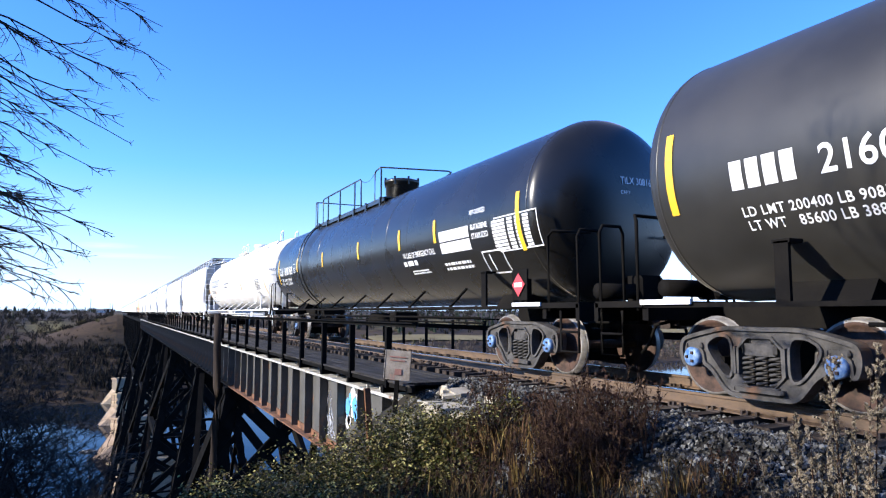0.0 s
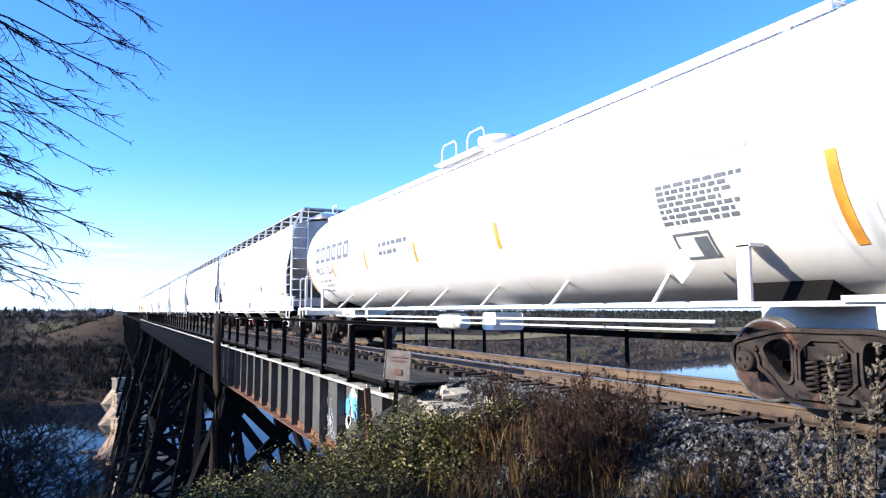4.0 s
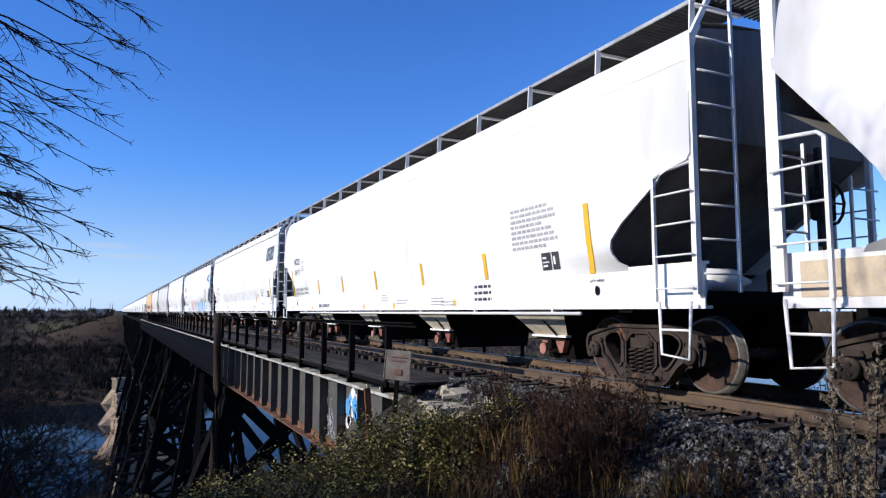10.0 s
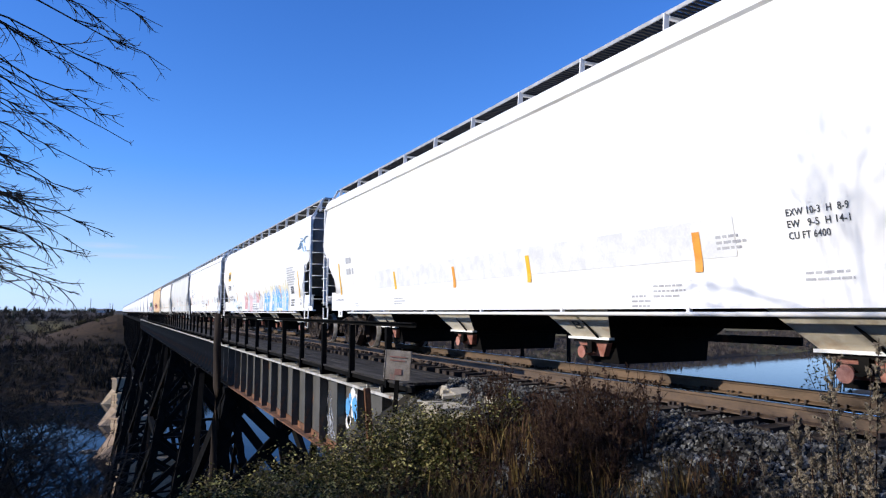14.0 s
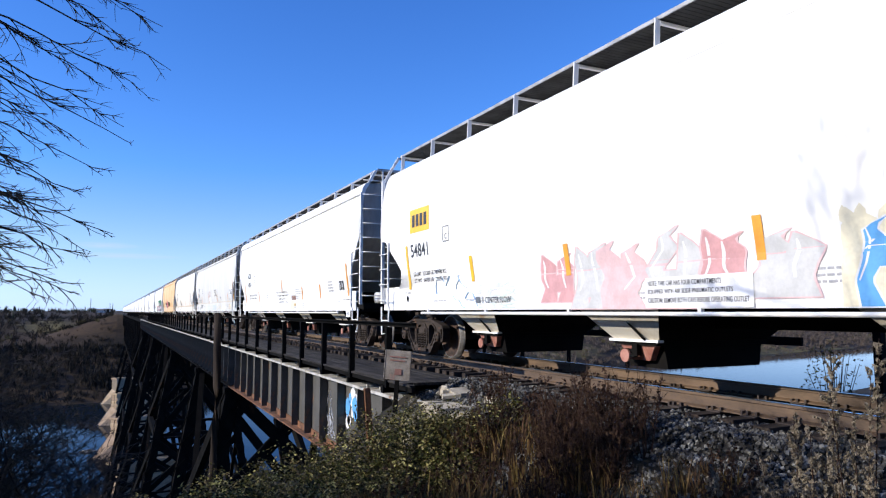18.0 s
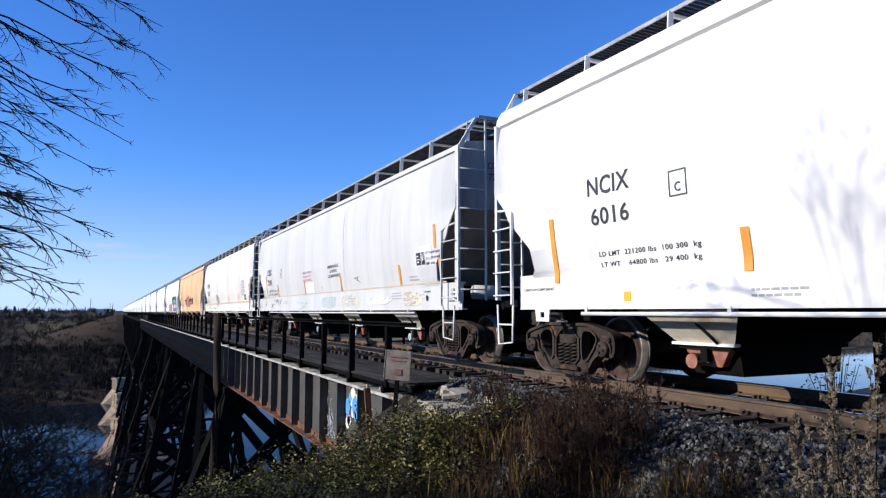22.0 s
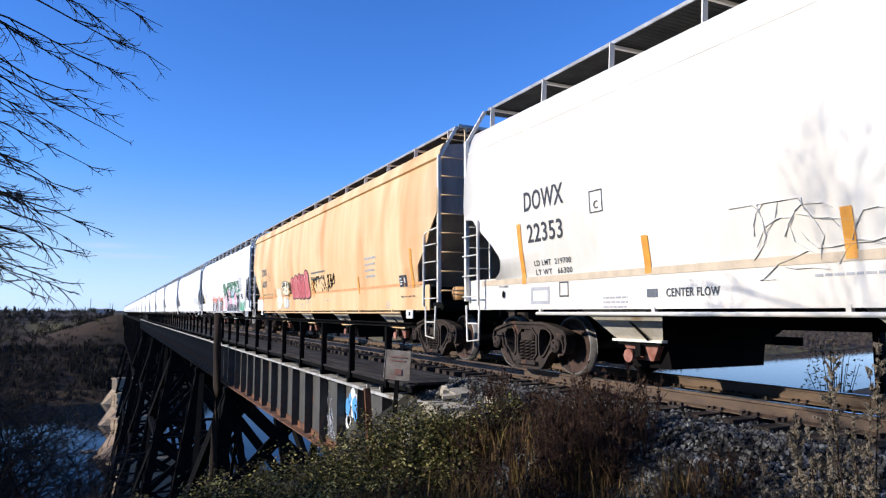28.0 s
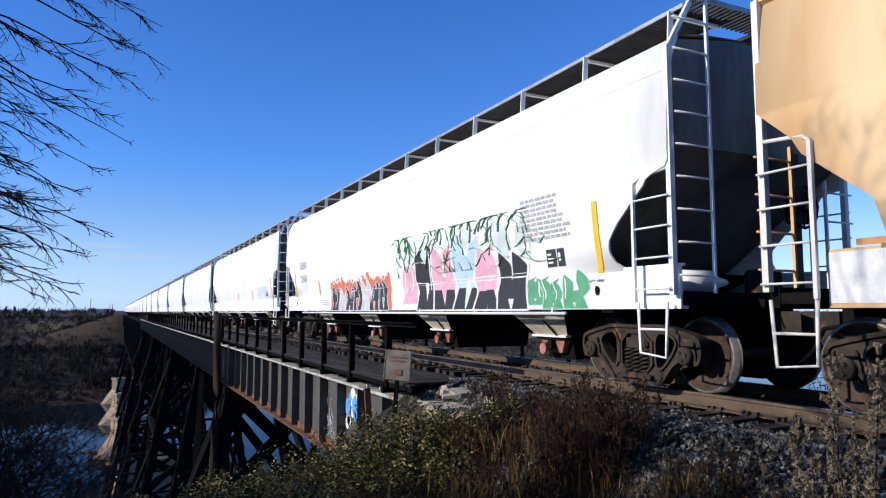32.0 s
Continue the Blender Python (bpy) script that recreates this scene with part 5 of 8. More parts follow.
            el.beam((q * 1.02, ye2, 1.2), (q * 1.02, ye2, top), 0.035, 0.035)
            el = part("end_ladder", el, paint, car)
            z = 1.4
            while z < top:
                part("rung", short_rung, None, el, at=pose(q * 1.28, ye2, z))
                z += 0.38
        add_coupler(car, s * (HL + 0.2), s)
    if full:
        hb = Geo()
        hb.lathe([(-0.03, 0.0001), (-0.03, 0.05), (0.03, 0.05), (0.03, 0.0001)], 8, "y", (0.45, -HL - 0.16, 2.3))
        for k in range(12):
            a = k * math.pi / 6
            b2 = a + math.pi / 6
            hb.tube(((0.45 + 0.27 * math.cos(a), -HL - 0.16, 2.3 + 0.27 * math.sin(a)), (0.45 + 0.27 * math.cos(b2), -HL - 0.16, 2.3 + 0.27 * math.sin(b2))), 0.02, 5)
            if k % 3 == 0:
                hb.tube(((0.45, -HL - 0.16, 2.3), (0.45 + 0.27 * math.cos(a), -HL - 0.16, 2.3 + 0.27 * math.sin(a))), 0.014, 5)
        hb.box((0.45, -HL - 0.07, 2.3), (0.34, 0.14, 0.42), bevel=0.03).beam((0.45, -HL - 0.05, 1.1), (0.45, -HL - 0.05, 3.0), 0.12, 0.06)
        part("hand_brake", hb, M_HATCH, car, "round brake wheel on its housing")
        bc = Geo()
        bc.lathe([(-0.3, 0.02), (-0.28, 0.15), (0.2, 0.15), (0.24, 0.1), (0.5, 0.03)], 12, "x", (-0.7, -HL + 0.5, 1.36))
        part("brake_cylinder", bc, paint, car)
        part("air_valve", Geo().box((0.6, -HL + 0.6, 1.38), (0.4, 0.35, 0.35), bevel=0.05), M_GRIME, car)
    # four bays and their outlet gates
    for k in range(4):
        y = -6.45 + k * 4.02
        g = Geo()
        rings = ((1.53, 1.42, 1.9), (1.04, 1.36, 0.8), (0.6, 1.0, 0.42))
        vs = [(sx * hx, y + sy * hy, z) for z, hx, hy in rings for sx, sy in ((-1, -1), (1, -1), (1, 1), (-1, 1))]
        # faces across the car go black for shade; side faces keep dusty paint
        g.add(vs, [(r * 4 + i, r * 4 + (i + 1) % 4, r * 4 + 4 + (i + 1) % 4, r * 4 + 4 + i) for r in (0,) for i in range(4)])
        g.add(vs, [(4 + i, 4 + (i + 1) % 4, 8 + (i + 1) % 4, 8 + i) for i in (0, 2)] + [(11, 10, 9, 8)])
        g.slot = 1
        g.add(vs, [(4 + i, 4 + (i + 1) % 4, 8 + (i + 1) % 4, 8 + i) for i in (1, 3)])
        part("hopper_bay", g, (M_UNDER, M_BAYDUST), car, "dusty sloping discharge bay, its end faces black for shade")
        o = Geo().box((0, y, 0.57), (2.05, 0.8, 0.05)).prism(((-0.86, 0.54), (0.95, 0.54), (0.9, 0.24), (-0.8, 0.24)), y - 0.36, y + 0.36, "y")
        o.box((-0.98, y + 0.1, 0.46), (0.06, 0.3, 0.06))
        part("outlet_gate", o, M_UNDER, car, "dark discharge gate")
        if full:
            ring = [(0.09 * math.cos(q * 0.4488), 0.09 * math.sin(q * 0.4488)) for q in range(14)]
            disc = Geo()
            disc.add([(-1.07, y + 0.16 + a, 0.4 + b) for a, b in ring] + [(-1.04, y + 0.16 + a, 0.4 + b) for a, b in ring], [tuple(range(14)), tuple(range(27, 13, -1))] + [(q, 14 + q, 14 + (q + 1) % 14, (q + 1) % 14) for q in range(14)])
            part("outlet_cap", disc, cap or M_HANDWHEEL, car, "round outlet cap")
            gate = Geo()
            gate.add([(-1.0, y + 0.36, 0.58), (-1.0, y - 0.36, 0.58), (-0.92, y - 0.16, 0.34), (-0.92, y + 0.2, 0.34), (-0.9, y + 0.36, 0.58), (-0.9, y - 0.36, 0.58), (-0.82, y - 0.16, 0.34), (-0.82, y + 0.2, 0.34)],
                     [(0, 3, 2, 1), (4, 5, 6, 7), (0, 1, 5, 4), (2, 3, 7, 6), (1, 2, 6, 5), (0, 4, 7, 3)])
            part("gate_body", gate, M_HANDWHEEL, car, "faded red gate plate")
            part("gate_flange", Geo().box((-1.02, y, 0.605), (0.1, 0.94, 0.035)), paint, car)
            part("gate_valve", Geo().box((-1.02, y - 0.02, 0.48), (0.08, 0.1, 0.16)).box((-1.03, y + 0.14, 0.4), (0.05, 0.3, 0.03)), M_UNDER, car)
            part("gate_crank", Geo().tube(((-1.2, y - 0.05, 0.86), (-1.08, y - 0.25, 0.62)), 0.018, 5), M_UNDER, car)
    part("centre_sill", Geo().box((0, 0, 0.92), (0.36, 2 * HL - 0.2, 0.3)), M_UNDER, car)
    for s in (-1, 1):
        add_truck(car, s * min(HL - 1.25, 8.55), "grime", "grime", full)
    return car


# ---- tank car ----
def build_tank(name, label, paint, half, radius, centre, frame_paint, black, full=True, bulge=0.7, square=2.0):
    """half: half length of the shell without its heads; bulge and square shape the heads."""
    car = thing(name, label, "tank car", "cars of the freight train")
    head = 0.7
    prof = []
    straight = half + head - bulge
    for k in range(0, 17):
        a = k * math.pi / 32
        prof.append((-straight - bulge * math.cos(a) ** (2 / square), max(0.001, radius * math.sin(a) ** (2 / square))))
    shell = prof + [(-half * 0.5, radius), (0, radius), (half * 0.5, radius)] + [(-a, r) for a, r in reversed(prof)]
    g = Geo().lathe(shell, 72, "y", (0, 0, centre))
    part("tank_shell", g, paint, car)
    for y in (-straight, -half * 0.34, half * 0.34, straight):
        seams = Geo().lathe([(y - 0.02, radius - 0.01), (y - 0.015, radius + 0.005), (y + 0.015, radius + 0.005), (y + 0.02, radius - 0.01)], 72, "y", (0, 0, centre))
        part("weld_seam", seams, paint, car)
    end = half + head + 0.75
    for s in (-1, 1):
        part("stub_sill", Geo().box((0, s * (end - 1.9), 0.93), (0.4, 3.4, 0.26)), frame_paint if not black else M_UNDER, car)
        # bar along the foot of the tank
        rail = Geo().box((s * 1.46, 0, 1.06), (0.05, 2 * end - 1.6, 0.05))
        n = 7
        for k in range(n):
            y = -half + 2.9 + k * (2 * half - 5.8) / (n - 1)
            for d in (-0.24,):
                rail.beam((s * 1.46, y + d, 1.07), (s * math.sqrt(max(0.1, radius ** 2 - (centre - 1.45) ** 2)), y, 1.45), 0.04, 0.04)
        part("side_rail", rail, frame_paint, car)
        y0 = s * (half - 1.35)
        for q in (-1, 1):
            part("saddle_strap", Geo().box((q * 1.42, y0, 1.36), (0.04, 0.16, 0.64)).box((q * 1.34, y0, 1.68), (0.2, 0.2, 0.04)), frame_paint, car)
        sad = Geo().prism(((-0.9, 1.05), (0.9, 1.05), (0.7, centre - radius * 0.85), (-0.7, centre - radius * 0.85)), y0 - 0.5, y0 + 0.5, "y")
        part("saddle", sad, M_UNDER, car)
        plat = Geo().box((0, s * (end - 0.45), 1.08), (3.0, 0.9, 0.08)).box((0, s * (end - 0.02), 0.98), (3.0, 0.08, 0.24)).box((0, s * (end - 0.9), 0.98), (2.9, 0.1, 0.2))
        part("end_platform", plat, frame_paint, car)
        part("sill_marker", Geo().box((-1.52, s * (end - 1.3), 1.1), (0.03, 0.8, 0.06)), M_WHITEINK, car)
        for q in (-1, 1):
            hr = Geo()
            ya, yb = s * (end - 0.06), s * (end - 0.78)
            hr.tube(((q * 1.45, yb, 1.0), (q * 1.45, yb, 2.12), (q * 1.42, yb + s * 0.06, 2.2), (q * 0.75, yb + s * 0.12, 2.2)), 0.024, 6)
            hr.tube(((q * 1.45, ya, 0.98), (q * 1.45, ya, 2.05), (q * 1.4, ya, 2.15), (q * 1.1, ya, 2.15), (q * 1.05, ya, 2.05), (q * 1.05, ya, 0.98)), 0.024, 6)
            part("end_handrail", hr, frame_paint, car)
            st = Geo().tube(((q * 1.45, ya, 1.0), (q * 1.45, ya, 0.42), (q * 1.45, ya - s * 0.42, 0.42), (q * 1.45, ya - s * 0.42, 1.0)), 0.022, 6)
            st.tube(((q * 1.45, ya, 0.7), (q * 1.45, ya - s * 0.42, 0.7)), 0.018, 6)
            part("sill_step", st, frame_paint, car)
        part("brake_gear", Geo().box((0.2, s * (end - 0.55), 1.35), (0.5, 0.4, 0.4), bevel=0.05).lathe([(-0.35, 0.12), (0.35, 0.12)], 10, "x", (-0.4, s * (end - 0.5), 1.3)), M_UNDER if black else M_GRIME, car)
        add_coupler(car, s * (end + 0.05), s)
        add_truck(car, s * (half - 0.75), "grey" if black else "grime", "blue" if black else "grime")
    under = Geo().lathe([(-0.55, 0.2), (0.55, 0.2)], 12, "y", (0.3, 2.2, 0.75)).box((-0.3, -1.2, 0.8), (0.7, 0.5, 0.35), bevel=0.04)
    under.tube(((-1.15, -half + 2, 0.87), (-1.15, half - 2, 0.87)), 0.025, 6).tube(((-0.5, -half + 3, 0.75), (-0.5, half - 3, 0.75)), 0.02, 6)
    part("brake_rigging", under, M_UNDER if black else frame_paint, car)
    return car


def tank_ladder(car, y, radius, centre, mat, low=1.0, wide=0.42):
    r = radius * 1.07
    ladder = None
    arc = [math.pi + 1.0 - 0.14 * k for k in range(17)]
    for o in (-wide / 2, wide / 2):
        foot = (r * math.cos(arc[0]), y + o, low - 0.4)
        pts = [foot] + [(r * math.cos(a), y + o, centre + r * math.sin(a)) for a in arc]
        stile = part("stile" if ladder else "ladder", Geo().tube(pts, 0.022, 5), mat, ladder or car)
        ladder = ladder or stile
    rung = Geo().tube(((0, -wide / 2, 0), (0, wide / 2, 0)), 0.014, 5).mesh("rung", mat)
    for k in range(2):
        part("rung", rung, None, ladder, at=pose(r * math.cos(arc[0]), y, low - 0.3 + 0.34 * k))
    for k in range(10):
        a = math.pi + 0.9 - 0.225 * k
        part("rung", rung, None, ladder, at=pose(r * math.cos(a), y, centre + r * math.sin(a)))


def tank_dome(car, y, radius, centre, mat, length=4.4, y_off=0.0, arch=False):
    top = centre + radius
    g = Geo().lathe([(-0.2, 0.42), (0.34, 0.42), (0.35, 0.46), (0.46, 0.46), (0.48, 0.4), (0.5, 0.001)], 20, "z", (0, y, top))
    part("dome", g, mat, car, "round manway dome with bolted lid")
    p = Geo()
    for s in (-1, 1):
        p.box((s * 0.93, y + y_off, top - 0.05), (0.32, length, 0.035))
        for k in range(3):
            p.beam((s * 0.85, y + y_off + (k - 1) * length * 0.45, top - 0.06), (s * 0.75, y + y_off + (k - 1) * length * 0.45, top - 0.35), 0.05)
    part("dome_platform", p, mat, car)
    r = Geo()
    a, b = y + y_off - length / 2, y + y_off + length / 2
    if arch:
        for s in (-1, 1):
            for yy in (a, b - 0.7):
                r.tube(((s * 0.9, yy, top - 0.1), (s * 0.9, yy, top + 0.3), (s * 0.9, yy + 0.1, top + 0.4), (s * 0.9, yy + 0.6, top + 0.4), (s * 0.9, yy + 0.7, top + 0.3), (s * 0.9, yy + 0.7, top - 0.1)), 0.02, 6)
        part("dome_railing", r, mat, car)
        return
    for s in (-1, 1):
        n = 5
        for k in range(n):
            yy = lerp(a, b, k / (n - 1))
            r.tube(((s * 1.08, yy, top - 0.05), (s * 1.08, yy, top + 0.62)), 0.018, 5)
        for z in (0.62, 0.28):
            r.tube(((s * 1.08, a, top + z), (s * 1.08, b, top + z)), 0.018, 5)
    part("dome_railing", r, mat, car)


# ---- plants ----
def limb(g, rnd, start, way, length, radius, level, droop, sides=4, twigs=5, tips=None, child=(0.28, 0.5)):
    """One branch as a bent tapering tube, with smaller ones growing from it."""
    n = 6 if level < 2 else 4
    p, d = Vector(start), Vector(way).normalized()
    pts = [p.copy()]
    for i in range(n):
        d = (d + Vector((rnd.uniform(-0.16, 0.16), rnd.uniform(-0.16, 0.16), rnd.uniform(-0.12, 0.12) - droop * (1 - 1.5 * i / n)))).normalized()
        p = p + d * (length / n)
        pts.append(p.copy())
    g.tube(pts, radius, sides if level < 2 else 3, radius * 0.35, cap=False)
    if tips is not None and level >= 2:
        tips.append((pts[-1], d))
    if level < 3:
        for k in range(twigs):
            u = rnd.uniform(0.2, 0.97) * n
            i = min(n - 1, int(u))
            q = pts[i].lerp(pts[i + 1], u - i)
            dd = (pts[i + 1] - pts[i]).normalized()
            side = Vector((rnd.uniform(-1, 1), rnd.uniform(-1, 1), rnd.uniform(-0.7, 0.8))).normalized()
            limb(g, rnd, q, dd * 0.9 + side * 0.75, length * rnd.uniform(*child), max(0.0035, radius * rnd.uniform(0.3, 0.5)), level + 1, droop * 0.5, sides, max(2, twigs - 1) if level > 1 or twigs < 8 else 5, tips, (0.28, 0.5))


def bare_tree(x, y, height, seed, label, reach=(), spread=1.0, limbs=14, thick=0.11, fork=0.15, rise=(0.25, 0.9)):
    rnd = random.Random(seed)
    t = thing("bare_tree", label, "tree", "leafless trees on the bank", at=pose(x, y, ground_z(x, y) - 0.05))
    base = ground_z(x, y) - 0.05
    g = Geo()
    pts = [(0.1 * math.sin(k * 1.3 + seed) * k / 8, 0.1 * math.cos(k + seed) * k / 8, height * k / 8) for k in range(9)]
    g.tube(pts, thick, 9, thick * 0.2)
    part("trunk", g, M_BARK, t)
    for k in range(limbs):
        g = Geo()
        z = height * lerp(fork, 0.97, k / max(1, limbs - 1))
        a = k * 2.4 + rnd.uniform(-0.4, 0.4)
        ln = height * 0.42 * spread * (1.1 - 0.6 * z / height) * rnd.uniform(0.8, 1.15)
        limb(g, rnd, (0, 0, z), (math.cos(a), math.sin(a), rnd.uniform(*rise)), ln, thick * 0.36 * (1.1 - 0.7 * z / height), 1, -0.02)
        part("limb", g, M_TWIG, t)
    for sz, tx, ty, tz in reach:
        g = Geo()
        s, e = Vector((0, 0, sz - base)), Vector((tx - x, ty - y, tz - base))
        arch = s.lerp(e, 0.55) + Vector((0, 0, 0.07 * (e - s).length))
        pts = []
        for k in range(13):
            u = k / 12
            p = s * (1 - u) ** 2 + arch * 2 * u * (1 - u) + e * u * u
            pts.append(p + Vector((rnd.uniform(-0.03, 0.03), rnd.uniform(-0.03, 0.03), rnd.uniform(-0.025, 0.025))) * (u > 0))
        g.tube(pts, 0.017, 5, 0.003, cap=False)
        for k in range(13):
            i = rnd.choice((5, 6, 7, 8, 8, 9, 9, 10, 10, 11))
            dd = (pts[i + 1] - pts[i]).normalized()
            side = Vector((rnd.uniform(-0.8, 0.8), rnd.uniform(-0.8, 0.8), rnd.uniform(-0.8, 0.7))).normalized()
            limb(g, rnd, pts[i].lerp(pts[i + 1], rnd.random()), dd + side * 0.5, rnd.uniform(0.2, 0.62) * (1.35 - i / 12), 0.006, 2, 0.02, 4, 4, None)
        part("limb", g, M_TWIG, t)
    return t


def leafy_shrub(x, y, rad, height, leaves, seed, mats, label, size=0.05, name="leafy_shrub"):
    rnd = random.Random(seed)
    z0 = ground_z(x, y) - 0.04
    t = thing(name, label, "shrub", "shrubs before the bridge", at=pose(x, y, z0))
    g = Geo()
    for k in range(16):
        a, r = rnd.uniform(0, 6.28), rad * rnd.uniform(0.2, 0.95)
        h = height * rnd.uniform(0.6, 1.0)
        mid = (0.45 * r * math.cos(a), 0.45 * r * math.sin(a), h * 0.55)
        g.tube(((0.08 * math.cos(a), 0.08 * math.sin(a), 0), mid, (r * math.cos(a), r * math.sin(a), h)), 0.012, 4, 0.004, cap=False)
    part("branching", g, M_TWIG, t)
    clumps = [(rad * math.sqrt(rnd.random()) * math.cos(a), rad * math.sqrt(rnd.random()) * math.sin(a), height * rnd.uniform(0.25, 1.02)) for a in [rnd.uniform(0, 6.28) for _ in range(26)]]
    gs = [Geo(), Geo()]
    for k in range(leaves):
        c = rnd.choice(clumps)
        px, py, pz = (c[i] + rnd.gauss(0, 0.13 * rad + 0.03) for i in range(3))
        shrink = 1 - 0.35 * max(0, pz / height) ** 2
        px, py, pz = px * shrink, py * shrink, max(0.03, pz)
        s = size * rnd.uniform(0.55, 1.25)
        a, tilt, roll = rnd.uniform(0, 6.28), rnd.uniform(-0.9, 0.7), rnd.uniform(-0.8, 0.8)
        m = Matrix.Translation((px, py, pz)) @ Euler((roll, tilt, a)).to_matrix().to_4x4()
        # yellow leaves grow commoner upwards, as sunlight on the shrub's top
        gs[1 if rnd.random() < 0.26 * (0.4 + pz / height) else 0].add(((0, 0, 0), (s * 0.55, s * 0.32, s * 0.1), (s * 1.1, 0, -0.12 * s), (s * 0.55, -s * 0.32, s * 0.1), (s * 0.55, 0, -0.03 * s)), ((0, 4, 1), (1, 4, 2), (2, 4, 3), (3, 4, 0)), m)
    part("foliage", gs[0], mats[0], t, "dense dull green leaves")
    part("yellowed_leaves", gs[1], mats[1], t, "yellow leaves, commoner towards the sunlit top")
    return t


def dead_weed(x, y, height, seed, stems=13, mat=None, plume=False, rad=0.25):
    rnd = random.Random(seed)
    t = thing("dead_weed" if not plume else "plumed_weed", "dry brown branching weed stalks" if not plume else "pale grey feathery dead weed with seed plumes", "weed", "dead weeds beside the track", at=pose(x, y, ground_z(x, y) - 0.03))
    g, f = Geo(), Geo()
    for k in range(stems):
        a, r = rnd.uniform(0, 6.28), rad * rnd.uniform(0.1, 1)
        h = height * rnd.uniform(0.6, 1.0)
        lean = Vector((r * math.cos(a) * 1.2, r * math.sin(a) * 1.2, h))
        b = Vector((r * 0.4 * math.cos(a), r * 0.4 * math.sin(a), 0))
        p1 = b + lean * 0.5 + Vector((rnd.uniform(-0.03, 0.03), rnd.uniform(-0.03, 0.03), 0))
        g.tube((b, p1, b + lean), 0.006 if not plume else 0.008, 3, 0.002, cap=False)
        for j in range(9 if not plume else 40):
            u = rnd.uniform(0.35, 1.0)
            q = b + lean * u
            ln = height * rnd.uniform(0.08, 0.2) * (1.25 - u) + 0.03 if not plume else rnd.uniform(0.03, 0.09)
            dv = Vector((rnd.uniform(-1, 1), rnd.uniform(-1, 1), rnd.uniform(0.3, 1.4))).normalized() * ln
            g.tube((q, q + dv), 0.003, 3, 0.0015, cap=False)
            for i in range(4 if not plume else 80):
                c = q + dv * rnd.uniform(0.2, 1.05)
                s = rnd.uniform(0.006, 0.014) if not plume else rnd.uniform(0.0035, 0.008)
                o = [Vector((rnd.gauss(0, s), rnd.gauss(0, s), rnd.gauss(0, s * 1.2))) for _ in range(3)]
                f.add([c + v for v in o], [(0, 1, 2)])
    part("branching", g, M_WEED, t)
    part("foliage", f, mat or M_WEED, t)
    return t


def grass_tuft(x, y, height, n, seed, mat, rad=0.3):
    rnd = random.Random(seed)
    t = thing("grass_tuft", "tuft of dry golden brown grass", "grass", "grass tufts before the bridge", at=pose(x, y, ground_z(x, y) - 0.03))
    g = Geo()
    for k in range(n):
        a, r = rnd.uniform(0, 6.28), rad * math.sqrt(rnd.random())
        px, py = r * math.cos(a), r * math.sin(a)
        h = height * rnd.uniform(0.4, 1.0)
        b = rnd.uniform(0, 6.28)
        lean = rnd.uniform(0.1, 0.5) * h
        w = rnd.uniform(0.004, 0.009)
        ux, uy = math.cos(b + 1.57) * w, math.sin(b + 1.57) * w
        mx, my = px + lean * 0.35 * math.cos(b), py + lean * 0.35 * math.sin(b)
        g.add([(px - ux, py - uy, 0), (px + ux, py + uy, 0), (mx + ux, my + uy, h * 0.6), (mx - ux, my - uy, h * 0.6), (px + lean * math.cos(b), py + lean * math.sin(b), h)], [(0, 1, 2, 3), (3, 2, 4)])
    part("grass", g, mat, t)
    return t


def brush(name, label, spots, mat, seed, blades=17):
    """Far leafless thicket: many ragged upright sprays in one mesh."""
    rnd = random.Random(seed)
    g = Geo()
    for x, y, h in spots:
        z = ground_z(x, y)
        for k in range(blades):
            a = rnd.uniform(0, 6.28)
            w = h * rnd.uniform(0.015, 0.06)
            top = Vector((h * rnd.uniform(-0.45, 0.45), h * rnd.uniform(-0.45, 0.45), h * rnd.uniform(0.55, 1.05)))
            b = Vector((x + rnd.uniform(-0.25, 0.25) * h, y + rnd.uniform(-0.25, 0.25) * h, z - 0.2))
            s = Vector((math.cos(a) * w, math.sin(a) * w, 0))
            g.add([b, b + top * 0.6 - s, b + top, b + top * 0.5 + s], [(0, 1, 2, 3)])
    tagged(part(name, g, mat), label, "thicket", kind="stuff")


def conifers(spots, seed, name="far_conifers", label="dark conifers along the far plateau"):
    rnd = random.Random(seed)
    g = Geo()
    for x, y, h in spots:
        z = ground_z(x, y) - 0.5
        for k in range(4):
            r, lo, hi = h * (0.24 - 0.045 * k), h * (0.08 + 0.22 * k), h * (0.42 + 0.2 * k)
            pts = [(x + r * rnd.uniform(0.7, 1.2) * math.cos(j * 1.05), y + r * rnd.uniform(0.7, 1.2) * math.sin(j * 1.05), z + lo + rnd.uniform(-0.05, 0.05) * h) for j in range(6)] + [(x, y, z + hi)]
            g.add(pts, [(j, (j + 1) % 6, 6) for j in range(6)])
    tagged(part(name, g, M_CONIFER), label, "trees", kind="stuff")


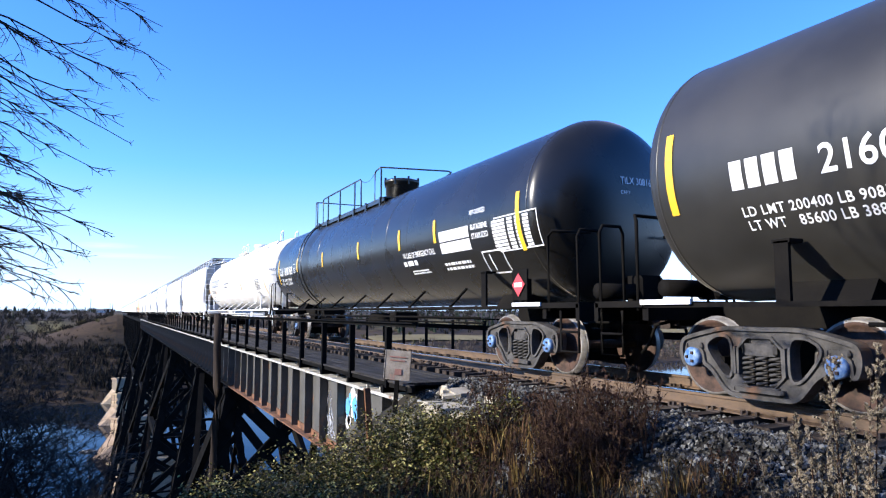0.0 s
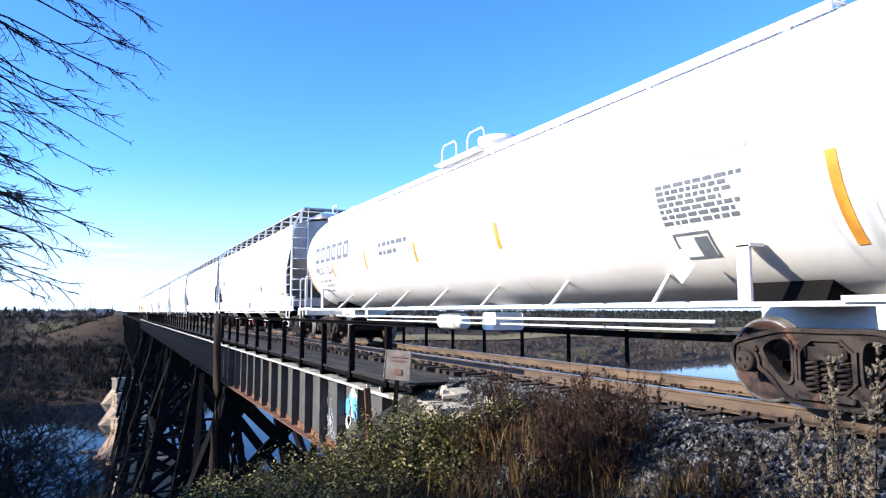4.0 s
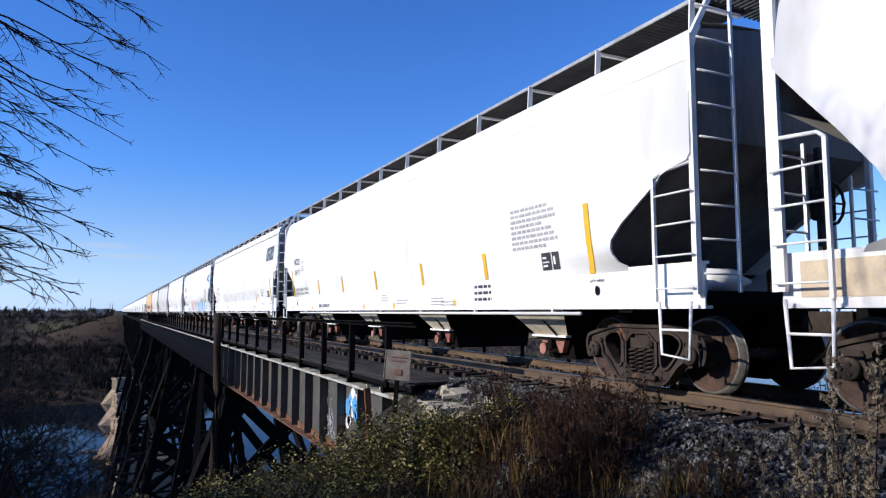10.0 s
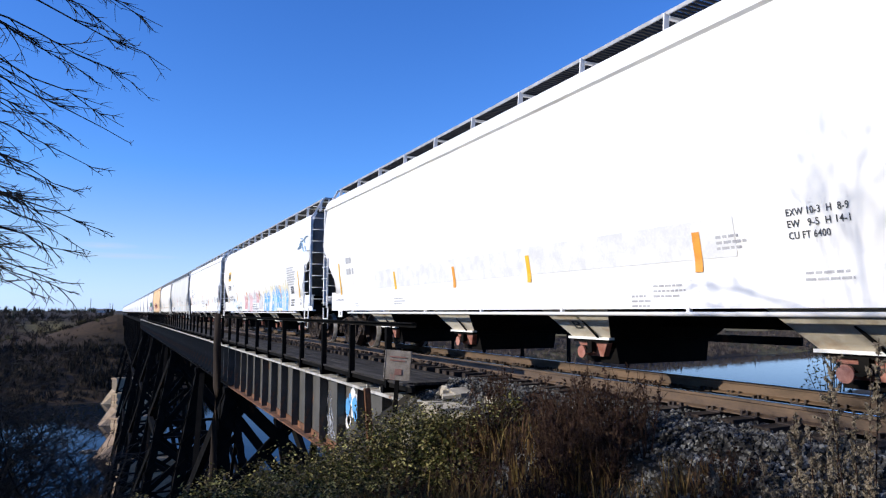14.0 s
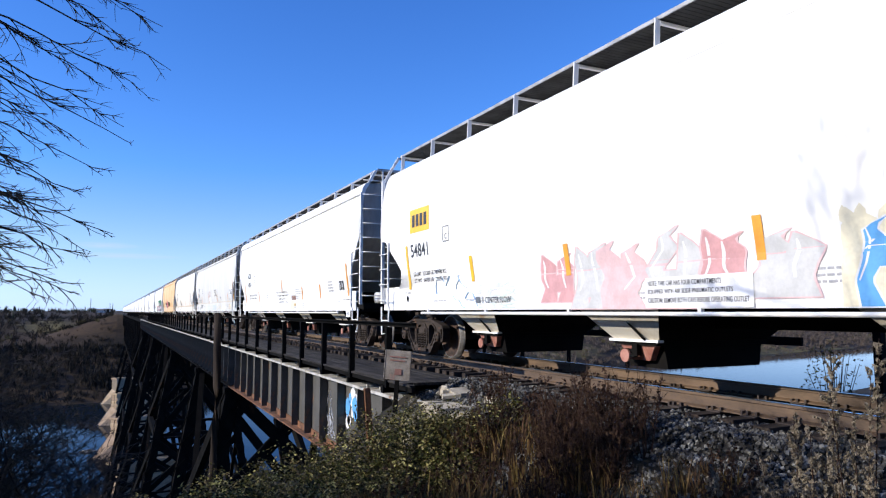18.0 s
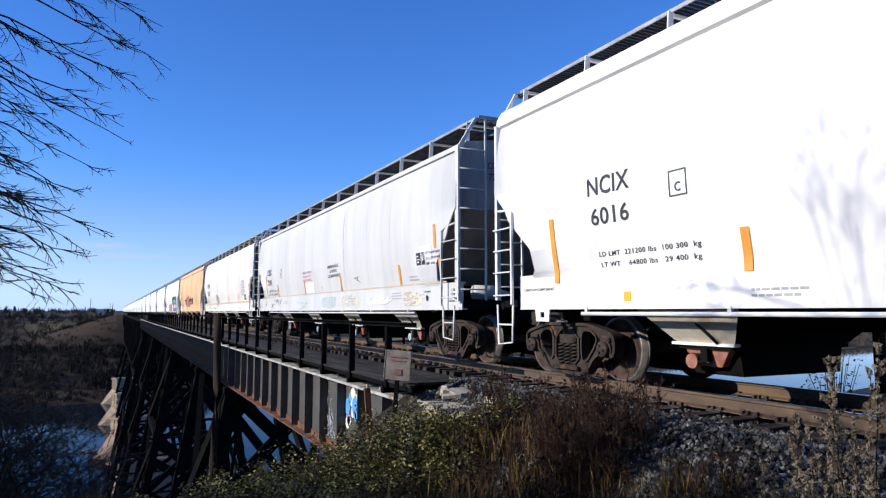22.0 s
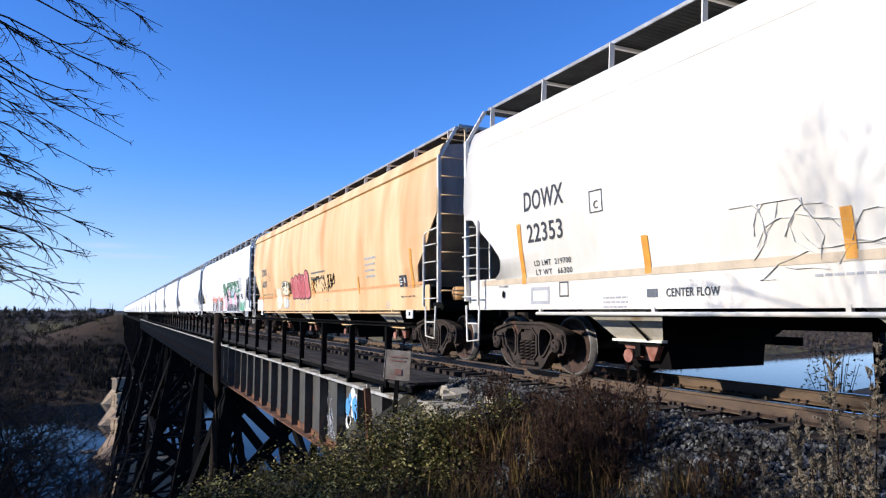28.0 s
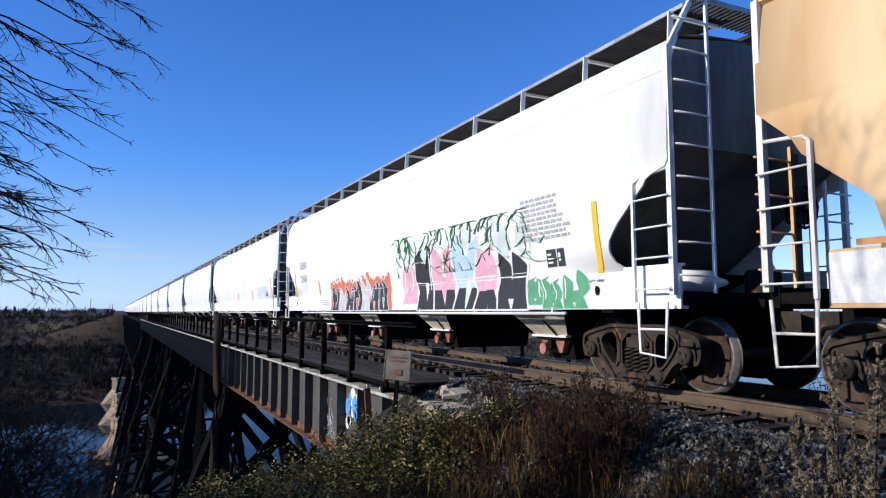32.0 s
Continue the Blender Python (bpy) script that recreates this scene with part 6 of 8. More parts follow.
def build_meadow():
    """A strip of dry meadow on the terrace across the river."""
    g = Geo()
    xs = [180 + 22 * i for i in range(32)]
    vs = []
    for i, x in enumerate(xs):
        wide = 34 + 12 * noise.noise(Vector((i * 0.4, 2, 0)))
        for v in range(5):
            y = far_shore(x) + 96 + 5 * noise.noise(Vector((i * 0.5, 7, 0))) + wide * v / 4
            vs.append((x, y, ground_z(x, y) + 0.8))
    g.add(vs, [(i * 5 + v, i * 5 + 5 + v, i * 5 + 6 + v, i * 5 + 1 + v) for i in range(31) for v in range(4)])
    tagged(part("meadow_ground", g, M_MEADOW), "strip of golden dry meadow across the river", "meadow", kind="structure")


def build_plants():
    rnd = random.Random(77)
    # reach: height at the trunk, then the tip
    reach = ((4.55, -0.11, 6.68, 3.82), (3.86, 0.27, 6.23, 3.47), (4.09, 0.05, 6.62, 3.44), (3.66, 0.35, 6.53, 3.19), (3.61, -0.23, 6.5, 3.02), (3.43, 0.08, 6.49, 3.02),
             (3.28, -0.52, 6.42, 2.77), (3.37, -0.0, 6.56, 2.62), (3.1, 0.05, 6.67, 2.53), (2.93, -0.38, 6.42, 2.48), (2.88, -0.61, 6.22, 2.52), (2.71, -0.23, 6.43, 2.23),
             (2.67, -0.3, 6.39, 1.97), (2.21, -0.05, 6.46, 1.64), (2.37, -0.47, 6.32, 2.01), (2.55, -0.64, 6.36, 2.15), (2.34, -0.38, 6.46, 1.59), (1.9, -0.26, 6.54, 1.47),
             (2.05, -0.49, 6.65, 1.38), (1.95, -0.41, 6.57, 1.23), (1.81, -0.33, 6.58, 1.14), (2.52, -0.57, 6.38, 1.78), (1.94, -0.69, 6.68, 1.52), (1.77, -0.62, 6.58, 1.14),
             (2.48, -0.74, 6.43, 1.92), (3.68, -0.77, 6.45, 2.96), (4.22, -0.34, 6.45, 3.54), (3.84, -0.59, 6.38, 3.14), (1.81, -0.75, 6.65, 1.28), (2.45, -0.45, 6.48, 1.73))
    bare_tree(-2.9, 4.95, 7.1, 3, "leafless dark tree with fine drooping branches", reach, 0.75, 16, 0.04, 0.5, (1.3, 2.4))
    bare_tree(-4.2, 4.6, 6.6, 9, "leafless dark tree with fine drooping branches", (), 0.9, 14, 0.06, 0.2, (1.3, 2.6))
    for k, (x, y, h) in enumerate(((-1.9, 6.6, 2.6), (-2.3, 4.6, 3.0), (-1.5, 3.2, 2.4), (-2.6, 8.6, 2.8), (-1.6, 8.4, 1.9), (-3.0, 2.6, 3.2))):
        bare_tree(x, y, h, 40 + k, "leafless thicket shrub with dense twigs", (), 1.5, 16, 0.035, 0.05)
    for k, (x, y, h) in enumerate(((-0.75, 7.4, 1.15), (-0.95, 8.6, 1.4), (-0.35, 9.2, 1.1))):
        bare_tree(x, y, h, 60 + k, "low leafless shrub with dark twigs", (), 1.7, 14, 0.02, 0.05)
    for k, (x, y, h) in enumerate(((-1.0, 7.0, 2.0), (-0.85, 6.4, 1.6), (-0.55, 6.9, 1.5), (-0.3, 7.9, 1.3), (-1.25, 7.9, 2.3), (-0.15, 8.6, 1.0), (-0.7, 8.2, 1.6), (-1.1, 6.0, 1.9), (-0.75, 6.0, 1.6), (-0.9, 7.5, 1.9), (-0.6, 6.3, 1.3), (-1.0, 8.4, 2.0))):
        bare_tree(x, y, h, 80 + k, "leafless thicket shrub with dense twigs", (), 1.3, 24, 0.022, 0.05)
    for k in range(16):
        grass_tuft(rnd.uniform(-0.9, 0.6), rnd.uniform(7.2, 9.4), rnd.uniform(0.35, 0.6), 90, 340 + k, M_WEED)
    shrubs = ((0.75, 8.3, 0.6, 0.45), (1.25, 8.9, 0.7, 0.6), (1.6, 7.9, 0.6, 0.48), (2.05, 8.9, 0.75, 0.8), (2.6, 8.3, 0.7, 0.72), (2.75, 9.1, 0.8, 0.95), (3.35, 8.7, 0.75, 0.98), (3.3, 7.8, 0.6, 0.6),
              (3.75, 8.8, 0.7, 0.7), (4.2, 9.3, 0.5, 0.45), (3.9, 8.0, 0.55, 0.55), (2.2, 7.5, 0.55, 0.42), (2.9, 7.2, 0.5, 0.42), (0.3, 9.3, 0.6, 0.45), (4.1, 8.15, 0.55, 0.6), (4.5, 7.7, 0.5, 0.55), (3.7, 7.4, 0.5, 0.5))
    for k, (x, y, r, h) in enumerate(shrubs):
        leafy_shrub(x, y, r, h, int(6200 * r * r), 100 + k, (M_LEAF, M_LEAFGOLD), "low green and yellow autumn shrub with small leaves", 0.045)
    for k in range(20):
        x, y = rnd.uniform(3.9, 5.1), rnd.uniform(5.4, 8.6)
        dead_weed(x, y, rnd.uniform(0.55, 1.0) if x < 4.7 else rnd.uniform(0.4, 0.75), 200 + k)
    for k in range(12):
        x, y = rnd.uniform(2.6, 4.6), rnd.uniform(5.2, 7.6)
        dead_weed(x, y, rnd.uniform(0.35, 0.7), 240 + k)
    for k in range(18):
        x, y = rnd.uniform(4.3, 5.1), rnd.uniform(5.4, 6.5)
        dead_weed(x, y, rnd.uniform(0.7, 1.0), 700 + k, 11)
    for k in range(16):
        x, y = rnd.uniform(3.6, 4.75), rnd.uniform(3.2, 6.0)
        dead_weed(x, y, rnd.uniform(0.3, 0.55), 270 + k)
    for k in range(34):
        x, y = rnd.uniform(2.4, 4.7), rnd.uniform(4.2, 8.2)
        grass_tuft(x, y, rnd.uniform(0.35, 0.65), 110, 300 + k, M_DRYGRASS)
    for k, (x, y, h) in enumerate(((4.0, 2.68, 1.95), (3.95, 2.9, 1.5), (3.7, 2.95, 1.2), (3.6, 3.3, 1.15), (4.3, 2.9, 1.35), (3.5, 3.5, 1.0), (3.2, 3.6, 0.95), (3.0, 3.5, 0.85), (4.1, 3.2, 1.2), (3.75, 2.75, 1.35), (3.4, 3.0, 0.95), (3.1, 3.2, 0.8))):
        dead_weed(x, y, h, 400 + k, 4, M_PLUME, True, 0.13)
    for k, (x, y, h) in enumerate(((11.3, 7.75, 1.95), (11.75, 8.35, 1.6), (12.6, 7.6, 1.5))):
        leafy_shrub(x, y, 0.45, h, 260, 500 + k, (M_LEAF, M_LEAFGOLD), "small dark shrub beyond the far rail", 0.06)

    # unseen hedge added beside the camera, which keeps the sun off the near bank
    spots = []
    for k in range(300):
        y = rnd.uniform(-3, 15)
        x = -3.4 - 0.05 * max(0, y) - rnd.uniform(0, 2.2)
        top = curve_at(((-3, 4.6), (4, 4.5), (6, 4.1), (7.5, 3.3), (9.5, 2.3), (13, 2.1), (16, 2.0)), y)
        spots.append((x, y, top * rnd.uniform(0.75, 1.1)))
    brush("hedge_thicket", "dense unseen thicket added beside the camera to shade the bank", spots, M_BRUSHWOOD, 8, 40)
    # unseen woods added: left ones for the tanks' reflections, rear ones to cut skylight
    woods = [(rnd.uniform(-60, -16), rnd.uniform(-45, 9), rnd.uniform(6, 9)) for k in range(150)] + [(rnd.uniform(-30, 1), rnd.uniform(-45, -14), rnd.uniform(7, 12)) for k in range(110)] + [(rnd.uniform(12, 45), rnd.uniform(-45, -16), rnd.uniform(8, 13)) for k in range(80)]
    conifers(woods, 9, "bank_woods", "unseen dark wood added on the near bank to cut skylight")

    def scatter(n, x0, x1, e0, e1, h0, h1, base):
        out = []
        for _ in range(n):
            x = rnd.uniform(x0, x1)
            y = base(x) + rnd.uniform(e0, e1)
            if abs(x - TRACK_X) < 9 and y > 470:
                continue
            out.append((x, y, rnd.uniform(h0, h1)))
        return out

    brush("far_bank_thicket", "leafless thicket on the far river bank, darkened for its shade", scatter(3600, -330, 120, 2, 118, 2.5, 6, far_shore), M_BRUSHWOOD, 1)
    brush("willow_brush", "leafless willow brush on the far bank, pinkish brown paled for sunlight", scatter(2000, 120, 1100, 2, 88, 2.5, 5.5, far_shore), M_WILLOW, 13, 24)
    build_meadow()
    conifers(scatter(330, 140, 1000, 140, 300, 5, 10, far_shore), 15, "bank_conifers", "dark conifers behind the far meadow")
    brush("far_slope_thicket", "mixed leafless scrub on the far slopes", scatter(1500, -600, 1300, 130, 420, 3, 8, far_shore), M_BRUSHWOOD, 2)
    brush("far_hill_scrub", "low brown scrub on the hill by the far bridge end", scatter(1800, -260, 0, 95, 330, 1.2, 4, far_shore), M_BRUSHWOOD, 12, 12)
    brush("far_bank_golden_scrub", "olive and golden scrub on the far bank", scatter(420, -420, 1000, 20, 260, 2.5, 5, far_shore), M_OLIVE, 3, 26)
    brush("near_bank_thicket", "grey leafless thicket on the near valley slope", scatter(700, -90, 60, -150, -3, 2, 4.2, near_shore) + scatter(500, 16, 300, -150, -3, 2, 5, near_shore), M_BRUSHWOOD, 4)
    conifers(scatter(1300, -1500, 1800, 560, 1500, 4, 9, far_shore) + scatter(160, -420, -60, 150, 330, 4, 7, far_shore), 5)
    brush("plateau_woods", "far leafless woods on the horizon", scatter(2000, -1600, 2000, 480, 1500, 4, 8, far_shore), M_BRUSHWOOD, 6, 9)
    h = thing("farm_building", "small white farm building on the far plateau", "building", at=pose(-14, 1010, ground_z(-14, 1010)))
    part("wall", Geo().box((0, 0, 1.2), (17, 8, 3.4)), M_WALLWHITE, h)
    part("roof", Geo().prism(((-5, 2.7), (5, 2.7), (0, 4.4)), -9, 9, "x"), M_ROOF, h)
    for x, y, hh in ((-29, 1000, 18), (-6.5, 1040, 13), (-3, 1040, 13)):
        m = thing("far_mast", "thin grey lattice mast on the horizon", "mast", at=pose(x, y, ground_z(x, y)))
        part("shaft", Geo().beam((0, 0, 0), (0, 0, hh), 0.7), M_CAST, m)


build_plants()


# ---- the train, car by car ----
CARS = []     # thing, distance of its centre along the track at the start


def placed(car, y):
    car.matrix_basis = pose(TRACK_X, y, 0)
    CARS.append((car, y))
    return car


def stripes(car, mat, marks, face=hopper_x):
    """marks: y, z, height of each strip of reflective tape."""
    for y, z, h in marks:
        patch(car, "reflective_stripe", y, z, 0.11, h, mat, face, proud=0.011)


def code(car, mark, number, y, size=1.0, mat=None, z=2.5, face=hopper_x):
    mat = mat or M_INK
    letter(car, mark, y, z, 1.0 * size, 0.30 * size, mat, face)
    letter(car, number, y - 0.04, z - 0.48 * size, 0.9 * size, 0.28 * size, mat, face)


def weights(car, one, two, y, z, width, mat=None, face=hopper_x, h=0.085):
    letter(car, one, y, z, width, h, mat or M_INK, face, "weight_lettering", 1.1)
    letter(car, two, y - 0.02, z - 0.14, width * 0.98, h, mat or M_INK, face, "weight_lettering", 1.1)


def plate_box(car, y, z, face=hopper_x, mat=None):
    framed(car, y, z, 0.27, 0.3, 0.015, mat or M_INK, face)
    letter(car, "C", y - 0.09, z + 0.05, 0.09, 0.11, mat or M_INK, face)


def stencil_block(car, y, z):
    """Black panel of inspection stencils."""
    patch(car, "stencil_panel", y, z, 0.24, 0.26, M_INK)
    patch(car, "stencil_panel", y - 0.27, z, 0.17, 0.26, M_INK)
    y += SHIFT[0]
    g = Geo()
    for u, w, q, h in ((0.03, 0.1, 0.17, 0.03), (0.03, 0.16, 0.11, 0.02), (0.03, 0.12, 0.05, 0.03), (0.30, 0.05, 0.08, 0.12)):
        g.add([(-(hopper_x(z + qq) + 0.01), y - uu, z + qq) for uu, qq in ((u, q), (u + w, q), (u + w, q + h), (u, q + h))], [(0, 1, 2, 3)])
    part("stencil_marks", g, M_WHITEINK, car)


def sill_marks(car, seed, pad=None):
    rnd = random.Random(seed)
    for y in (-HL + 1.5, HL - 1.5):
        g = Geo()
        if pad:
            pierced_plate(g, [[(y - 0.17, 0.84), (y + 0.17, 0.84), (y + 0.19, 1.03), (y - 0.19, 1.03)], [(y - 0.05, 0.9), (y + 0.05, 0.9), (y + 0.05, 0.98), (y - 0.05, 0.98)]], -1.512, -1.49)
            part("jacking_pad", g, pad, car, "pierced lifting plate under the sill")
            letter(car, "2 INCH HF COMP SHOES", y + 0.5, 1.3, 0.8, 0.04, M_INK, lambda z: 1.5, "lettering")
            continue
        # flat black disc stands for the unlit inside of the hole
        g.add([(-(hopper_x(1.25) + 0.02), y + 0.04 * math.cos(k * 0.524), 1.27 + 0.065 * math.sin(k * 0.524)) for k in range(12)], [tuple(range(12))])
        part("jacking_hole", g, M_UNDER, car, "lifting hole drawn as a flat dark disc")
        letter(car, "LIFT HERE", y + 0.16, 1.38, 0.3, 0.035, M_INK, lambda z: 1.5, "lettering")
    for k in range(5):
        bars(car, rnd.uniform(-7.5, 7), rnd.uniform(1.15, 1.4), rnd.uniform(0.3, 0.8), rnd.randint(1, 3), 0.06, 0.025, M_FADEINK, lambda z: 1.5, seed + k)


def build_tanks():
    face = tank_x(1.54, 2.66)
    t1 = placed(build_tank("tank_car", "gloss black tank car with white lettering", M_TANKBLACK, 8.75, 1.54, 2.66, M_UNDER, True, bulge=0.5, square=2.3), -2.9)
    for k in range(4):
        patch(t1, "owner_mark", 7.9 - 0.2 * k, 2.25, 0.15, 0.3, M_WHITEINK, face)
    letter(t1, "2160", 6.9, 2.25, 0.72, 0.28, M_WHITEINK, face)
    weights(t1, "LD LMT 200400 LB 90850 KG", "LT WT   85600 LB 38880 KG", 7.85, 1.97, 1.85, M_WHITEINK, face, 0.1)
    stripes(t1, M_YELLOW, ((8.8, 2.1, 0.95),), face)
    for y in (-8.0, -4, 0, 4):
        stripes(t1, M_YELLOW, ((y, 2.35, 0.45),), face)
    tank_dome(t1, 0.2, 1.54, 2.66, M_UNDER, 4.8, 1.9)

    t2 = placed(build_tank("tank_car", "gloss black tank car with yellow stripes and roof platform", M_TANKGLOSS, 9.0, 1.54, 2.66, M_UNDER, True, bulge=0.5, square=2.3), 18.12)
    g = Geo().lathe([(-0.3, 0.46), (0.42, 0.46), (0.43, 0.51), (0.52, 0.51), (0.55, 0.44), (0.58, 0.001)], 24, "z", (0, -0.3, 4.2))
    dome = part("dome", g, M_TANKGLOSS, t2, "round manway dome with bolted lid")
    for k in range(8):
        part("bolt", Geo().box((0.5 * math.cos(k * 0.785), -0.3 + 0.5 * math.sin(k * 0.785), 4.68), (0.05, 0.05, 0.22)), M_TANKGLOSS, dome)
    plat = Geo().box((-0.95, 2.05, 3.97), (0.04, 6.9, 0.09)).box((-0.78, 2.05, 4.04), (0.34, 6.9, 0.025))
    part("roof_platform", plat, M_TANKGLOSS, t2)
    for y in (4.9, 3.9, 2.57, 1.1, 0.0, -1.15):
        part("platform_bracket", Geo().box((-0.985, y, 3.95), (0.03, 0.09, 0.24)), M_TANKGLOSS, t2)
    rail = Geo().tube(((-0.95, 4.52, 3.95), (-0.95, 4.52, 4.76), (-0.95, 4.47, 4.84), (-0.95, 4.38, 4.86), (-0.95, 0.58, 4.86), (-0.95, 0.52, 4.8), (-0.95, 0.5, 4.0)), 0.022, 6)
    part("handrail", rail, M_TANKGLOSS, t2)
    for y in (3.9, 2.57, 1.1, -1.15):
        part("rail_post", Geo().box((-0.95, y, 4.42), (0.03, 0.06, 0.88)), M_TANKGLOSS, t2)
    part("handrail", Geo().tube(((-0.95, -0.66, 3.95), (-0.95, -0.66, 4.78), (-0.95, -0.72, 4.86), (-0.95, -1.1, 4.9), (0.85, -1.6, 4.86), (0.95, -1.6, 4.83), (0.95, -1.25, 4.78), (0.95, -1.2, 3.9)), 0.022, 6), M_TANKGLOSS, t2)
    part("chain", Geo().tube(((-0.95, 0.5, 4.8), (-0.95, 0.2, 4.7), (-0.95, -0.1, 4.67), (-0.95, -0.4, 4.72), (-0.95, -0.66, 4.84)), 0.008, 4), M_TANKGLOSS, t2)
    part("grab_rail", Geo().tube(((-0.95, 5.45, 3.9), (-0.95, 5.45, 4.85), (-0.95, 5.4, 4.88), (0.9, 5.4, 4.88), (0.95, 5.4, 4.8), (0.95, 5.4, 3.9)), 0.02, 6).tube(((-0.95, 5.23, 3.9), (-0.95, 5.23, 4.86), (-0.95, 5.4, 4.88)), 0.02, 6), M_TANKGLOSS, t2)
    SHIFT[0] = -0.15
    tank_ladder(t2, 4.95, 1.54, 2.66, M_TANKGLOSS)
    stripes(t2, M_YELLOW, ((-8.75, 1.97, 0.95), (8.86, 2.05, 0.95), (-5.6, 2.37, 0.46), (-3.7, 2.37, 0.46), (-0.8, 2.37, 0.46), (2.65, 2.37, 0.46), (5.9, 2.4, 0.46)), face)
    for y in (1.6, -0.2, -1.9, -4.2):
        patch(t2, "weld_line", y, 2.3, 0.01, 1.1, M_CAST, face, n=12)
    patch(t2, "white_panel", -5.85, 2.36, 1.25, 0.2, M_WHITEINK, face)
    patch(t2, "white_panel", -5.85, 2.13, 1.25, 0.2, M_WHITEINK, face)
    letter(t2, "IN CASE OF EMERGENCY CALL", -3.9, 2.16, 1.65, 0.12, M_WHITEINK, face)
    bars(t2, -3.8, 2.0, 1.0, 1, 0.1, 0.1, M_WHITEINK, face, 7, "blanked_number")
    bars(t2, -4.1, 1.86, 1.1, 2, 0.05, 0.03, M_WHITEINK, face, 8)
    bars(t2, -5.8, 1.9, 1.3, 2, 0.09, 0.05, M_WHITEINK, face, 9)
    letter(t2, "NOT-ODORIZED", -7.15, 2.74, 0.58, 0.09, M_WHITEINK, face)
    letter(t2, "BUTADIENE", -7.2, 2.46, 0.6, 0.1, M_WHITEINK, face)
    letter(t2, "STABILIZED", -7.2, 2.3, 0.6, 0.1, M_WHITEINK, face)
    tab = Geo()
    for r in range(9):
        for c, (a, b) in enumerate(((0, 0.36), (0.42, 0.56), (0.62, 0.76), (0.82, 0.96))):
            z = 2.03 + r * 0.058
            tab.add([(-(face(q) + 0.006), -8.1 - u, q) for u, q in ((a * 1.2, z), (b * 1.2, z), (b * 1.2, z + 0.042), (a * 1.2, z + 0.042))], [(0, 1, 2, 3)])
    part("test_table", tab, M_WHITEINK, t2, "white stencilled test table")
    framed(t2, -8.05, 2.0, 1.3, 0.58, 0.02, M_WHITEINK, face)
    framed(t2, -7.4, 1.66, 0.72, 0.4, 0.025, M_WHITEINK, face)
    patch(t2, "stencil_bar", -7.62, 1.72, 0.04, 0.28, M_WHITEINK, face)
    letter(t2, "TILX", 8.7, 2.35, 0.62, 0.3, M_WHITEINK, face)
    letter(t2, "308168", 7.8, 2.35, 1.15, 0.3, M_WHITEINK, face)
    weights(t2, "LD LMT  162300 LB  73600 KG", "LT WT   100700 LB  45700 KG", 8.6, 2.13, 1.7, M_WHITEINK, face, 0.1)
    plate_box(t2, 6.4, 2.4, face, M_WHITEINK)
    for car, y, z in ((t2, -8.8, 1.42),):
        d = Geo()
        r = 0.19
        d.add([(-1.44, y, z - r), (-1.44, y - r, z), (-1.44, y, z + r), (-1.44, y + r, z), (-1.43, y, z - r), (-1.43, y - r, z), (-1.43, y, z + r), (-1.43, y + r, z)], [(0, 1, 2, 3), (7, 6, 5, 4), (0, 4, 5, 1), (1, 5, 6, 2), (2, 6, 7, 3), (3, 7, 4, 0)])
        pl = part("placard", d, M_RED, car, "red diamond hazard placard")
        part("placard_band", Geo().box((-1.443, y, z), (0.004, 0.22, 0.07)), M_WHITEINK, pl)
        part("placard_holder", Geo().box((-1.40, y, z), (0.03, 0.44, 0.5)).box((-1.3, y, z - 0.1), (0.2, 0.06, 0.4)), M_UNDER, car)
    # lettering on the front head
    for words, x, z, w, h in (("TILX 308168", -0.05, 3.05, 0.75, 0.12), ("CAPY", -0.05, 2.88, 0.2, 0.06)):
        me = text_mesh(words, M_WHITEINK)
        xs = [v.co.x for v in me.vertices]
        for v in me.vertices:
            u, q = x + (v.co.x - min(xs)) / (max(xs) - min(xs)) * w, z + v.co.y / 0.72 * h
            r = min(0.999, math.hypot(u, q - 2.66) / 1.54)
            v.co = (u, -9.2 - 0.5 * (1 - r ** 2.3) ** (1 / 2.3) - 0.008, q)
        part("lettering", me, None, t2)

    SHIFT[0] = 0.0
    face = tank_x(1.57, 2.70)
    t3 = placed(build_tank("tank_car", "white tank car with grey lettering and a white side rail", M_TANKWHITE, 9.32, 1.57, 2.70, M_WHITE, False), 38.92)
    tank_dome(t3, -0.6, 1.57, 2.66, M_WHITE, 1.9, 0, True)
    top = 2.70 + 1.57 - 0.08
    walkb = Geo()
    k = -8.7
    walkb.box((-0.87, 0.3, top - 0.09), (0.03, 18, 0.11)).box((-0.3, 0.3, top - 0.02), (0.03, 18, 0.05))
    while k < 9.2:
        walkb.box((-0.57, k, top - 0.06), (0.56, 0.05, 0.02), None)
        k += 0.1
    part("roof_walk", walkb, M_WHITE, t3, "white grating walkway along the tank top")
    for k in range(9):
        part("walk_bracket", Geo().beam((-0.86, -8.2 + 2.1 * k, top - 0.1), (-1.0, -8.2 + 2.1 * k, top - 0.42), 0.06, 0.03), M_WHITE, t3)
    for s in (-1, 1):
        for x in (-0.75, -0.1, 0.6):
            g = Geo().tube(((x, s * 9.2, top - 0.3), (x, s * 9.25, top + 0.25), (x, s * 9.18, top + 0.36), (x, s * 8.85, top + 0.36), (x, s * 8.75, top + 0.25), (x, s * 8.75, top - 0.05)), 0.025, 6)
            part("grab_rail", g, M_WHITE, t3)
    lad = Geo()
    for o in (0.55, 1.0):
        pts = []
        for k in range(9):
            a = k * 0.17
